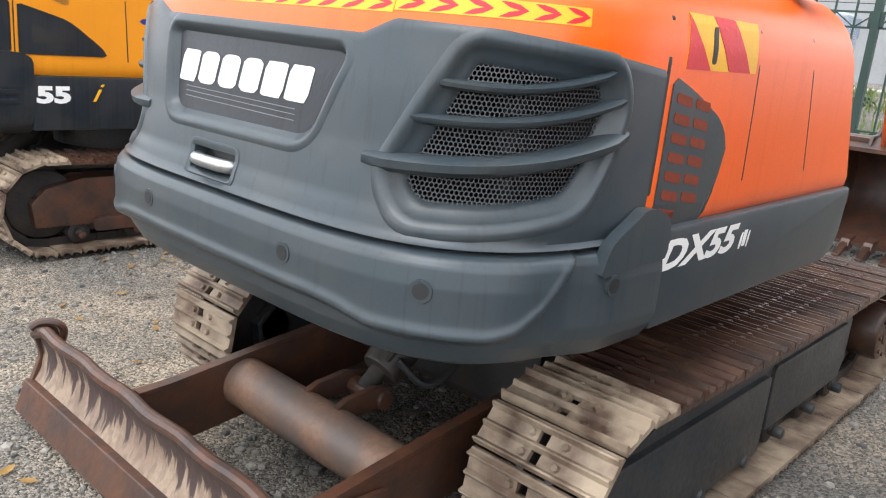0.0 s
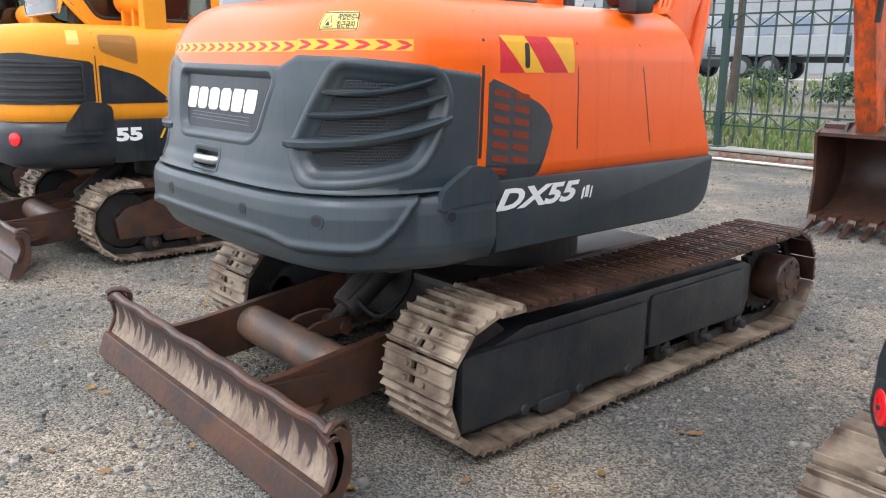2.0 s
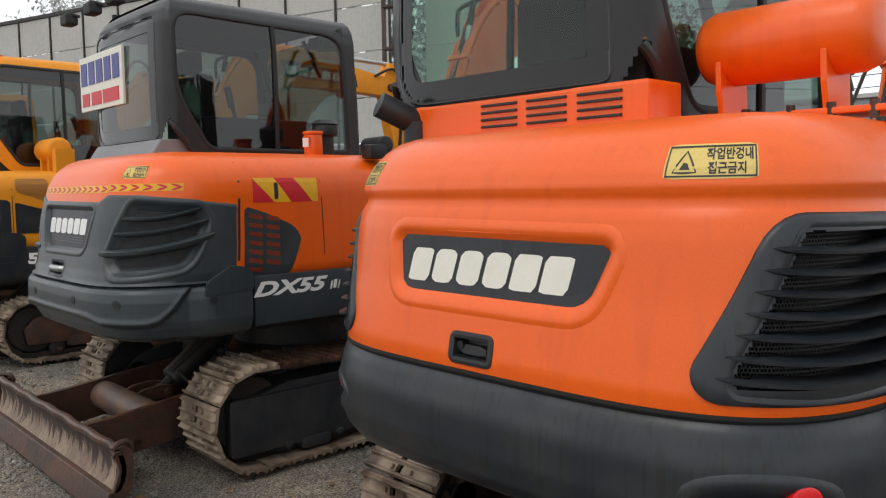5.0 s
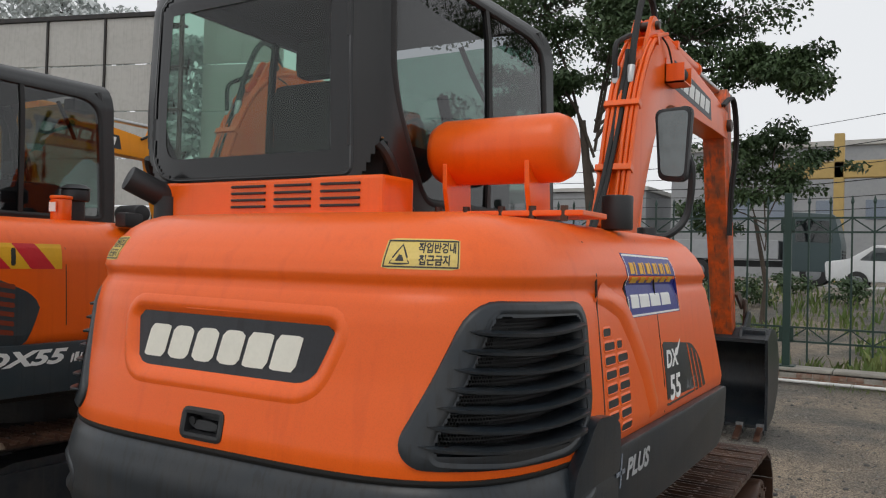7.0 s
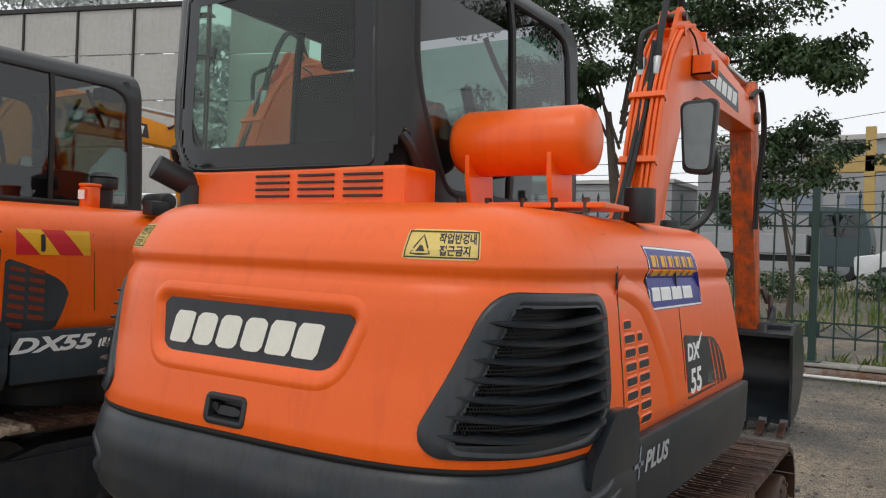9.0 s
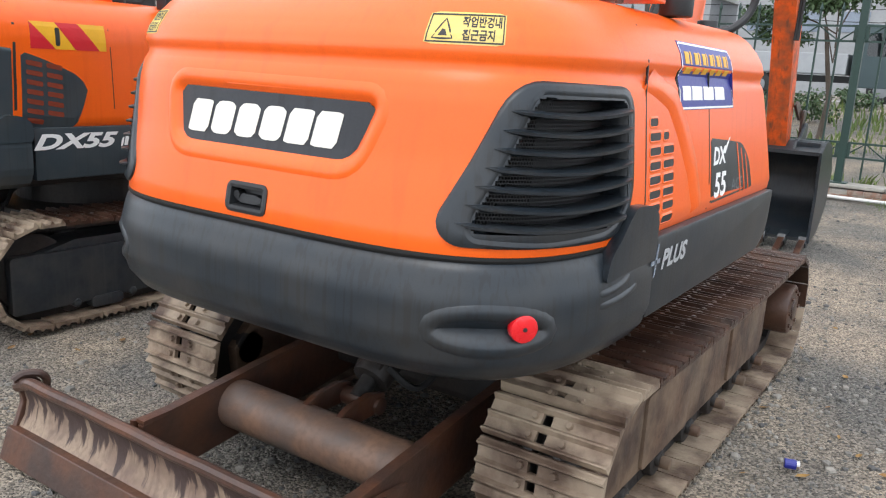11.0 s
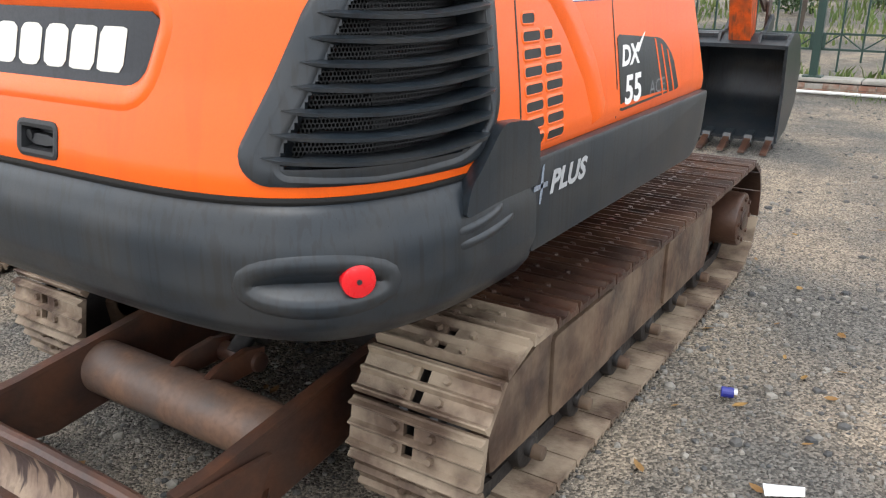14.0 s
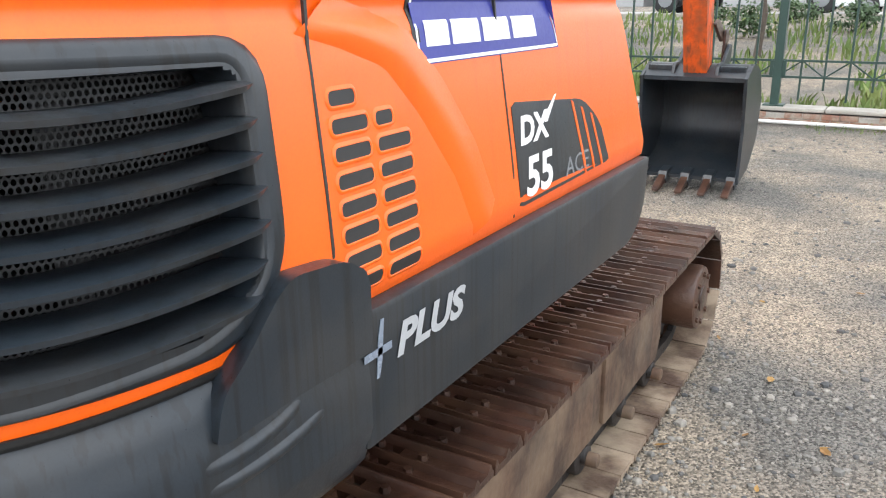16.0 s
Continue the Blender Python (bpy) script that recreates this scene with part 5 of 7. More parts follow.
    for i in range(6):
        a = q + 0.035 + i * 0.09
        wrap_panel(b, hull, [(a, 1.386), (a + 0.062, 1.386), (a + 0.062, 1.404), (a, 1.404)], 0.0016, 0.0026, step=0.01)
        wrap_panel(b, hull, [(a, 1.414), (a + 0.036, 1.414), (a + 0.036, 1.447), (a, 1.447)], 0.0016, 0.0026, step=0.01)
        wrap_panel(b, hull, [(a + 0.047, 1.412), (a + 0.06, 1.412), (a + 0.06, 1.449), (a + 0.047, 1.449)], 0.0016, 0.0026, step=0.006)
    part("print_bar", b, TAPE, sign)
    b = bmesh.new()
    a = q + 0.03
    for w in (0.085, 0.125, 0.14, 0.14):
        wrap_panel(b, hull, [(a, 1.312), (a + w * 0.86, 1.312), (a + w * 0.86, 1.352), (a, 1.352)], 0.0016, 0.0026)
        a += w
    part("print_bar", b, WHITE, sign)
    # model decal
    q = W(0.83, 1.385)
    dec = rounded([(q, 0.985), (q + 0.52, 0.995), (q + 0.50, 1.10), (q + 0.40, 1.165), (q, 1.195)], [0.005, 0.01, 0.05, 0.04, 0.01], 3)
    b = bmesh.new()
    wrap_panel(b, hull, dec, 0.0, 0.0014)
    d = part("model_decal", b, CHARCOAL, ex, "dark model decal with white characters")
    for words, ds, z, size, m in (("DX", 0.02, 1.11, 0.075, WHITE), ("55", 0.025, 1.004, 0.108, WHITE), ("ACE", 0.235, 1.005, 0.06, PALEGREY)):
        part("print", letters_on(hull, words, q + ds, z, size, 0.0022, shear=0.2, width=1.3, bold=0.003 if m is WHITE else 0.0), m, d)
    b = bmesh.new()
    wrap_panel(b, hull, [(q + 0.15, 1.145), (q + 0.165, 1.135), (q + 0.24, 1.19), (q + 0.235, 1.192)], 0.0014, 0.0022, step=0.01)
    part("tick", b, WHITE, d)
    for i in range(3):
        b = bmesh.new()
        a = q + 0.355 + i * 0.055
        wrap_panel(b, hull, [(a, 0.99), (a + 0.012, 0.99), (a - 0.02, 1.165 - 0.02 * i), (a - 0.032, 1.168 - 0.02 * i)], 0.0014, 0.0024, step=0.006)
        part("decal_stripe", b, ORANGE, d)
    warning_sticker(ex, hull, 0.455, 1.418, 0.205, 0.07)
    warning_sticker(ex, hull, -0.70, 1.418, 0.19, 0.07)
    # strip in rubber black paints the shade of the gap between hood and bumper
    b = bmesh.new()
    g = W(0.83, 0.66)
    wrap_panel(b, hull, [(-g, 0.946), (g, 0.946), (g, 0.969), (-g, 0.969)], -0.02, 0.004)
    part("shadow_gap", b, RUBBER, ex, "black strip painting the shaded gap above the bumper")
    # bumper
    bs = low.where(0.85, 0.84)
    lamp = {1: low.where(0.735, 0.3), -1: -low.where(0.735, 0.3)}
    holes = []
    for side in (1, -1):
        c = lamp[side] - side * 0.075
        holes.append([(c + 0.135 * math.cos(a), 0.805 + 0.036 * math.sin(a)) for a in [2 * math.pi * k / 24 for k in range(24)]])
    bump = smooth(part("bumper", shell(low, -bs, bs, [p[0] for p in low.profile], [grown(h, 0.012) for h in holes], step=0.012, tall=0.012), CHARCOAL, ex, "charcoal counterweight bumper with rain streaks"), 60)
    for side, h in zip((1, -1), holes):
        b = bmesh.new()
        wrap_ring(b, low, h, [(-0.05, -0.04), (-0.03, -0.03), (-0.012, -0.008), (0.0, 0.002), (0.012, 0.005), (0.028, 0.0005), (0.034, -0.004)])
        wrap_panel(b, low, [((p[0] - lamp[side] + side * 0.075) * 0.68 + lamp[side] - side * 0.075, (p[1] - 0.805) * 0.4 + 0.805) for p in h], -0.037, -0.037)
        smooth(part("lamp_recess", b, CHARCOAL, bump), 60)
        b = bmesh.new()
        c, o = Vector(low.at(lamp[side], 0.815, -0.02)), Vector(low.at(lamp[side], 0.815, 0.006))
        rod(b, c, o, 0.033, 24, rim=0.004)
        rf = smooth(part("reflector", b, REDLENS, bump, "round red reflector"))
        b = bmesh.new()
        d = (o - c).normalized()
        rod(b, o, o + d * 0.003, 0.005, 10)
        part("screw", b, INK, rf)
    for side in (1, -1):
        horn(ex, low, CHARCOAL, low.where(0.85, 0.56), bs + 0.005, 0.945, 1.06, side)
        for z0, a, c in ((0.862, 1.0, 1.17), (0.832, 1.0, 1.21)):
            b = bmesh.new()
            rings = []
            for k in range(25):
                t = k / 24
                h = 0.0085 * math.sin(math.pi * min(t * 1.0, 1.0)) ** 0.6
                rings.append([b.verts.new(low.at(side * (a + (c - a) * t), z0 + 0.022 * t * t + d, -0.002 + h * e)) for d, e in ((-0.014, 0.0), (-0.004, 0.8), (0.003, 1.0), (0.009, 0.5), (0.012, 0.0))])
            for p, q in zip(rings, rings[1:]):
                for j in range(4):
                    b.faces.new((p[j], p[j + 1], q[j + 1], q[j]))
            smooth(part("corner_ridge", b, CHARCOAL, bump), 80)
    skirt(ex, CHARCOAL, 0.816, 0.825, 2.20, 0.735, 0.958)
    upper_deck(ex)
    flat = Hull(0.817, -5, -4, 3, 4, [(0, 0), (3, 0)])
    zero = flat.where(0.817, 0)
    part("print", letters_on(flat, "PLUS", zero + 0.905, 0.862, 0.072, 0.001, shear=0.25, width=1.3, bold=0.003), SILVER, ex, "silver lettering")
    b = bmesh.new()
    for poly in ([(0.855, 0.87), (0.925, 0.87), (0.925, 0.882), (0.855, 0.882)], [(0.884, 0.835), (0.896, 0.835), (0.906, 0.925), (0.894, 0.925)]):
        wrap_panel(b, flat, [(zero + s - 0.032, z + 0.012) for s, z in poly], 0.0, 0.0012)
    part("plus_mark", b, CARBLUE, ex, "pale blue plus sign")
    # rear base of the cab, cab, air tank
    b = bmesh.new()
    box(b, (-0.80, 0.69, 1.5), (0.14, 0.86, 1.69), 0.012)
    base = part("cab_base", b, ORANGE, ex, "orange louvred panel behind the cab")
    for i in range(3):
        for k in range(4):
            b = bmesh.new()
            # black bar on the face paints the shade of one louvre opening
            box(b, (-0.47 + i * 0.19, 0.683, 1.595 + k * 0.022), (-0.47 + i * 0.19 + 0.15, 0.695, 1.603 + k * 0.022), 0.002)
            part("louvre_slot", b, INK, base)
    cab(ex, CABBLACK, -0.99, 0.12, 0.69, 2.04, 1.6, 2.49, 1.69)
    b = bmesh.new()
    rod(b, (-0.80, 0.70, 1.50), (-0.80, 0.70, 1.64), 0.045, 18)
    rod(b, (-0.80, 0.72, 1.63), (-0.86, 0.58, 1.70), 0.045, 18, rim=0.004)
    smooth(part("exhaust_pipe", b, BLACK, ex, "black exhaust stub"))
    tank = bmesh.new()
    rod(tank, (0.138, 1.0, 1.785), (0.607, 1.0, 1.785), 0.104, 36, rim=0.045)
    tk = smooth(part("air_tank", tank, ORANGE, ex, "orange cylindrical air tank on a frame"), 50)
    for e in (0.22, 0.5):
        b = bmesh.new()
        prism(b, [(0.93, 1.585), (1.07, 1.585), (1.06, 1.70), (0.905, 1.74), (0.91, 1.66)], e - 0.008, e + 0.008, "x", 0.003)
        part("tank_leg", b, ORANGE, tk)
    b = bmesh.new()
    box(b, (0.15, 0.9, 1.575), (0.68, 1.1, 1.592), 0.004)
    part("tank_tray", b, ORANGE, tk)
    for i, (x, y) in enumerate([(0.2, 0.91), (0.3, 0.91), (0.42, 0.91), (0.52, 0.91), (0.62, 0.91)]):
        b = bmesh.new()
        rod(b, (x, y, 1.56), (x, y, 1.605), 0.012, 8)
        part("bolt", b, SHOE_RUST_MIX, tk)
    b = bmesh.new()
    rod(b, (0.66, 1.25, 1.55), (0.66, 1.25, 1.66), 0.05, 18, rim=0.006)
    smooth(part("filler_cap", b, BLACK, ex, "black filler cap"))
    b = bmesh.new()
    rod(b, (0.50, 2.1, 1.48), (0.50, 2.1, 1.60), 0.04, 14, rim=0.006)
    hose(b, [(0.50, 2.1, 1.56), (0.58, 2.14, 1.57), (0.64, 2.2, 1.66), (0.66, 2.19, 1.85), (0.62, 2.175, 1.95)], 0.016)
    smooth(part("mirror_stay", b, BLACK, ex))
    b = bmesh.new()
    prism(b, rounded([(0.535, 1.80), (0.655, 1.79), (0.675, 2.11), (0.515, 2.10)], 0.035, 4), 2.12, 2.17, "y", 0.012)
    mr = smooth(part("mirror", b, BLACK, ex, "black wing mirror"))
    b = bmesh.new()
    prism(b, rounded([(0.55, 1.82), (0.645, 1.81), (0.66, 2.09), (0.53, 2.085)], 0.03, 4), 2.116, 2.1195, "y")
    part("mirror_glass", b, MIRROR, mr)
    boom(ex, ORANGE, 0.01, [(2.95, 1.3, 0.20), (3.16, 1.755, 0.24), (3.42, 2.34, 0.36), (3.72, 2.64, 0.42), (4.15, 2.67, 0.37), (4.9, 2.645, 0.29), (5.6, 2.61, 0.22)], (6.08, 0.86), CHARCOAL, bucket_size=1.19, teeth=5)
    return ex


SHOE_RUST_MIX = SHOE_RUST
orange_machine()


# --- the orange machine with the grey rear cover ---
def grey_machine():
    ex = thing("excavator", (0.02, 0, 0), "orange compact excavator with grey rear cover, scuffed, on gravel", "excavator", "parked excavators")
    undercarriage(ex, 0.0, SHOE_RUST, FRAMEBLACK, [(0.66, 1.74, 0.10, 0.385, 0.02), (1.78, 2.56, 0.16, 0.40, 0.014), (1.06, 1.24, 0.06, 0.12, 0.03)], RUST, -0.07, 0.96, MUD)
    prof = [(0.97, 0.03), (0.985, 0.012), (1.02, 0.003), (1.24, 0.006), (1.40, 0.010), (1.45, 0.018), (1.50, 0.036), (1.54, 0.066), (1.575, 0.11), (1.597, 0.165), (1.608, 0.26)]
    lean = [(0.97, 0.01), (1.03, 0.042), (1.15, 0.06), (1.27, 0.07), (1.48, 0.10), (1.6, 0.11)]
    hull = Hull(0.813, 0.15, 1.0, 2.2, 4.2, prof, 0.42, lean)
    W = hull.where
    se = W(0.83, 0.72)
    cover = [(-se, 0.985), (se, 0.985), (se, 1.345), (W(0.72, 0.30) - 0.05, 1.395), (0.47, 1.40), (0.39, 1.366), (-0.39, 1.372), (-0.47, 1.40), (-W(0.72, 0.30) + 0.05, 1.395), (-se, 1.345)]
    plate = rounded([(-0.315, 1.132), (0.262, 1.136), (0.348, 1.322), (-0.335, 1.328)], [0.05, 0.05, 0.015, 0.015])
    grille = rounded([(0.655, 1.340), (0.985, 1.312), (1.012, 1.262), (0.972, 1.152), (0.925, 1.074), (0.74, 1.046), (0.575, 1.040), (0.525, 1.095)], [0.02, 0.02, 0.02, 0.04, 0.04, 0.05, 0.03, 0.03])
    grille_l = [(-s, z) for s, z in reversed(grille)]
    latch = rounded([(-0.172, 0.988), (0.032, 0.988), (0.032, 1.064), (-0.172, 1.064)], 0.015, 3)
    smooth(part("hood", shell(hull, -hull.length, hull.length, [p[0] for p in prof], [[(-se + 0.02, 0.9), (se - 0.02, 0.9)] + grown(cover, -0.02)[2:]], cap=True, step=0.014, tall=0.014), ORANGE, ex, "glossy orange engine hood"), 60)
    b = bmesh.new()
    box(b, (-0.62, 0.50, 0.95), (0.62, 1.9, 1.42), 0.05)
    part("engine_bay", b, BLACK, ex)
    # rear cover: its top follows the outline above
    b = bmesh.new()
    n, m = 220, 40
    top = [(p[0], p[1]) for p in cover[2:]][::-1]
    cut = [grown(plate, 0.026), grown(grille, 0.038), grown(grille_l, 0.038), latch]
    ss = [-se + 2 * se * i / n for i in range(n + 1)]
    tops = [float(np.interp(s, [p[0] for p in top], [p[1] for p in top])) for s in ss]
    grid = [[b.verts.new(hull.at(s, 0.975 + (t - 0.975) * j / m, 0.008 + (0.0 if j else hull.inset(0.975)) if j < m else 0.0015)) for j in range(m + 1)] for s, t in zip(ss, tops)]
    for i in range(n):
        for j in range(m):
            c = ((ss[i] + ss[i + 1]) / 2, 0.975 + ((tops[i] + tops[i + 1]) / 2 - 0.975) * (j + 0.5) / m)
            if not any(inside(c, h) for h in cut):
                b.faces.new((grid[i][j], grid[i + 1][j], grid[i + 1][j + 1], grid[i][j + 1]))
    rear = smooth(part("rear_cover", b, GREY, ex, "dark grey moulded rear cover, rain-streaked"), 60)
    for outline in (grille, grille_l):
        b = bmesh.new()
        wrap_ring(b, hull, outline, [(-0.012, -0.03), (-0.01, -0.022), (0.004, -0.016), (0.022, -0.002), (0.030, 0.012), (0.046, 0.0145), (0.058, 0.0078)])
        fr = smooth(part("grille_frame", b, GREY, rear), 60)
        b = bmesh.new()
        wrap_panel(b, hull, outline, -0.022, -0.022, uv=True)
        part("grille_mesh", b, MESH_GREY, fr, "grey perforated sheet with round holes")
        sg = 1 if outline is grille else -1
        for s0, z0, s1, z1, h, o in ((0.575, 1.288, 1.005, 1.334, 0.010, 0.020), (0.515, 1.214, 1.062, 1.282, 0.011, 0.022), (0.445, 1.120, 1.062, 1.202, 0.020, 0.034)):
            b = bmesh.new()
            k, rings = 30, []
            for i in range(k + 1):
                t = i / k
                dz = -0.022 * math.sin(math.pi * t)
                taper = min(1.0, t * 7 + 0.25, (1 - t) * 7 + 0.25)
                rings.append([b.verts.new(hull.at(sg * (s0 + (s1 - s0) * t), z0 + (z1 - z0) * t + dz + d * h, -0.022 + (o + 0.022) * e * (0.5 + 0.5 * taper))) for d, e in ((1.0, 0.0), (0.9, 0.75), (0.4, 1.0), (-0.4, 0.9), (-1.0, 0.45), (-1.1, 0.0))])
            for a, c in zip(rings, rings[1:]):
                for j in range(5):
                    b.faces.new((a[j], a[j + 1], c[j + 1], c[j]))
            b.faces.new(rings[0])
            b.faces.new(rings[-1])
            smooth(part("grille_bar", b, GREY, fr), 50)
    b = bmesh.new()
    wrap_ring(b, hull, plate, [(-0.006, -0.016), (0.0, -0.010), (0.010, 0.0), (0.019, 0.011), (0.028, 0.0135), (0.042, 0.0075)])
    smooth(part("badge_surround", b, GREY, rear), 60)
    b = bmesh.new()
    wrap_panel(b, hull, plate, -0.010, -0.010)
    pl = part("badge_plate", b, PLATE, ex, "black scratched badge plate with white lettering blocks")
    part("lettering_block", badge_blocks(hull, -0.318, 1.203, 0.080, 0.560, -0.0085), WHITE, pl)
    b = bmesh.new()
    for z in (1.19, 1.178, 1.165):
        wrap_panel(b, hull, [(-0.27, z), (0.20, z - 0.004), (0.20, z - 0.0025), (-0.27, z + 0.0015)], -0.01, -0.0085, step=0.03)
    part("scratch", b, PALEGREY, pl)
    b = bmesh.new()
    wrap_ring(b, hull, latch, [(-0.012, -0.03), (-0.01, 0.006), (0.0, 0.011), (0.01, 0.010), (0.012, 0.004)])
    la = smooth(part("hood_latch", b, GREY, rear, "recessed hood latch"), 50)
    b = bmesh.new()
    wrap_panel(b, hull, latch, -0.03, -0.03)
    part("latch_pocket", b, BLACK, la)
    b = bmesh.new()
    hose(b, [hull.at(-0.15, 1.022, -0.01), hull.at(-0.125, 1.024, 0.014), hull.at(-0.02, 1.024, 0.014), hull.at(0.005, 1.022, -0.01)], 0.017, 10)
    smooth(part("latch_handle", b, CHROME, la, "worn chrome pull handle"), 60)
    # side vent; the orange in its slots is painted dark for the shade inside
    q = lambda y: W(0.83, y)
    sv = rounded([(q(0.765), 0.985), (q(1.045), 0.985), (q(1.125), 1.17), (q(1.06), 1.235), (q(0.9), 1.30), (q(0.765), 1.335)], [0.01, 0.02, 0.05, 0.06, 0.06, 0.02])
    b = bmesh.new()
    wrap_panel(b, hull, sv, -0.004, 0.004)
    side = part("side_vent", b, GREY, ex, "dark grey side vent with slanted slots")
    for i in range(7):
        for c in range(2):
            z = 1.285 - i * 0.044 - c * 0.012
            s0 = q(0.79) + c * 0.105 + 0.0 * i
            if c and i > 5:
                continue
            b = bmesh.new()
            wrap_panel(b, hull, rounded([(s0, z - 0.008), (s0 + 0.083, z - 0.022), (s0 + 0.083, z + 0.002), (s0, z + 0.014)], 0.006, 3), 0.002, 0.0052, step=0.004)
            part("vent_slot", b, SHADED_ORANGE, side)
    for side_sign in (1, -1):
        for y, w in ((0.735, 0.014), (1.262, 0.005), (1.745, 0.005)):
            seam(ex, hull, side_sign * q(y), 0.98, 1.55, w)
    # striped door sticker
    b = bmesh.new()
    s0, s1, z0, z1 = q(0.812), q(1.235), 1.35, 1.473
    wrap_panel(b, hull, [(s0, z0), (s1, z0), (s1, z1), (s0, z1)], 0.0, 0.0015)
    st = part("door_sticker", b, TAPE, ex, "yellow sticker with slanted red stripes")
    for poly in ([(s0, z0), (s0 + 0.135, z0), (s0, z1)], [(s0 + 0.245, z0), (s0 + 0.375, z0), (s0 + 0.27, z1), (s0 + 0.14, z1)]):
        b = bmesh.new()
        wrap_panel(b, hull, poly, 0.0015, 0.0023, step=0.01)
        part("red_stripe", b, RED, st)
    b = bmesh.new()
    wrap_panel(b, hull, rounded([(s0 + 0.135, 1.365), (s0 + 0.16, 1.365), (s0 + 0.16, 1.45), (s0 + 0.135, 1.45)], 0.012, 4), -0.01, 0.003, step=0.003)
    part("door_pull", b, INK, ex)
    chevrons(ex, hull, -0.70, 0.455, 1.41, 1.445, 15)
    chevrons(ex, hull, 0.457, W(0.795, 0.45) - 0.02, 1.415, 1.45, 6)
    warning_sticker(ex, hull, W(0.62, 0.215) - 0.09, 1.475, 0.16, 0.06)
    # gap over the bumper: its shade is a black strip, in rubber's colour
    b = bmesh.new()
    g = W(0.83, 0.66)
    wrap_panel(b, hull, [(-g, 0.95), (g, 0.95), (g, 0.979), (-g, 0.979)], -0.02, 0.012)
    part("shadow_gap", b, RUBBER, ex, "black strip painting the shaded gap above the bumper")
    # bumper
    low = Hull(0.85, 0.135, 1.0, 2.2, 4.2, [(0.69, 0.22), (0.70, 0.12), (0.725, 0.07), (0.77, 0.045), (0.805, 0.036), (0.825, 0.012), (0.842, 0.0), (0.90, 0.006), (0.94, 0.012), (0.958, 0.024), (0.968, 0.055)])
    bs = low.where(0.87, 0.795)
    # the bumper's face stands proud above a ledge that steps down in the middle and sweeps up to the ears
    skin = Hull(0.85, 0.135, 1.0, 2.2, 4.2, [(0.0, 0.0), (3.0, 0.0)])
    ledge = [(0.0, 0.812), (0.38, 0.812), (0.46, 0.806), (0.54, 0.787), (0.80, 0.785), (0.86, 0.800), (0.92, 0.850), (0.98, 0.925), (1.05, 1.0), (1.4, 1.02)]
    b = bmesh.new()
    cols = [-bs + 2 * bs * i / 260 for i in range(261)]
    heights = [0.69 + 0.278 * j / 60 for j in range(61)]

    def face(p, z):
        line = float(np.interp(abs(p), [q[0] for q in ledge], [q[1] for q in ledge]))
        t = min(max((line + 0.016 - z) / 0.03, 0.0), 1.0)
        t = t * t * (3 - 2 * t)
        drop = float(np.interp(z, [0.69, 0.70, 0.725, 0.77, 0.80], [0.19, 0.09, 0.035, 0.008, 0.0]))
        top = float(np.interp(z, [0.90, 0.94, 0.958, 0.968], [0.0, 0.006, 0.018, 0.05]))
        lip = 0.006 * math.exp(-((z - line - 0.02) / 0.014) ** 2)
        keep = min(max((1.12 - abs(p)) / 0.12, 0.0), 1.0)
        return -0.030 * t * keep - drop - top + lip * keep

    grid = [[b.verts.new(skin.at(p, z, face(p, z))) for z in heights] for p in cols]
    for i in range(260):
        for j in range(60):
            b.faces.new((grid[i][j], grid[i + 1][j], grid[i + 1][j + 1], grid[i][j + 1]))
    bump = smooth(part("bumper", b, GREY, ex, "dark grey counterweight bumper, streaked and scuffed"), 70)
    for x, y in ((0.296, 0.15), (0.641, 0.223), (0.871, 0.60), (-0.296, 0.15), (-0.641, 0.223)):
        s = low.where(x, y) if x > 0 else -low.where(-x, y)
        b = bmesh.new()
        c, o = Vector(skin.at(s, 0.892, -0.006)), Vector(skin.at(s, 0.892, 0.0025))
        d = (o - c).normalized()
        rod(b, c, o, 0.024, 20)
        bo = part("bolt_hole", b, GREY, bump)
        b = bmesh.new()
        rod(b, c, o + d * 0.001, 0.017, 16)
        part("bolt_head", b, BLACK, bo)
    for sgn in (1, -1):
        horn(ex, low, GREY, low.where(0.87, 0.57), bs + 0.01, 0.97, 1.052, sgn)
    skirt(ex, GREY, 0.826, 0.825, 2.20, 0.735, 0.985)
    upper_deck(ex)
    flat = Hull(0.827, -5, -4, 3, 4, [(0, 0), (3, 0)])
    zero = flat.where(0.827, 0)
    part("print", letters_on(flat, "DX55", zero + 0.815, 0.885, 0.098, 0.001, shear=0.35, width=1.72, bold=0.004, slope=0.0), WHITE, ex, "white italic model lettering")
    b = bmesh.new()
    for y, w, z in ((1.275, 0.012, 0.88), (1.295, 0.02, 0.885), (1.325, 0.008, 0.88)):
        wrap_panel(b, flat, [(zero + y, z), (zero + y + w, z), (zero + y + w + 0.01, z + 0.045), (zero + y + 0.01, z + 0.045)], 0.0, 0.0012)
    part("worn_print", b, WHITE, ex)
    # cab
    b = bmesh.new()
    prism(b, [(0.62, 1.58), (0.9, 1.58), (0.9, 1.70), (0.70, 1.70)], -0.86, 0.10, "x", 0.01)
    part("rear_tray", b, PALEGREY, ex, "grey sloping tray behind the cab")
    c = cab(ex, CABBLACK, -0.96, 0.13, 0.70, 2.06, 1.62, 2.50, 1.70, GLASS_DARK)
    b = bmesh.new()
    box(b, (-0.66, 0.690, 1.93), (0.04, 0.706, 2.27), 0.002)
    board = part("sign_board", b, CREAM, c, "cream board with blue and red print bars")
    b = bmesh.new()
    for i in range(5):
        x = -0.63 + i * 0.132
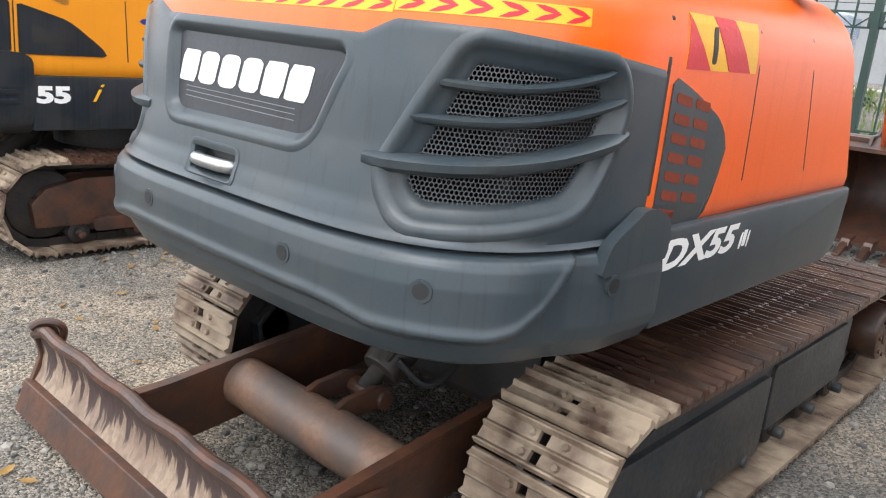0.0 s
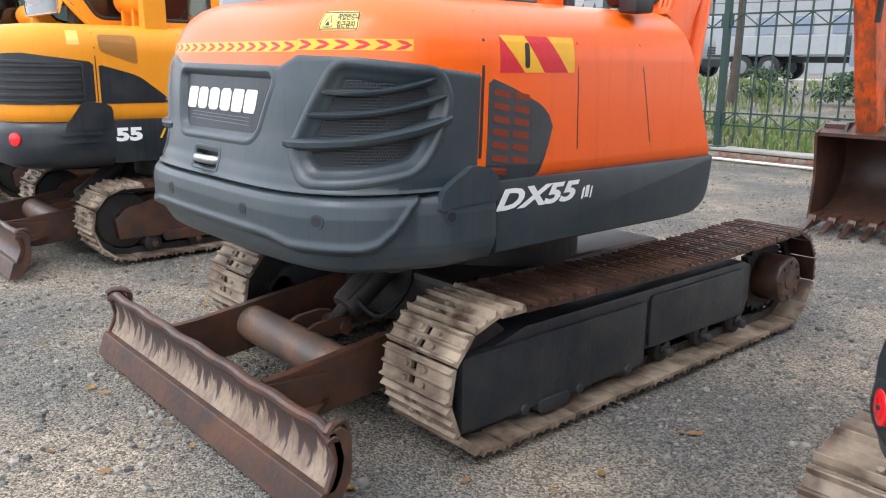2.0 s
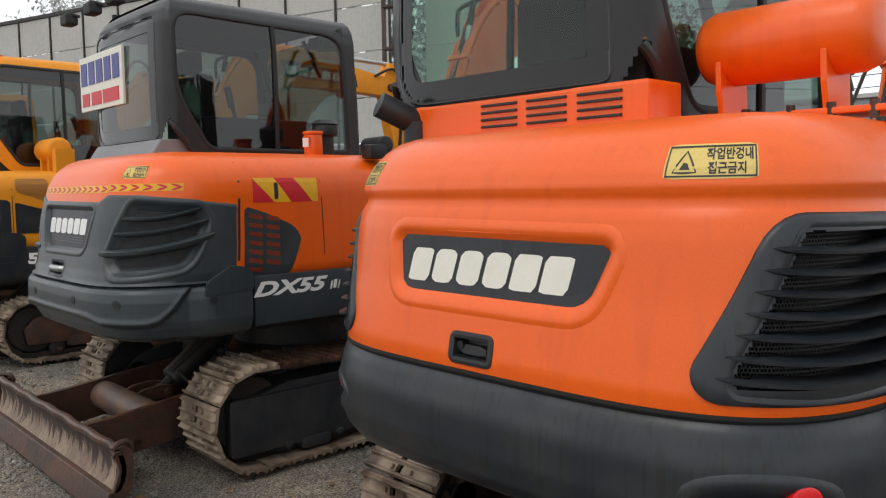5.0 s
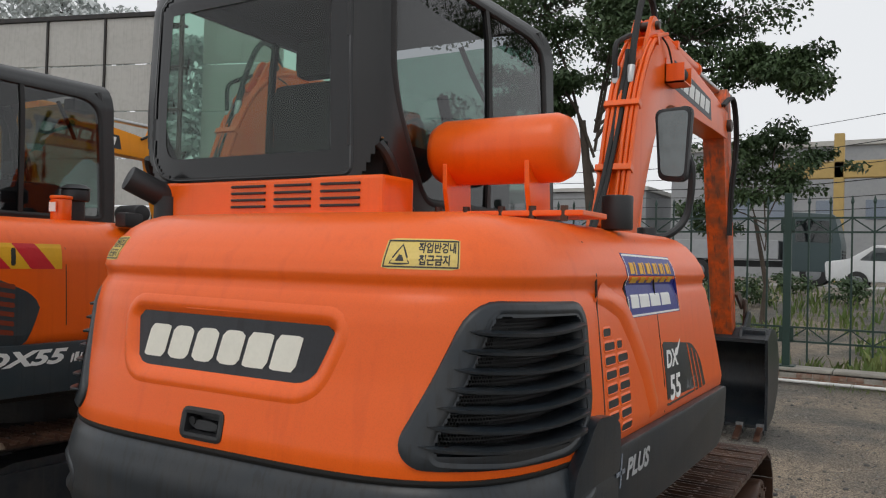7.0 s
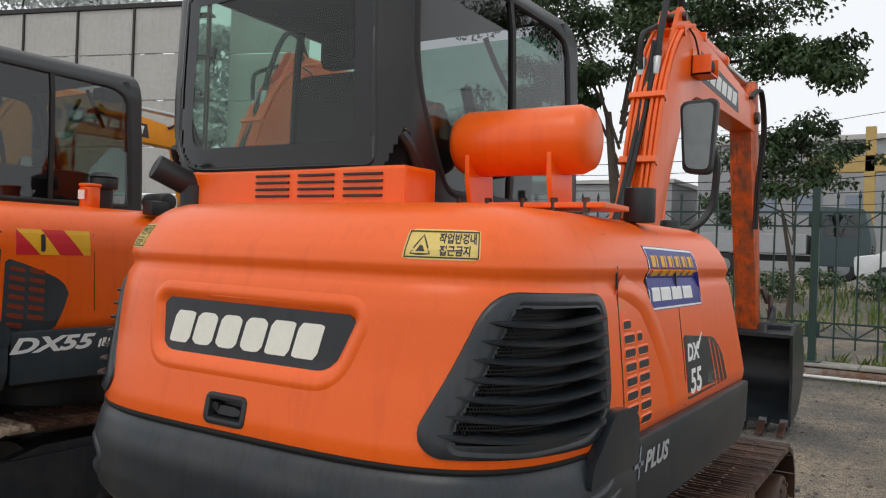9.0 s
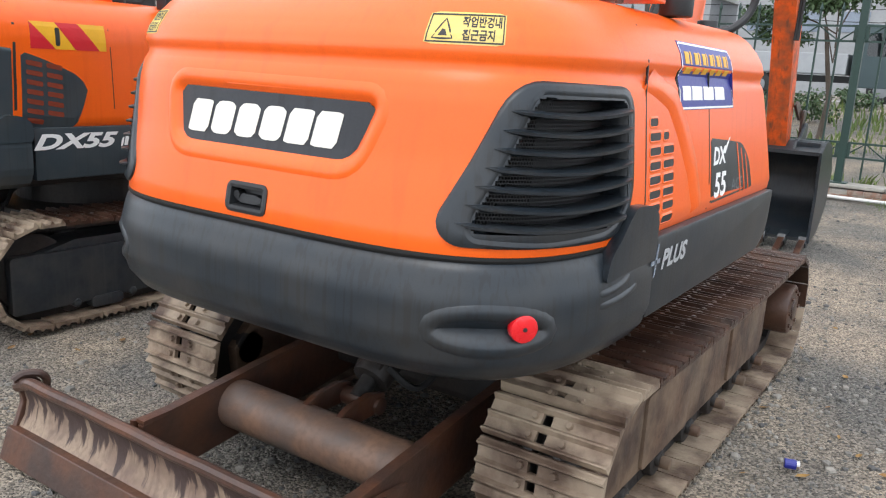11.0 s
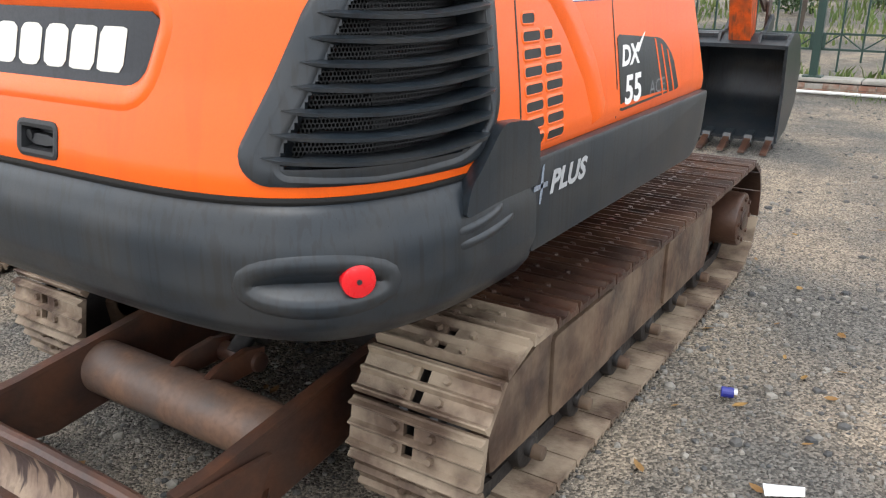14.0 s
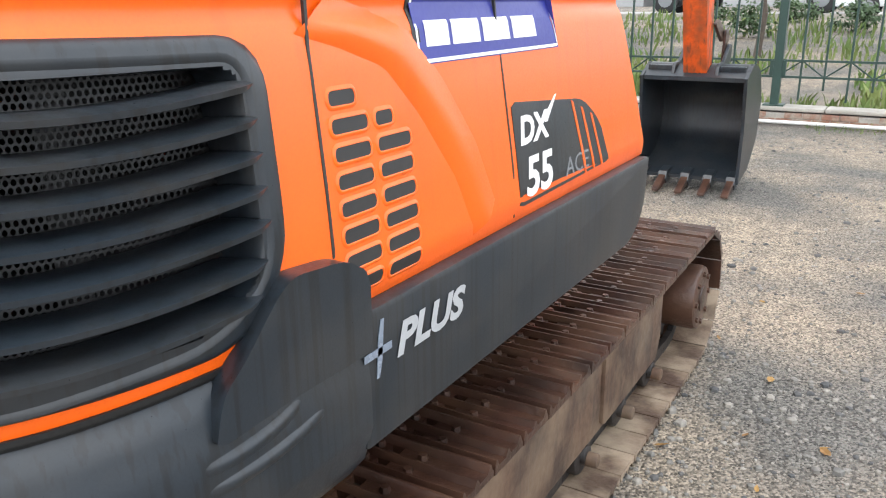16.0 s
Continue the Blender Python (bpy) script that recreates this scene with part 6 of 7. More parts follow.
        box(b, (x, 0.686, 2.09), (x + 0.10, 0.6895, 2.23))
    part("print_bar", b, BLUE, board)
    b = bmesh.new()
    for x0, x1 in ((-0.62, -0.50), (-0.46, -0.30), (-0.27, -0.02)):
        box(b, (x0, 0.686, 1.96), (x1, 0.6895, 2.04))
    part("print_bar", b, RED, board)
    for x in (-0.72, -0.3, 0.06):
        b = bmesh.new()
        box(b, (x - 0.06, 0.62, 2.49), (x + 0.06, 0.70, 2.56), 0.015)
        hose(b, [(x, 0.68, 2.5), (x + 0.03, 0.64, 2.56), (x + 0.08, 0.7, 2.54)], 0.01)
        part("roof_lamp", b, RUBBER, c, "small black work lamp")
    b = bmesh.new()
    box(b, (0.08, 1.95, 2.36), (0.2, 2.12, 2.44), 0.015)
    part("cab_lamp", b, RUBBER, c)
    b = bmesh.new()
    rod(b, (0.52, 1.40, 1.58), (0.52, 1.40, 1.72), 0.052, 22, rim=0.006)
    rod(b, (0.52, 1.40, 1.72), (0.52, 1.40, 1.738), 0.058, 22, rim=0.005)
    box(b, (0.50, 1.345, 1.66), (0.56, 1.349, 1.71))
    can = smooth(part("filter_canister", b, ORANGE, ex, "orange filter canister"))
    b = bmesh.new()
    box(b, (0.50, 1.342, 1.65), (0.555, 1.346, 1.70))
    part("label_plate", b, WHITE, can)
    b = bmesh.new()
    rod(b, (0.42, 1.55, 1.6), (0.42, 1.55, 1.72), 0.05, 20)
    rod(b, (0.42, 1.55, 1.72), (0.42, 1.55, 1.79), 0.075, 24, rim=0.012)
    rod(b, (0.42, 1.55, 1.79), (0.42, 1.55, 1.815), 0.085, 24, 0.05)
    smooth(part("air_precleaner", b, BLACK, ex, "black mushroom air pre-cleaner"))
    b = bmesh.new()
    rod(b, (0.56, 1.75, 1.66), (0.78, 1.72, 1.66), 0.05, 20, rim=0.01)
    box(b, (0.70, 1.6, 1.58), (0.79, 1.72, 1.66), 0.015)
    smooth(part("work_lamp", b, BLACK, ex, "black round work lamp"))
    boom(ex, ORANGE, 0.06, [(2.75, 1.3, 0.20), (2.95, 1.755, 0.24), (3.22, 2.34, 0.36), (3.52, 2.64, 0.42), (3.95, 2.67, 0.37), (4.7, 2.645, 0.29), (5.4, 2.61, 0.22)], (5.9, 0.86), RUST, bucket_size=1.19, teeth=5)
    return ex


# body orange darkened to carry the shade inside the vent slots
SHADED_ORANGE = mat("slot_orange_painted_shaded", (0.22, 0.03, 0.006), 0.6, grain=60, amount=0.5, bump=0.02)
grey_machine()


# --- the yellow machines ---
def yellow_machine():
    ex = thing("excavator", (-3.69, 0, 0), "yellow compact excavator with black bumper and rusty tracks", "excavator", "parked excavators")
    undercarriage(ex, 0.12, SHOE_RUST, RUST, [(1.05, 1.5, 0.12, 0.2, 0.03), (1.5, 1.95, 0.27, 0.33, 0.012)], RUST, 0.05, 0.95, RUST)
    prof = [(0.96, 0.03), (0.98, 0.012), (1.02, 0.0), (1.44, 0.0), (1.50, 0.012), (1.55, 0.04), (1.585, 0.08), (1.60, 0.14), (1.61, 0.25)]
    hull = Hull(0.83, 0.15, 1.0, 2.2, 4.2, prof, 0.3)
    W = hull.where
    q = lambda y: W(0.83, y)
    vent = rounded([(0.36, 1.085), (q(0.70), 1.085), (q(0.70), 1.36), (W(0.72, 0.3), 1.415), (0.36, 1.40)], 0.02, 3)
    vent_l = [(-s, z) for s, z in reversed(vent)]
    smooth(part("hood", shell(hull, -hull.length, hull.length, [p[0] for p in prof], cap=True, step=0.025), YELLOW, ex, "yellow painted engine hood"), 60)
    for outline in (vent, vent_l):
        sg = 1 if outline is vent else -1
        b = bmesh.new()
        wrap_panel(b, hull, outline, 0.0, 0.006)
        pn = part("rear_vent", b, CHARCOAL, ex, "charcoal vent panel with louvres")
        b = bmesh.new()
        pocket = rounded([(sg * 0.45, 1.12), (sg * q(0.62), 1.12), (sg * q(0.62), 1.34), (sg * 0.45, 1.36)], 0.02, 3)
        # flat panel in print black: the pocket's depth is painted shade
        wrap_panel(b, hull, pocket, 0.006, 0.0075)
        wrap_ring(b, hull, pocket, [(-0.004, 0.006), (0.0, 0.014), (0.014, 0.014), (0.02, 0.005)])
        part("vent_pocket", b, INK, pn)
        for i in range(5):
            z = 1.14 + i * 0.047
            b = bmesh.new()
            wrap_panel(b, hull, [(sg * 0.45, z), (sg * q(0.62), z), (sg * q(0.62), z + 0.015), (sg * 0.45, z + 0.015)], 0.006, 0.022)
            part("louvre", b, CHARCOAL, pn)
    tri = rounded([(q(0.735), 1.085), (q(1.21), 1.085), (q(1.18), 1.13), (q(0.98), 1.27), (q(0.735), 1.345)], [0.01, 0.03, 0.03, 0.06, 0.01], 4)
    b = bmesh.new()
    wrap_panel(b, hull, tri, 0.0, 0.006)
    t = part("side_vent", b, CHARCOAL, ex, "charcoal triangular side vent")
    b = bmesh.new()
    # pocket shade put on as a flat black panel
    wrap_panel(b, hull, rounded([(q(0.80), 1.14), (q(0.98), 1.14), (q(0.81), 1.25)], 0.015, 3), 0.006, 0.0075)
    part("vent_pocket", b, INK, t)
    b = bmesh.new()
    wrap_panel(b, hull, rounded([(q(0.75), 1.43), (q(1.0), 1.34), (q(1.0), 1.54), (q(0.75), 1.54)], 0.015, 3), 0.0, 0.002, uv=True)
    part("mesh_panel", b, INSIDE_YELLOW, ex, "perforated brown mesh panel")
    for y in (0.72, 1.33):
        seam(ex, hull, q(y), 0.97, 1.55, 0.007)
    b = bmesh.new()
    wrap_panel(b, hull, [(q(0.55), 1.47), (q(0.63), 1.47), (q(0.63), 1.56), (q(0.55), 1.56)], 0.0, 0.0015)
    part("caution_sticker", b, STICKER, ex, "yellow caution sticker")
    b = bmesh.new()
    wrap_panel(b, hull, [(0.28, 1.46), (0.46, 1.46), (0.46, 1.54), (0.28, 1.54)], 0.0, 0.0015)
    rs = part("rear_sticker", b, WHITE, ex, "white and red rear sticker")
    b = bmesh.new()
    wrap_panel(b, hull, [(0.285, 1.50), (0.455, 1.50), (0.455, 1.535), (0.285, 1.535)], 0.0015, 0.0023)
    part("red_band", b, RED, rs)
    b = bmesh.new()
    wrap_panel(b, hull, rounded([(q(1.42), 1.28), (q(1.62), 1.28), (q(1.62), 1.31), (q(1.42), 1.31)], 0.014, 3), 0.0, 0.0015)
    part("blue_sticker", b, BLUE, ex, "small blue sticker")
    low = Hull(0.85, 0.135, 1.0, 2.2, 4.2, [(0.64, 0.2), (0.655, 0.10), (0.68, 0.05), (0.72, 0.015), (0.80, 0.0), (0.92, 0.004), (0.955, 0.015), (0.975, 0.05)])
    bs = low.where(0.85, 0.80)
    bump = smooth(part("bumper", shell(low, -bs, bs, [p[0] for p in low.profile]), CHARCOAL, ex, "charcoal counterweight bumper"), 60)
    for sgn in (1, -1):
        horn(ex, low, CHARCOAL, low.where(0.85, 0.5), bs, 0.96, 1.10, sgn)
        b = bmesh.new()
        for z in (0.83, 0.88):
            a = low.where(0.85, 0.42)
            wrap_panel(b, low, rounded([(sgn * a, z), (sgn * (a + 0.3), z), (sgn * (a + 0.3), z + 0.022), (sgn * a, z + 0.022)], 0.008, 3), -0.01, 0.012)
        smooth(part("bumper_rib", b, CHARCOAL, bump), 40)
        b = bmesh.new()
        s = sgn * low.where(0.66, 0.23)
        rod(b, low.at(s, 0.86, -0.01), low.at(s, 0.86, 0.012), 0.045, 24, rim=0.005)
        smooth(part("reflector", b, REDLENS, bump, "round red reflector"))
    skirt(ex, CHARCOAL, 0.845, 0.795, 2.2, 0.68, 0.975)
    upper_deck(ex)
    flat = Hull(0.846, -5, -4, 3, 4, [(0, 0), (3, 0)])
    zero = flat.where(0.846, 0)
    part("print", letters_on(flat, "55", zero + 0.81, 0.835, 0.118, 0.001, width=1.55, bold=0.006), WHITE, ex, "white block lettering")
    part("print", letters_on(flat, "i", zero + 1.10, 0.84, 0.15, 0.001, shear=0.4, width=1.3), TAPE, ex, "yellow italic letter")
    cab(ex, YELLOW, -0.93, 0.14, 0.72, 2.0, 1.65, 2.66, 1.7, GLASS_DARK)
    b = bmesh.new()
    rod(b, (0.20, 1.18, 1.80), (0.62, 1.18, 1.80), 0.105, 32, rim=0.03)
    tk = smooth(part("air_tank", b, YELLOW, ex, "yellow cylindrical air tank"), 50)
    for x0, x1, z1 in ((0.3, 0.34, 1.74), (0.5, 0.54, 1.74), (0.64, 0.74, 1.8)):
        b = bmesh.new()
        box(b, (x0, 1.1, 1.58), (x1, 1.26, z1), 0.005)
        part("tank_bracket", b, YELLOW, tk)
    boom(ex, YELLOW, 0.2, [(2.65, 1.35, 0.20), (2.85, 1.8, 0.24), (3.1, 2.4, 0.36), (3.4, 2.72, 0.42), (3.85, 2.76, 0.37), (4.6, 2.72, 0.29), (5.2, 2.66, 0.22)], (5.7, 0.86), RUST, bucket_size=1.19, teeth=5)
    return ex


INSIDE_YELLOW = perforated("perforated_brown_sheet", (0.16, 0.09, 0.03), 0.012, 0.0042)
yel = yellow_machine()
copy_thing(yel, pose(-6.68, 0.05, 0))


# ---- fence on its low wall ----
def fence():
    y, z0, step = 9.87, 0.2, 2.21
    b = bmesh.new()
    for i in range(60):
        x = -40 + i * 1.2
        box(b, (x, y - 0.17, -0.1), (x + 1.198, y + 0.17, z0 - 0.06 + 0.01 * noise.noise((i * 1.3, 0, 0))), 0.02)
    wall = tagged(part("low_wall", b, CONCRETE, None), "low weathered concrete and brick footing under the fence", "wall", kind="structure")
    b = bmesh.new()
    for i in range(90):
        x = -38 + i * 0.8 + 0.1 * noise.noise((i, 5, 0))
        box(b, (x, y - 0.185, 0.155 + 0.006 * noise.noise((i, 0, 0))), (x + 0.79, y + 0.19, z0 - 0.004), 0.012)
    part("coping", b, CONCRETE, wall)
    b = bmesh.new()
    for i in range(150):
        x = -14 + i * 0.19
        for k in range(2):
            if noise.noise((i * 0.4, k, 3)) > -0.25:
                box(b, (x + k * 0.09, y - 0.186, 0.015 + k * 0.065), (x + k * 0.09 + 0.18, y - 0.12, 0.075 + k * 0.065), 0.006)
    part("exposed_brick", b, BRICK, wall)
    f = thing("fence", (0, y, 0), "dark green steel picket fence with spear tops", "fence", kind="structure")
    k0 = -9
    for i in range(k0, 6):
        x = 3.04 + i * step
        b = bmesh.new()
        box(b, (x - 0.045, -0.045, z0 - 0.01), (x + 0.045, 0.045, 2.42), 0.006)
        box(b, (x - 0.11, -0.1, z0 - 0.005), (x + 0.11, 0.1, z0 + 0.012), 0.003)
        for z in (0.58, 1.98):
            box(b, (x - 0.085, -0.03, z - 0.05), (x + 0.085, 0.02, z + 0.12), 0.004)
        part("post", b, GREEN, f)
        b = bmesh.new()
        for z in (0.52, 0.70, 1.92, 2.10):
            box(b, (x + 0.045, -0.016, z - 0.012), (x + step - 0.045, 0.016, z + 0.012))
        n = 9
        w = step / n
        for k in range(n):
            a = x + k * w
            up = k % 2 == 0
            for z in (0.52, 1.92):
                lo, hi = ((a, z), (a + w, z + 0.18)) if up else ((a, z + 0.18), (a + w, z))
                d = Vector((hi[0] - lo[0], 0, hi[1] - lo[1]))
                rod(b, (lo[0], 0, lo[1]), (hi[0], 0, hi[1]), 0.009, 6)
        part("rail", b, GREEN, f)
        if -7 < i < 4:
            for k in range(1, n):
                a = x + k * w
                b = bmesh.new()
                low = 0.30 if k % 2 else 0.42
                box(b, (a - 0.011, -0.011, low - 0.04), (a + 0.011, 0.011, 2.27))
                rod(b, (a, 0, 2.27), (a, 0, 2.30), 0.012, 6, 0.024)
                rod(b, (a, 0, 2.30), (a, 0, 2.38), 0.024, 6, 0.002)
                part("picket", b, GREEN, f)
    b = bmesh.new()
    pts = [(-12 + i * 1.1, y - 0.30 + 0.03 * noise.noise((i, 1, 0)), 0.05 + 0.01 * noise.noise((i, 2, 0))) for i in range(22)]
    hose(b, pts, 0.02, 8, 3)
    pipe = smooth(part("water_pipe", b, PVC, None))
    tagged(pipe, "thin white plastic pipe lying along the wall foot", "pipe")


fence()


# ---- beyond the fence ----
def road():
    b = bmesh.new()
    box(b, (-200, 24.5, 0.7), (200, 36, 0.81))
    tagged(part("road", b, ROAD, None), "pale asphalt road beyond the fence", "road", kind="structure")
    b = bmesh.new()
    box(b, (-200, 24.1, 0.6), (200, 24.48, 0.95), 0.03)
    tagged(part("kerb", b, CONCRETE, None), "pale concrete kerb along the road", "kerb", kind="structure")


road()


def weeds():
    rng = random.Random(4)
    vs, fs = [], []
    for i in range(15000):
        x = rng.uniform(-14, 9)
        y = rng.choice((rng.uniform(10.05, 14.5), rng.uniform(10.05, 24)))
        if noise.noise((x * 0.5, y * 0.5, 2)) < -0.12:
            continue
        z = float(np.interp(y, [12, 22], [0, 0.8]))
        h = rng.uniform(0.06, 0.30) * (1.0 + 0.7 * max(0, noise.noise((x * 0.8, y * 0.8, 7))))
        a, w = rng.uniform(0, 6.28), rng.uniform(0.010, 0.028)
        lx, ly = rng.uniform(-0.5, 0.5) * h, rng.uniform(-0.5, 0.5) * h
        k = len(vs)
        dx, dy = math.cos(a) * w, math.sin(a) * w
        vs += [(x - dx, y - dy, z - 0.02), (x + dx, y + dy, z - 0.02), (x + lx * 0.5 + dx, y + ly * 0.5 + dy, z + h * 0.7), (x + lx, y + ly, z + h), (x + lx * 0.5 - dx, y + ly * 0.5 - dy, z + h * 0.7)]
        fs += [(k, k + 1, k + 2, k + 4), (k + 4, k + 2, k + 3)]
    for i in range(700):
        x, y = rng.uniform(-8, 6), 9.87 - 0.2 - abs(rng.gauss(0, 0.16))
        if noise.noise((x * 0.9, 0, 2)) < 0.1:
            continue
        h, a, w = rng.uniform(0.03, 0.12), rng.uniform(0, 6.28), 0.006
        k = len(vs)
        vs += [(x - w, y, -0.01), (x + w, y, -0.01), (x + math.cos(a) * h * 0.5, y + math.sin(a) * h * 0.5, h)]
        fs += [(k, k + 1, k + 2)]
    me = bpy.data.meshes.new("weeds")
    me.from_pydata(vs, [], fs)
    me.materials.append(GRASS)
    tagged(new("weeds", me), "patchy green weeds and grass behind the fence", "weeds", kind="stuff")


weeds()


def leaf_cloud(rng, centres, count, size, drooping=0.3):
    """Many small leaves gathered in sprays about the given clump centres."""
    vs, fs = [], []
    for _ in range(count):
        c, r = rng.choice(centres)
        d = Vector((rng.gauss(0, 1), rng.gauss(0, 1), rng.gauss(0, 0.65)))
        d = d.normalized()
        p = Vector(c) + Vector((d.x, d.y, d.z * 0.6)) * r * rng.uniform(0.05, 1.0) ** 0.5
        out = (p - Vector(c)).normalized()
        n = (out * 0.6 + Vector((rng.uniform(-1, 1), rng.uniform(-1, 1), rng.uniform(0.2, 1)))).normalized()
        u = n.orthogonal().normalized()
        u = (Matrix.Rotation(rng.uniform(0, 6.28), 3, n) @ u)
        w = n.cross(u)
        L, W = size * rng.uniform(0.7, 1.4), size * rng.uniform(0.22, 0.4)
        k = len(vs)
        vs += [p - u * L * 0.5, p + w * W, p + u * L * 0.5 - Vector((0, 0, L * drooping)), p - w * W]
        fs.append((k, k + 1, k + 2, k + 3))
    return vs, fs


def tree(name, base, trunk_r, height, crown, count, size, seed, leaf=None, label=""):
    """Tapered trunk, limbs reaching to each clump, and a crown of single leaves."""
    rng = random.Random(seed)
    t = thing(name, base, label, "tree", "trees beyond the fence")
    b = bmesh.new()
    top = Vector((rng.uniform(-0.3, 0.3), 0, height))
    pts = [Vector((0, 0, -0.1)), Vector((0.08, 0.02, height * 0.4)), top]
    for i in range(2):
        rod(b, pts[i], pts[i + 1], trunk_r * (1 - 0.3 * i), 10, trunk_r * (0.7 - 0.3 * i))
    smooth(part("trunk", b, BARK, t))
    clumps = []
    limbs = bmesh.new()
    for c, r in crown:
        c = Vector(c)
        start = Vector((0.05, 0, height * rng.uniform(0.6, 1.0)))
        mid = start.lerp(c, 0.5) + Vector((0, 0, 0.12 * (c - start).length))
        hose(limbs, [start, mid, c], trunk_r * 0.2, 6, 4)
        for _ in range(18):
            d = Vector((rng.gauss(0, 1), rng.gauss(0, 1), rng.gauss(0, 0.5)))
            e = c + d * r * 0.62
            hose(limbs, [c, c.lerp(e, 0.6) + Vector((0, 0, 0.1)), e], trunk_r * 0.07, 4, 3)
            clumps.append((tuple(e), r * rng.uniform(0.25, 0.7)))
    part("branch", limbs, BARK, t)
    vs, fs = leaf_cloud(rng, clumps, count, size)
    me = bpy.data.meshes.new("crown")
    me.from_pydata([tuple(v) for v in vs], [], fs)
    me.materials.append(leaf or LEAF)
    o = new("crown", me)
    o.parent = t
    o["kind"] = "stuff"
    o["label"] = "crown of small feathery leaves with gaps"


tree("tree", (-1.2, 14.0, 0.15), 0.17, 4.2, [((0.4, 0.3, 6.2), 1.5), ((1.9, 0.0, 5.6), 1.3), ((-1.3, 0.4, 6.6), 1.4), ((2.6, -0.4, 7.2), 1.5), ((0.9, 0.2, 7.8), 1.6), ((-0.6, -0.3, 4.9), 0.9), ((3.3, 0.2, 5.0), 0.8), ((-2.9, 0.2, 7.4), 1.3), ((3.9, 0.1, 8.1), 1.3)], 52000, 0.10, 1, label="tall tree with feathery green leaves behind the fence")
tree("tree", (7.4, 12.8, 0.1), 0.2, 5.0, [((-2.4, 0.0, 6.9), 1.1), ((-3.4, 0.2, 7.6), 1.2), ((-1.2, 0.3, 7.9), 1.5), ((-4.8, 0.2, 7.9), 1.1), ((0.5, 0.0, 7.2), 1.6), ((-3.0, -0.2, 9.2), 1.5)], 30000, 0.10, 2, label="tree with dark overhanging branches beyond the fence")
tree("young_tree", (1.9, 15.0, 0.25), 0.07, 2.2, [((0.0, 0.0, 2.7), 0.7), ((0.6, 0.1, 3.1), 0.6), ((-0.6, 0.0, 3.2), 0.7), ((0.2, 0, 3.6), 0.5), ((-1.0, 0, 2.3), 0.5)], 9000, 0.09, 3, label="small young tree with dense green leaves")
tree("tree", (-7.5, 17.0, 0.4), 0.12, 3.0, [((0, 0, 4.0), 1.0), ((1, 0, 4.6), 0.9), ((-1, 0, 4.4), 1.0)], 3500, 0.11, 5, label="sparse thin tree, nearly bare, beyond the fence")
# far trees wear the leaf colour with haze painted in
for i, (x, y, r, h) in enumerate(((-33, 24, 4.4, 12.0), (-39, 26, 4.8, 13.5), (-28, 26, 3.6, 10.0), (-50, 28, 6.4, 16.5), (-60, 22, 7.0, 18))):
    tree("far_tree", (x, y, 0.8), 0.3, h * 0.6, [((0, 0, h * 0.85), r * 0.6), ((r * 0.6, 0, h * 0.7), r * 0.5), ((-r * 0.6, 0, h * 0.72), r * 0.5), ((0.3 * r, 0, h * 1.05), r * 0.4), ((-0.3 * r, 0, h * 0.5), r * 0.6)], 6000, 0.38, 20 + i, FARTREE, "distant tree, haze painted into its pale leaves")


def bush(x, y, z, r, seed):
    rng = random.Random(seed)
    cs = [((x + rng.uniform(-r, r) * 0.7, y + rng.uniform(-r, r) * 0.4, z + rng.uniform(0.2, 0.9) * r), r * 0.45) for _ in range(9)]
    vs, fs = leaf_cloud(rng, cs, 900, 0.09, 0.1)
    me = bpy.data.meshes.new("bush")
    me.from_pydata([tuple(v) for v in vs], [], fs)
    me.materials.append(LEAF)
    tagged(new("bush", me), "low leafy green bush growing in the weeds", "bush", "bushes beyond the fence")


for i, (x, y, z, r) in enumerate(((-3.6, 16.5, 0.3, 0.7), (-5.4, 18, 0.5, 0.8), (0.8, 19, 0.55, 0.8), (3.2, 20, 0.6, 0.7), (-7.5, 19, 0.5, 0.9), (1.6, 22, 0.8, 0.6))):
    bush(x, y, z, r, 40 + i)


def hoarding():
    """A tall clad wall with ribs and a steel ladder frame."""
    w = thing("hoarding_wall", (-13.6, 13.6, 0.1), "tall wall of pale cladding panels with brown steel ladder", "wall", kind="structure", turn=18.0)
    for i in range(11):
        for k in range(6):
            b = bmesh.new()
            box(b, (-(i + 1) * 1.9 + 0.02, 0.0, k * 1.33 + 0.02), (-i * 1.9 - 0.02, 0.06, (k + 1) * 1.33 - 0.02), 0.008)
            part("panel", b, PANEL, w)
    b = bmesh.new()
    for i in range(12):
        box(b, (-i * 1.9 - 0.03, -0.05, 0), (-i * 1.9 + 0.03, 0.0, 8.05))
    box(b, (-21, -0.06, 7.98), (0.05, 0.1, 8.1))
    part("rib_frame", b, DARKMETAL, w)
    for x in (0.1, 0.8):
        b = bmesh.new()
        box(b, (x, -0.6, 0), (x + 0.09, -0.5, 8.2))
        part("ladder_post", b, SHOE_RUST, w)
    for k in range(7):
        b = bmesh.new()
        box(b, (0.1, -0.62, 0.6 + k * 1.15), (0.88, -0.3, 0.66 + k * 1.15))
        part("ladder_rung", b, SHOE_RUST, w)
    for k in range(6):
        b = bmesh.new()
        box(b, (1.0, 0.3, k * 1.33 + 0.02), (3.4, 0.36, (k + 1) * 1.33 - 0.02), 0.008)
        part("panel", b, PANEL, w)


hoarding()


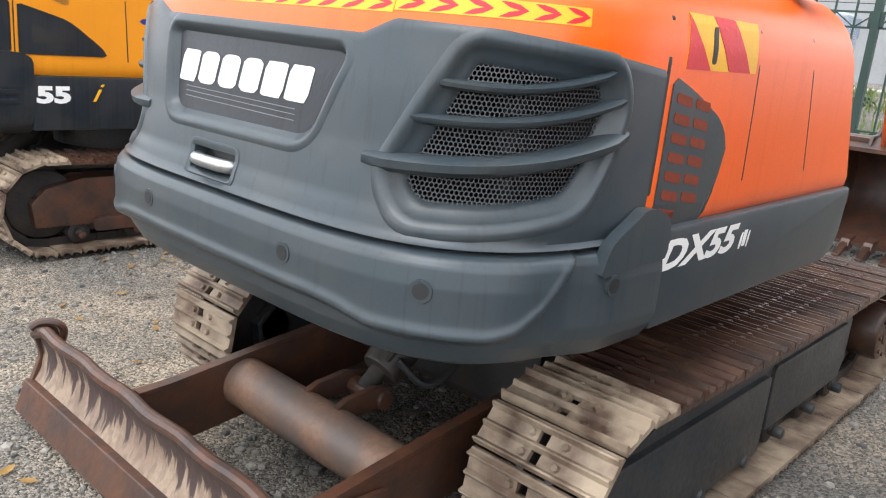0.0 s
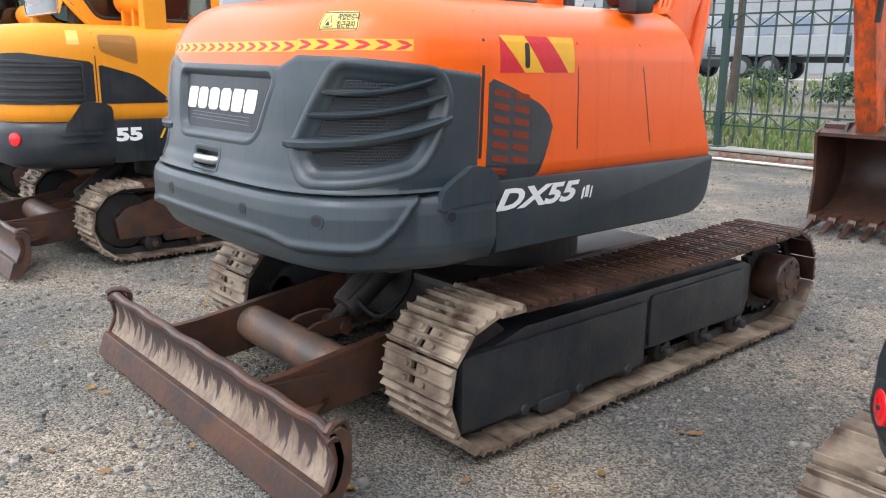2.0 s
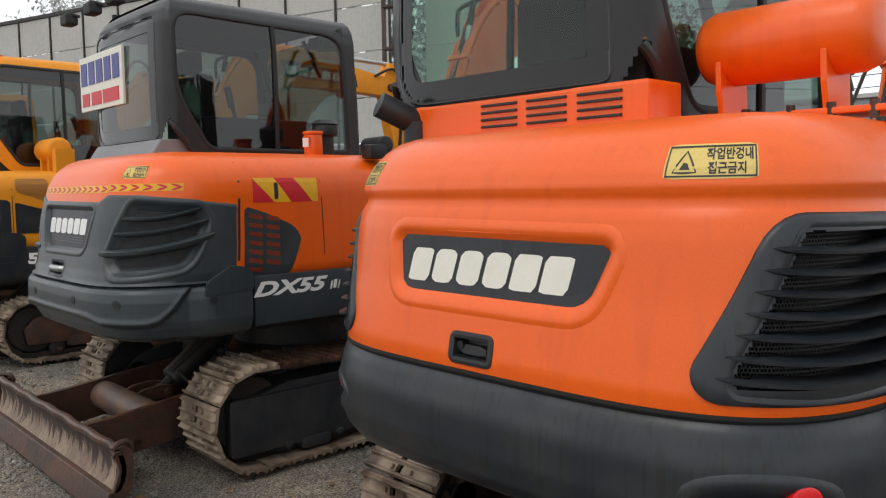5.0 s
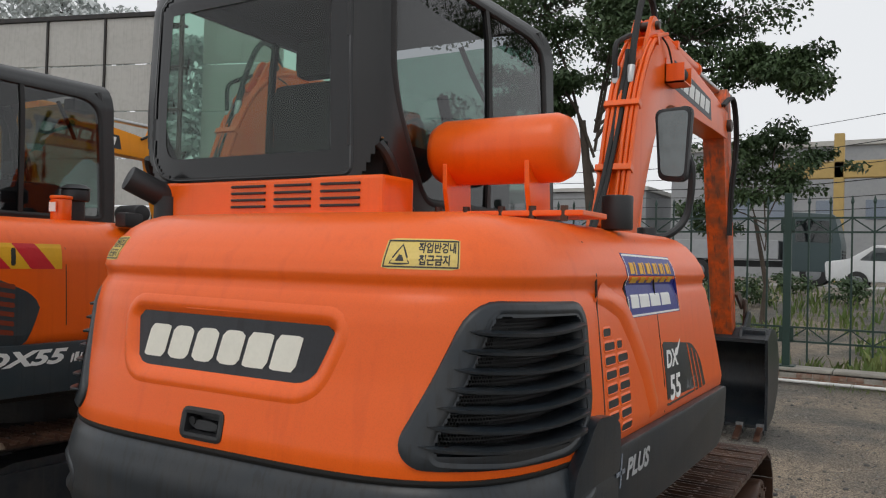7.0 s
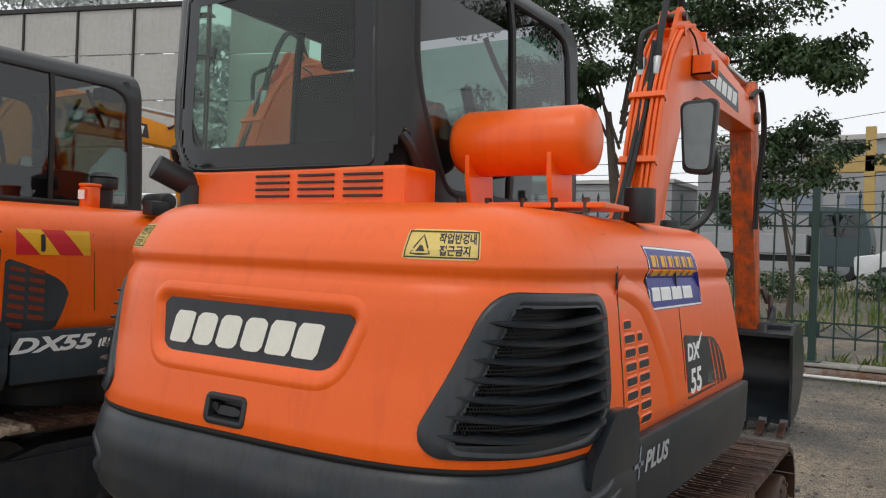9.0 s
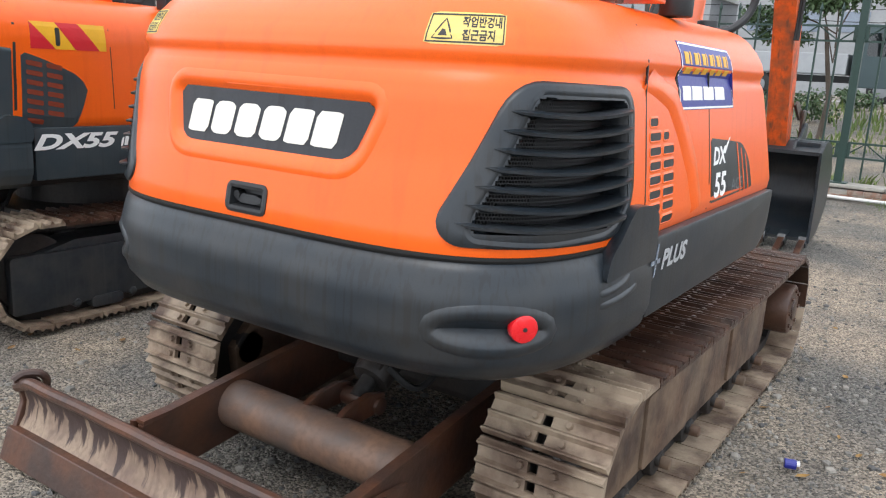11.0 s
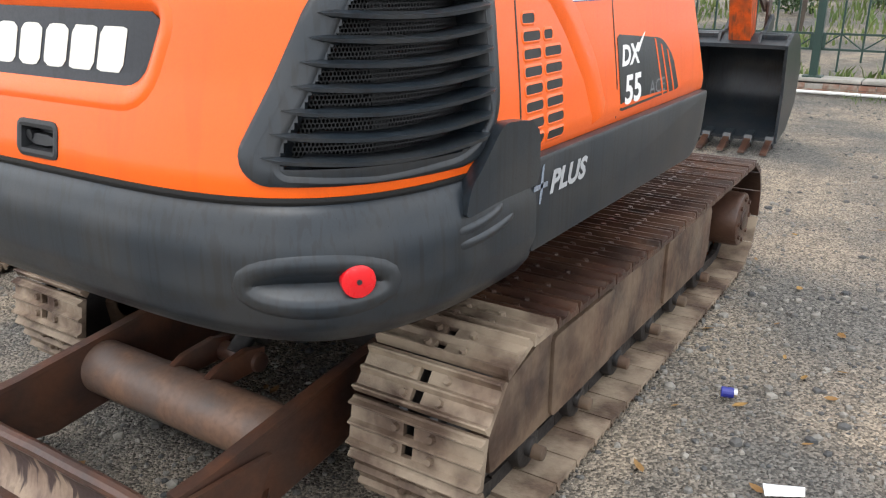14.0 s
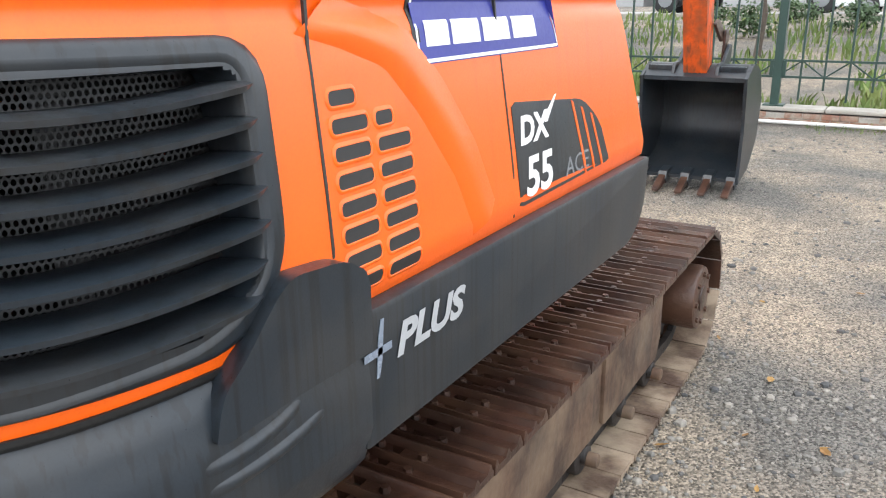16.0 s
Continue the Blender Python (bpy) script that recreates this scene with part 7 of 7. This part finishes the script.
def wheel_part(parent, x, y, z, r, axis="y"):
    b = bmesh.new()
    rod(b, (x, y - 0.14, z), (x, y + 0.14, z), r, 24, rim=0.04)
    ty = smooth(part("tyre", b, RUBBER, parent))
    b = bmesh.new()
    rod(b, (x, y - 0.155, z), (x, y + 0.155, z), r * 0.55, 16, rim=0.02)
    smooth(part("rim", b, PALEGREY, ty))


def truck(at, paint, label, flat=True):
    t = thing("truck", at, label, "truck", "vehicles on the road")
    b = bmesh.new()
    prism(b, rounded([(-1.0, 0.55), (1.0, 0.55), (1.05, 1.6), (0.8, 2.75), (-0.9, 2.85), (-1.0, 2.6)], 0.15, 4), -1.15, 1.15, "y", 0.06)
    body = smooth(part("cab", b, paint, t), 40)
    for y in (-1.16, 1.16):
        b = bmesh.new()
        prism(b, rounded([(-0.55, 1.7), (0.75, 1.65), (0.62, 2.5), (-0.55, 2.5)], 0.08, 3), *sorted((y, y * 0.99)), "y")
        part("side_window", b, GLASS_DARK, body)
    b = bmesh.new()
    box(b, (1.0, -1.1, 0.5), (1.12, 1.1, 0.85), 0.04)
    part("front_bumper", b, BLACK, body)
    for k in range(4):
        b = bmesh.new()
        box(b, (1.02, -0.7, 0.95 + k * 0.12), (1.07, 0.7, 1.02 + k * 0.12), 0.01)
        part("radiator_bar", b, BLACK, body)
    b = bmesh.new()
    box(b, (-6.5, -0.5, 0.7), (-0.9, 0.5, 0.95), 0.02)
    part("chassis", b, BLACK, t)
    b = bmesh.new()
    box(b, (-6.6, -1.2, 1.0), (-1.15, 1.2, 1.75 if flat else 1.25), 0.04)
    part("load_bed", b, HAZEWALL, t)
    for x in (0.1, -4.2, -5.4):
        for y in (-0.98, 0.98):
            wheel_part(t, x, y, 0.5, 0.5)


truck((0.9, 33.0, 0.81), mat("dark_green_truck_paint", (0.05, 0.075, 0.08), 0.4, amount=0.2, bump=0.0), "dark green lorry with a low flat bed on the road")
truck((-9.6, 32.0, 0.81), CARBLUE, "blue-grey lorry with a flat bed on the road")
truck((-18.5, 33.0, 0.81), HAZEWALL, "pale grey lorry on the road, haze painted into its colour", False)


def car(at):
    c = thing("car", at, "white saloon car driving on the road", "car", "vehicles on the road")
    b = bmesh.new()
    prism(b, rounded([(-2.2, 0.3), (2.2, 0.3), (2.25, 0.7), (1.2, 0.88), (0.55, 1.38), (-0.9, 1.42), (-1.6, 0.98), (-2.25, 0.9)], 0.12, 4), -0.85, 0.85, "y", 0.07)
    body = smooth(part("body", b, CARWHITE, c), 45)
    for y in (-0.86, 0.86):
        b = bmesh.new()
        prism(b, rounded([(-1.3, 0.95), (0.95, 0.92), (0.5, 1.3), (-0.85, 1.34)], 0.06, 3), *sorted((y, y * 0.985)), "y")
        part("side_window", b, GLASS_DARK, body)
    for x in (-1.35, 1.35):
        for y in (-0.78, 0.78):
            wheel_part(c, x, y, 0.31, 0.31)


car((4.2, 26.6, 0.81))


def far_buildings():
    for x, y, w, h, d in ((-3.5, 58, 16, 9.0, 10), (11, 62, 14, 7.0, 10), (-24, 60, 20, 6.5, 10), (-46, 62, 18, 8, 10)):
        t = thing("building", (x, y, 0.8), "grey industrial building, distance haze painted into its pale walls", "building", "far buildings")
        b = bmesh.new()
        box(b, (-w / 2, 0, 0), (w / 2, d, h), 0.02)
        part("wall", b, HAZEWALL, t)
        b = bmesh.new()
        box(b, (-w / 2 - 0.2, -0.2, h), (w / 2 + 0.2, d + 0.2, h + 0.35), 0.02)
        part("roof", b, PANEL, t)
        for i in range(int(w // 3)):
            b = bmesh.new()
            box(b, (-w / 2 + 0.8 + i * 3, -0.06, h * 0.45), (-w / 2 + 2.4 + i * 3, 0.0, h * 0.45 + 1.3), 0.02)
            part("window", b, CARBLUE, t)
    g = thing("gantry", (3.6, 46, 0.8), "yellow steel gantry frame in the distance, colour paled for haze", "gantry")
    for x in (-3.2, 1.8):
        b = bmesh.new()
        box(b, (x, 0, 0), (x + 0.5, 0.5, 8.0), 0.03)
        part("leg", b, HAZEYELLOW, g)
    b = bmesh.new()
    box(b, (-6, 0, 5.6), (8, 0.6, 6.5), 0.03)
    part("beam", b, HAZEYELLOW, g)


# gantry yellow, already paled by painted haze
HAZEYELLOW = mat("haze_tinted_yellow_paint", (0.52, 0.36, 0.13), 0.7, amount=0.3, bump=0.0)
far_buildings()


def wires():
    for i, (z0, z1, r) in enumerate(((7.0, 9.2, 0.02), (6.4, 8.2, 0.018), (5.9, 7.4, 0.025), (5.5, 6.6, 0.018), (5.0, 6.0, 0.018), (8.2, 10.4, 0.015))):
        b = bmesh.new()
        hose(b, [(-32, 40, z0 - 0.2), (-8, 40, z0 - 0.5), (6, 40, z1 - 1.4), (42, 40, z1 + 3)], r, 5, 8)
        o = part("overhead_wire", b, RUBBER, None)
        tagged(o, "thin black overhead wire along the road", "wire", "overhead wires")


wires()
for x in (-32.0, 42.0):
    p = thing("utility_pole", (x, 40, 0.8), "grey concrete utility pole carrying the wires", "pole")
    b = bmesh.new()
    rod(b, (0, 0, -0.3), (0, 0, 13.4), 0.2, 14, 0.13)
    smooth(part("shaft", b, CONCRETE, p))

# ---- small things on the ground ----
def gravel():
    rng = random.Random(9)
    vs, fs = [], []
    for _ in range(75000):
        x, y = rng.uniform(-3.2, 7.5), rng.uniform(-1.0, 9.4)
        if y > 4 and rng.random() < 0.6:
            continue
        if noise.noise((x * 0.7, y * 0.7, 1)) < -0.2 and rng.random() < 0.75:
            continue
        r = min(0.003 + rng.expovariate(1 / 0.0042), 0.024)
        z = height_at(x, y) + r * 0.1
        k = len(vs)
        a = rng.uniform(0, 6.28)
        ring = [(math.cos(a + i * 1.257) * r * rng.uniform(0.7, 1.25), math.sin(a + i * 1.257) * r * rng.uniform(0.7, 1.25)) for i in range(5)]
        vs += [(x + p, y + q, z - r * 0.4) for p, q in ring] + [(x + p * 0.85, y + q * 0.85, z + r * rng.uniform(0.25, 0.5)) for p, q in ring] + [(x, y, z + r * 0.7)]
        fs += [(k + i, k + (i + 1) % 5, k + 5 + (i + 1) % 5, k + 5 + i) for i in range(5)] + [(k + 5 + i, k + 5 + (i + 1) % 5, k + 10) for i in range(5)]
    me = bpy.data.meshes.new("gravel")
    me.from_pydata(vs, [], fs)
    me.materials.append(STONE)
    tagged(new("gravel", me), "loose grey and tan gravel stones on the yard", "gravel", kind="stuff")


STONE = mat("loose_stone", (0.34, 0.315, 0.27), 0.75, second=(0.05, 0.052, 0.055), grain=80, patch=30, amount=0.5, bump=0.2, island=0.95)
gravel()


def fallen_leaves():
    rng = random.Random(12)
    spots = []
    for _ in range(70):
        spots.append((rng.uniform(-2.6, -0.9), rng.uniform(0.5, 2.4)))
    for _ in range(60):
        spots.append((rng.uniform(3.85, 6.2), rng.uniform(0.2, 4.5)))
    for _ in range(60):
        spots.append((rng.uniform(-1.5, 3.0), rng.uniform(-0.9, 1.6)))
    spots += [(4.0, 1.62), (3.96, 0.72), (3.86, 0.5), (3.5, 0.51), (2.77, -0.13), (2.7, -0.2), (2.9, -0.16), (4.18, 1.74), (4.02, 1.22)]
    base = thing("fallen_leaves", (0, 0, 0), "dry yellow and brown leaves scattered on the gravel", "leaves", kind="stuff")
    vs, fs = [], []
    for x, y in spots:
        L = rng.uniform(0.016, 0.036)
        a = rng.uniform(0, 6.28)
        m = Matrix.Translation((x, y, height_at(x, y) + 0.010)) @ Matrix.Rotation(a, 4, "Z") @ Matrix.Rotation(rng.uniform(-0.4, 0.4), 4, "X")
        k = len(vs)
        shape = [(-1, 0, 0.02), (-0.4, 0.42, 0.12), (0.35, 0.36, 0.14), (1, 0, 0.22), (0.35, -0.36, 0.12), (-0.4, -0.42, 0.1), (0, 0, 0.0)]
        vs += [tuple(m @ (Vector(p) * L)) for p in shape]
        fs += [(k + 6, k + i, k + (i + 1) % 6) for i in range(6)]
    me = bpy.data.meshes.new("leaf")
    me.from_pydata(vs, [], fs)
    me.materials.append(DRYLEAF)
    o = new("leaf", me)
    o.parent = base
    o["kind"] = "stuff"


fallen_leaves()


def litter():
    b = bmesh.new()
    m = Matrix.Translation((4.40, 1.30, 0.012)) @ Matrix.Rotation(0.5, 4, "Z")
    add(b, [m @ Vector(p) for p in ((-0.055, -0.02, 0), (-0.01, -0.035, 0.012), (0.05, -0.02, 0.004), (0.06, 0.012, 0.012), (0.0, 0.03, 0.003), (-0.05, 0.022, 0.012), (0.0, 0.0, 0.016))], [(6, i, (i + 1) % 6) for i in range(6)])
    tagged(part("paper_scrap", b, WHITE, None), "crumpled scrap of white paper on the gravel", "paper")
    t = thing("drink_can", (4.13, 1.76, 0.0), "small crushed blue and silver can on the gravel", "can")
    b = bmesh.new()
    rod(b, (-0.02, 0, 0.02), (0.02, 0.012, 0.02), 0.018, 14, rim=0.003)
    part("body", b, BLUE, t)
    b = bmesh.new()
    rod(b, (0.02, 0.012, 0.02), (0.03, 0.015, 0.02), 0.017, 14)
    part("end", b, CHROME, t)


litter()
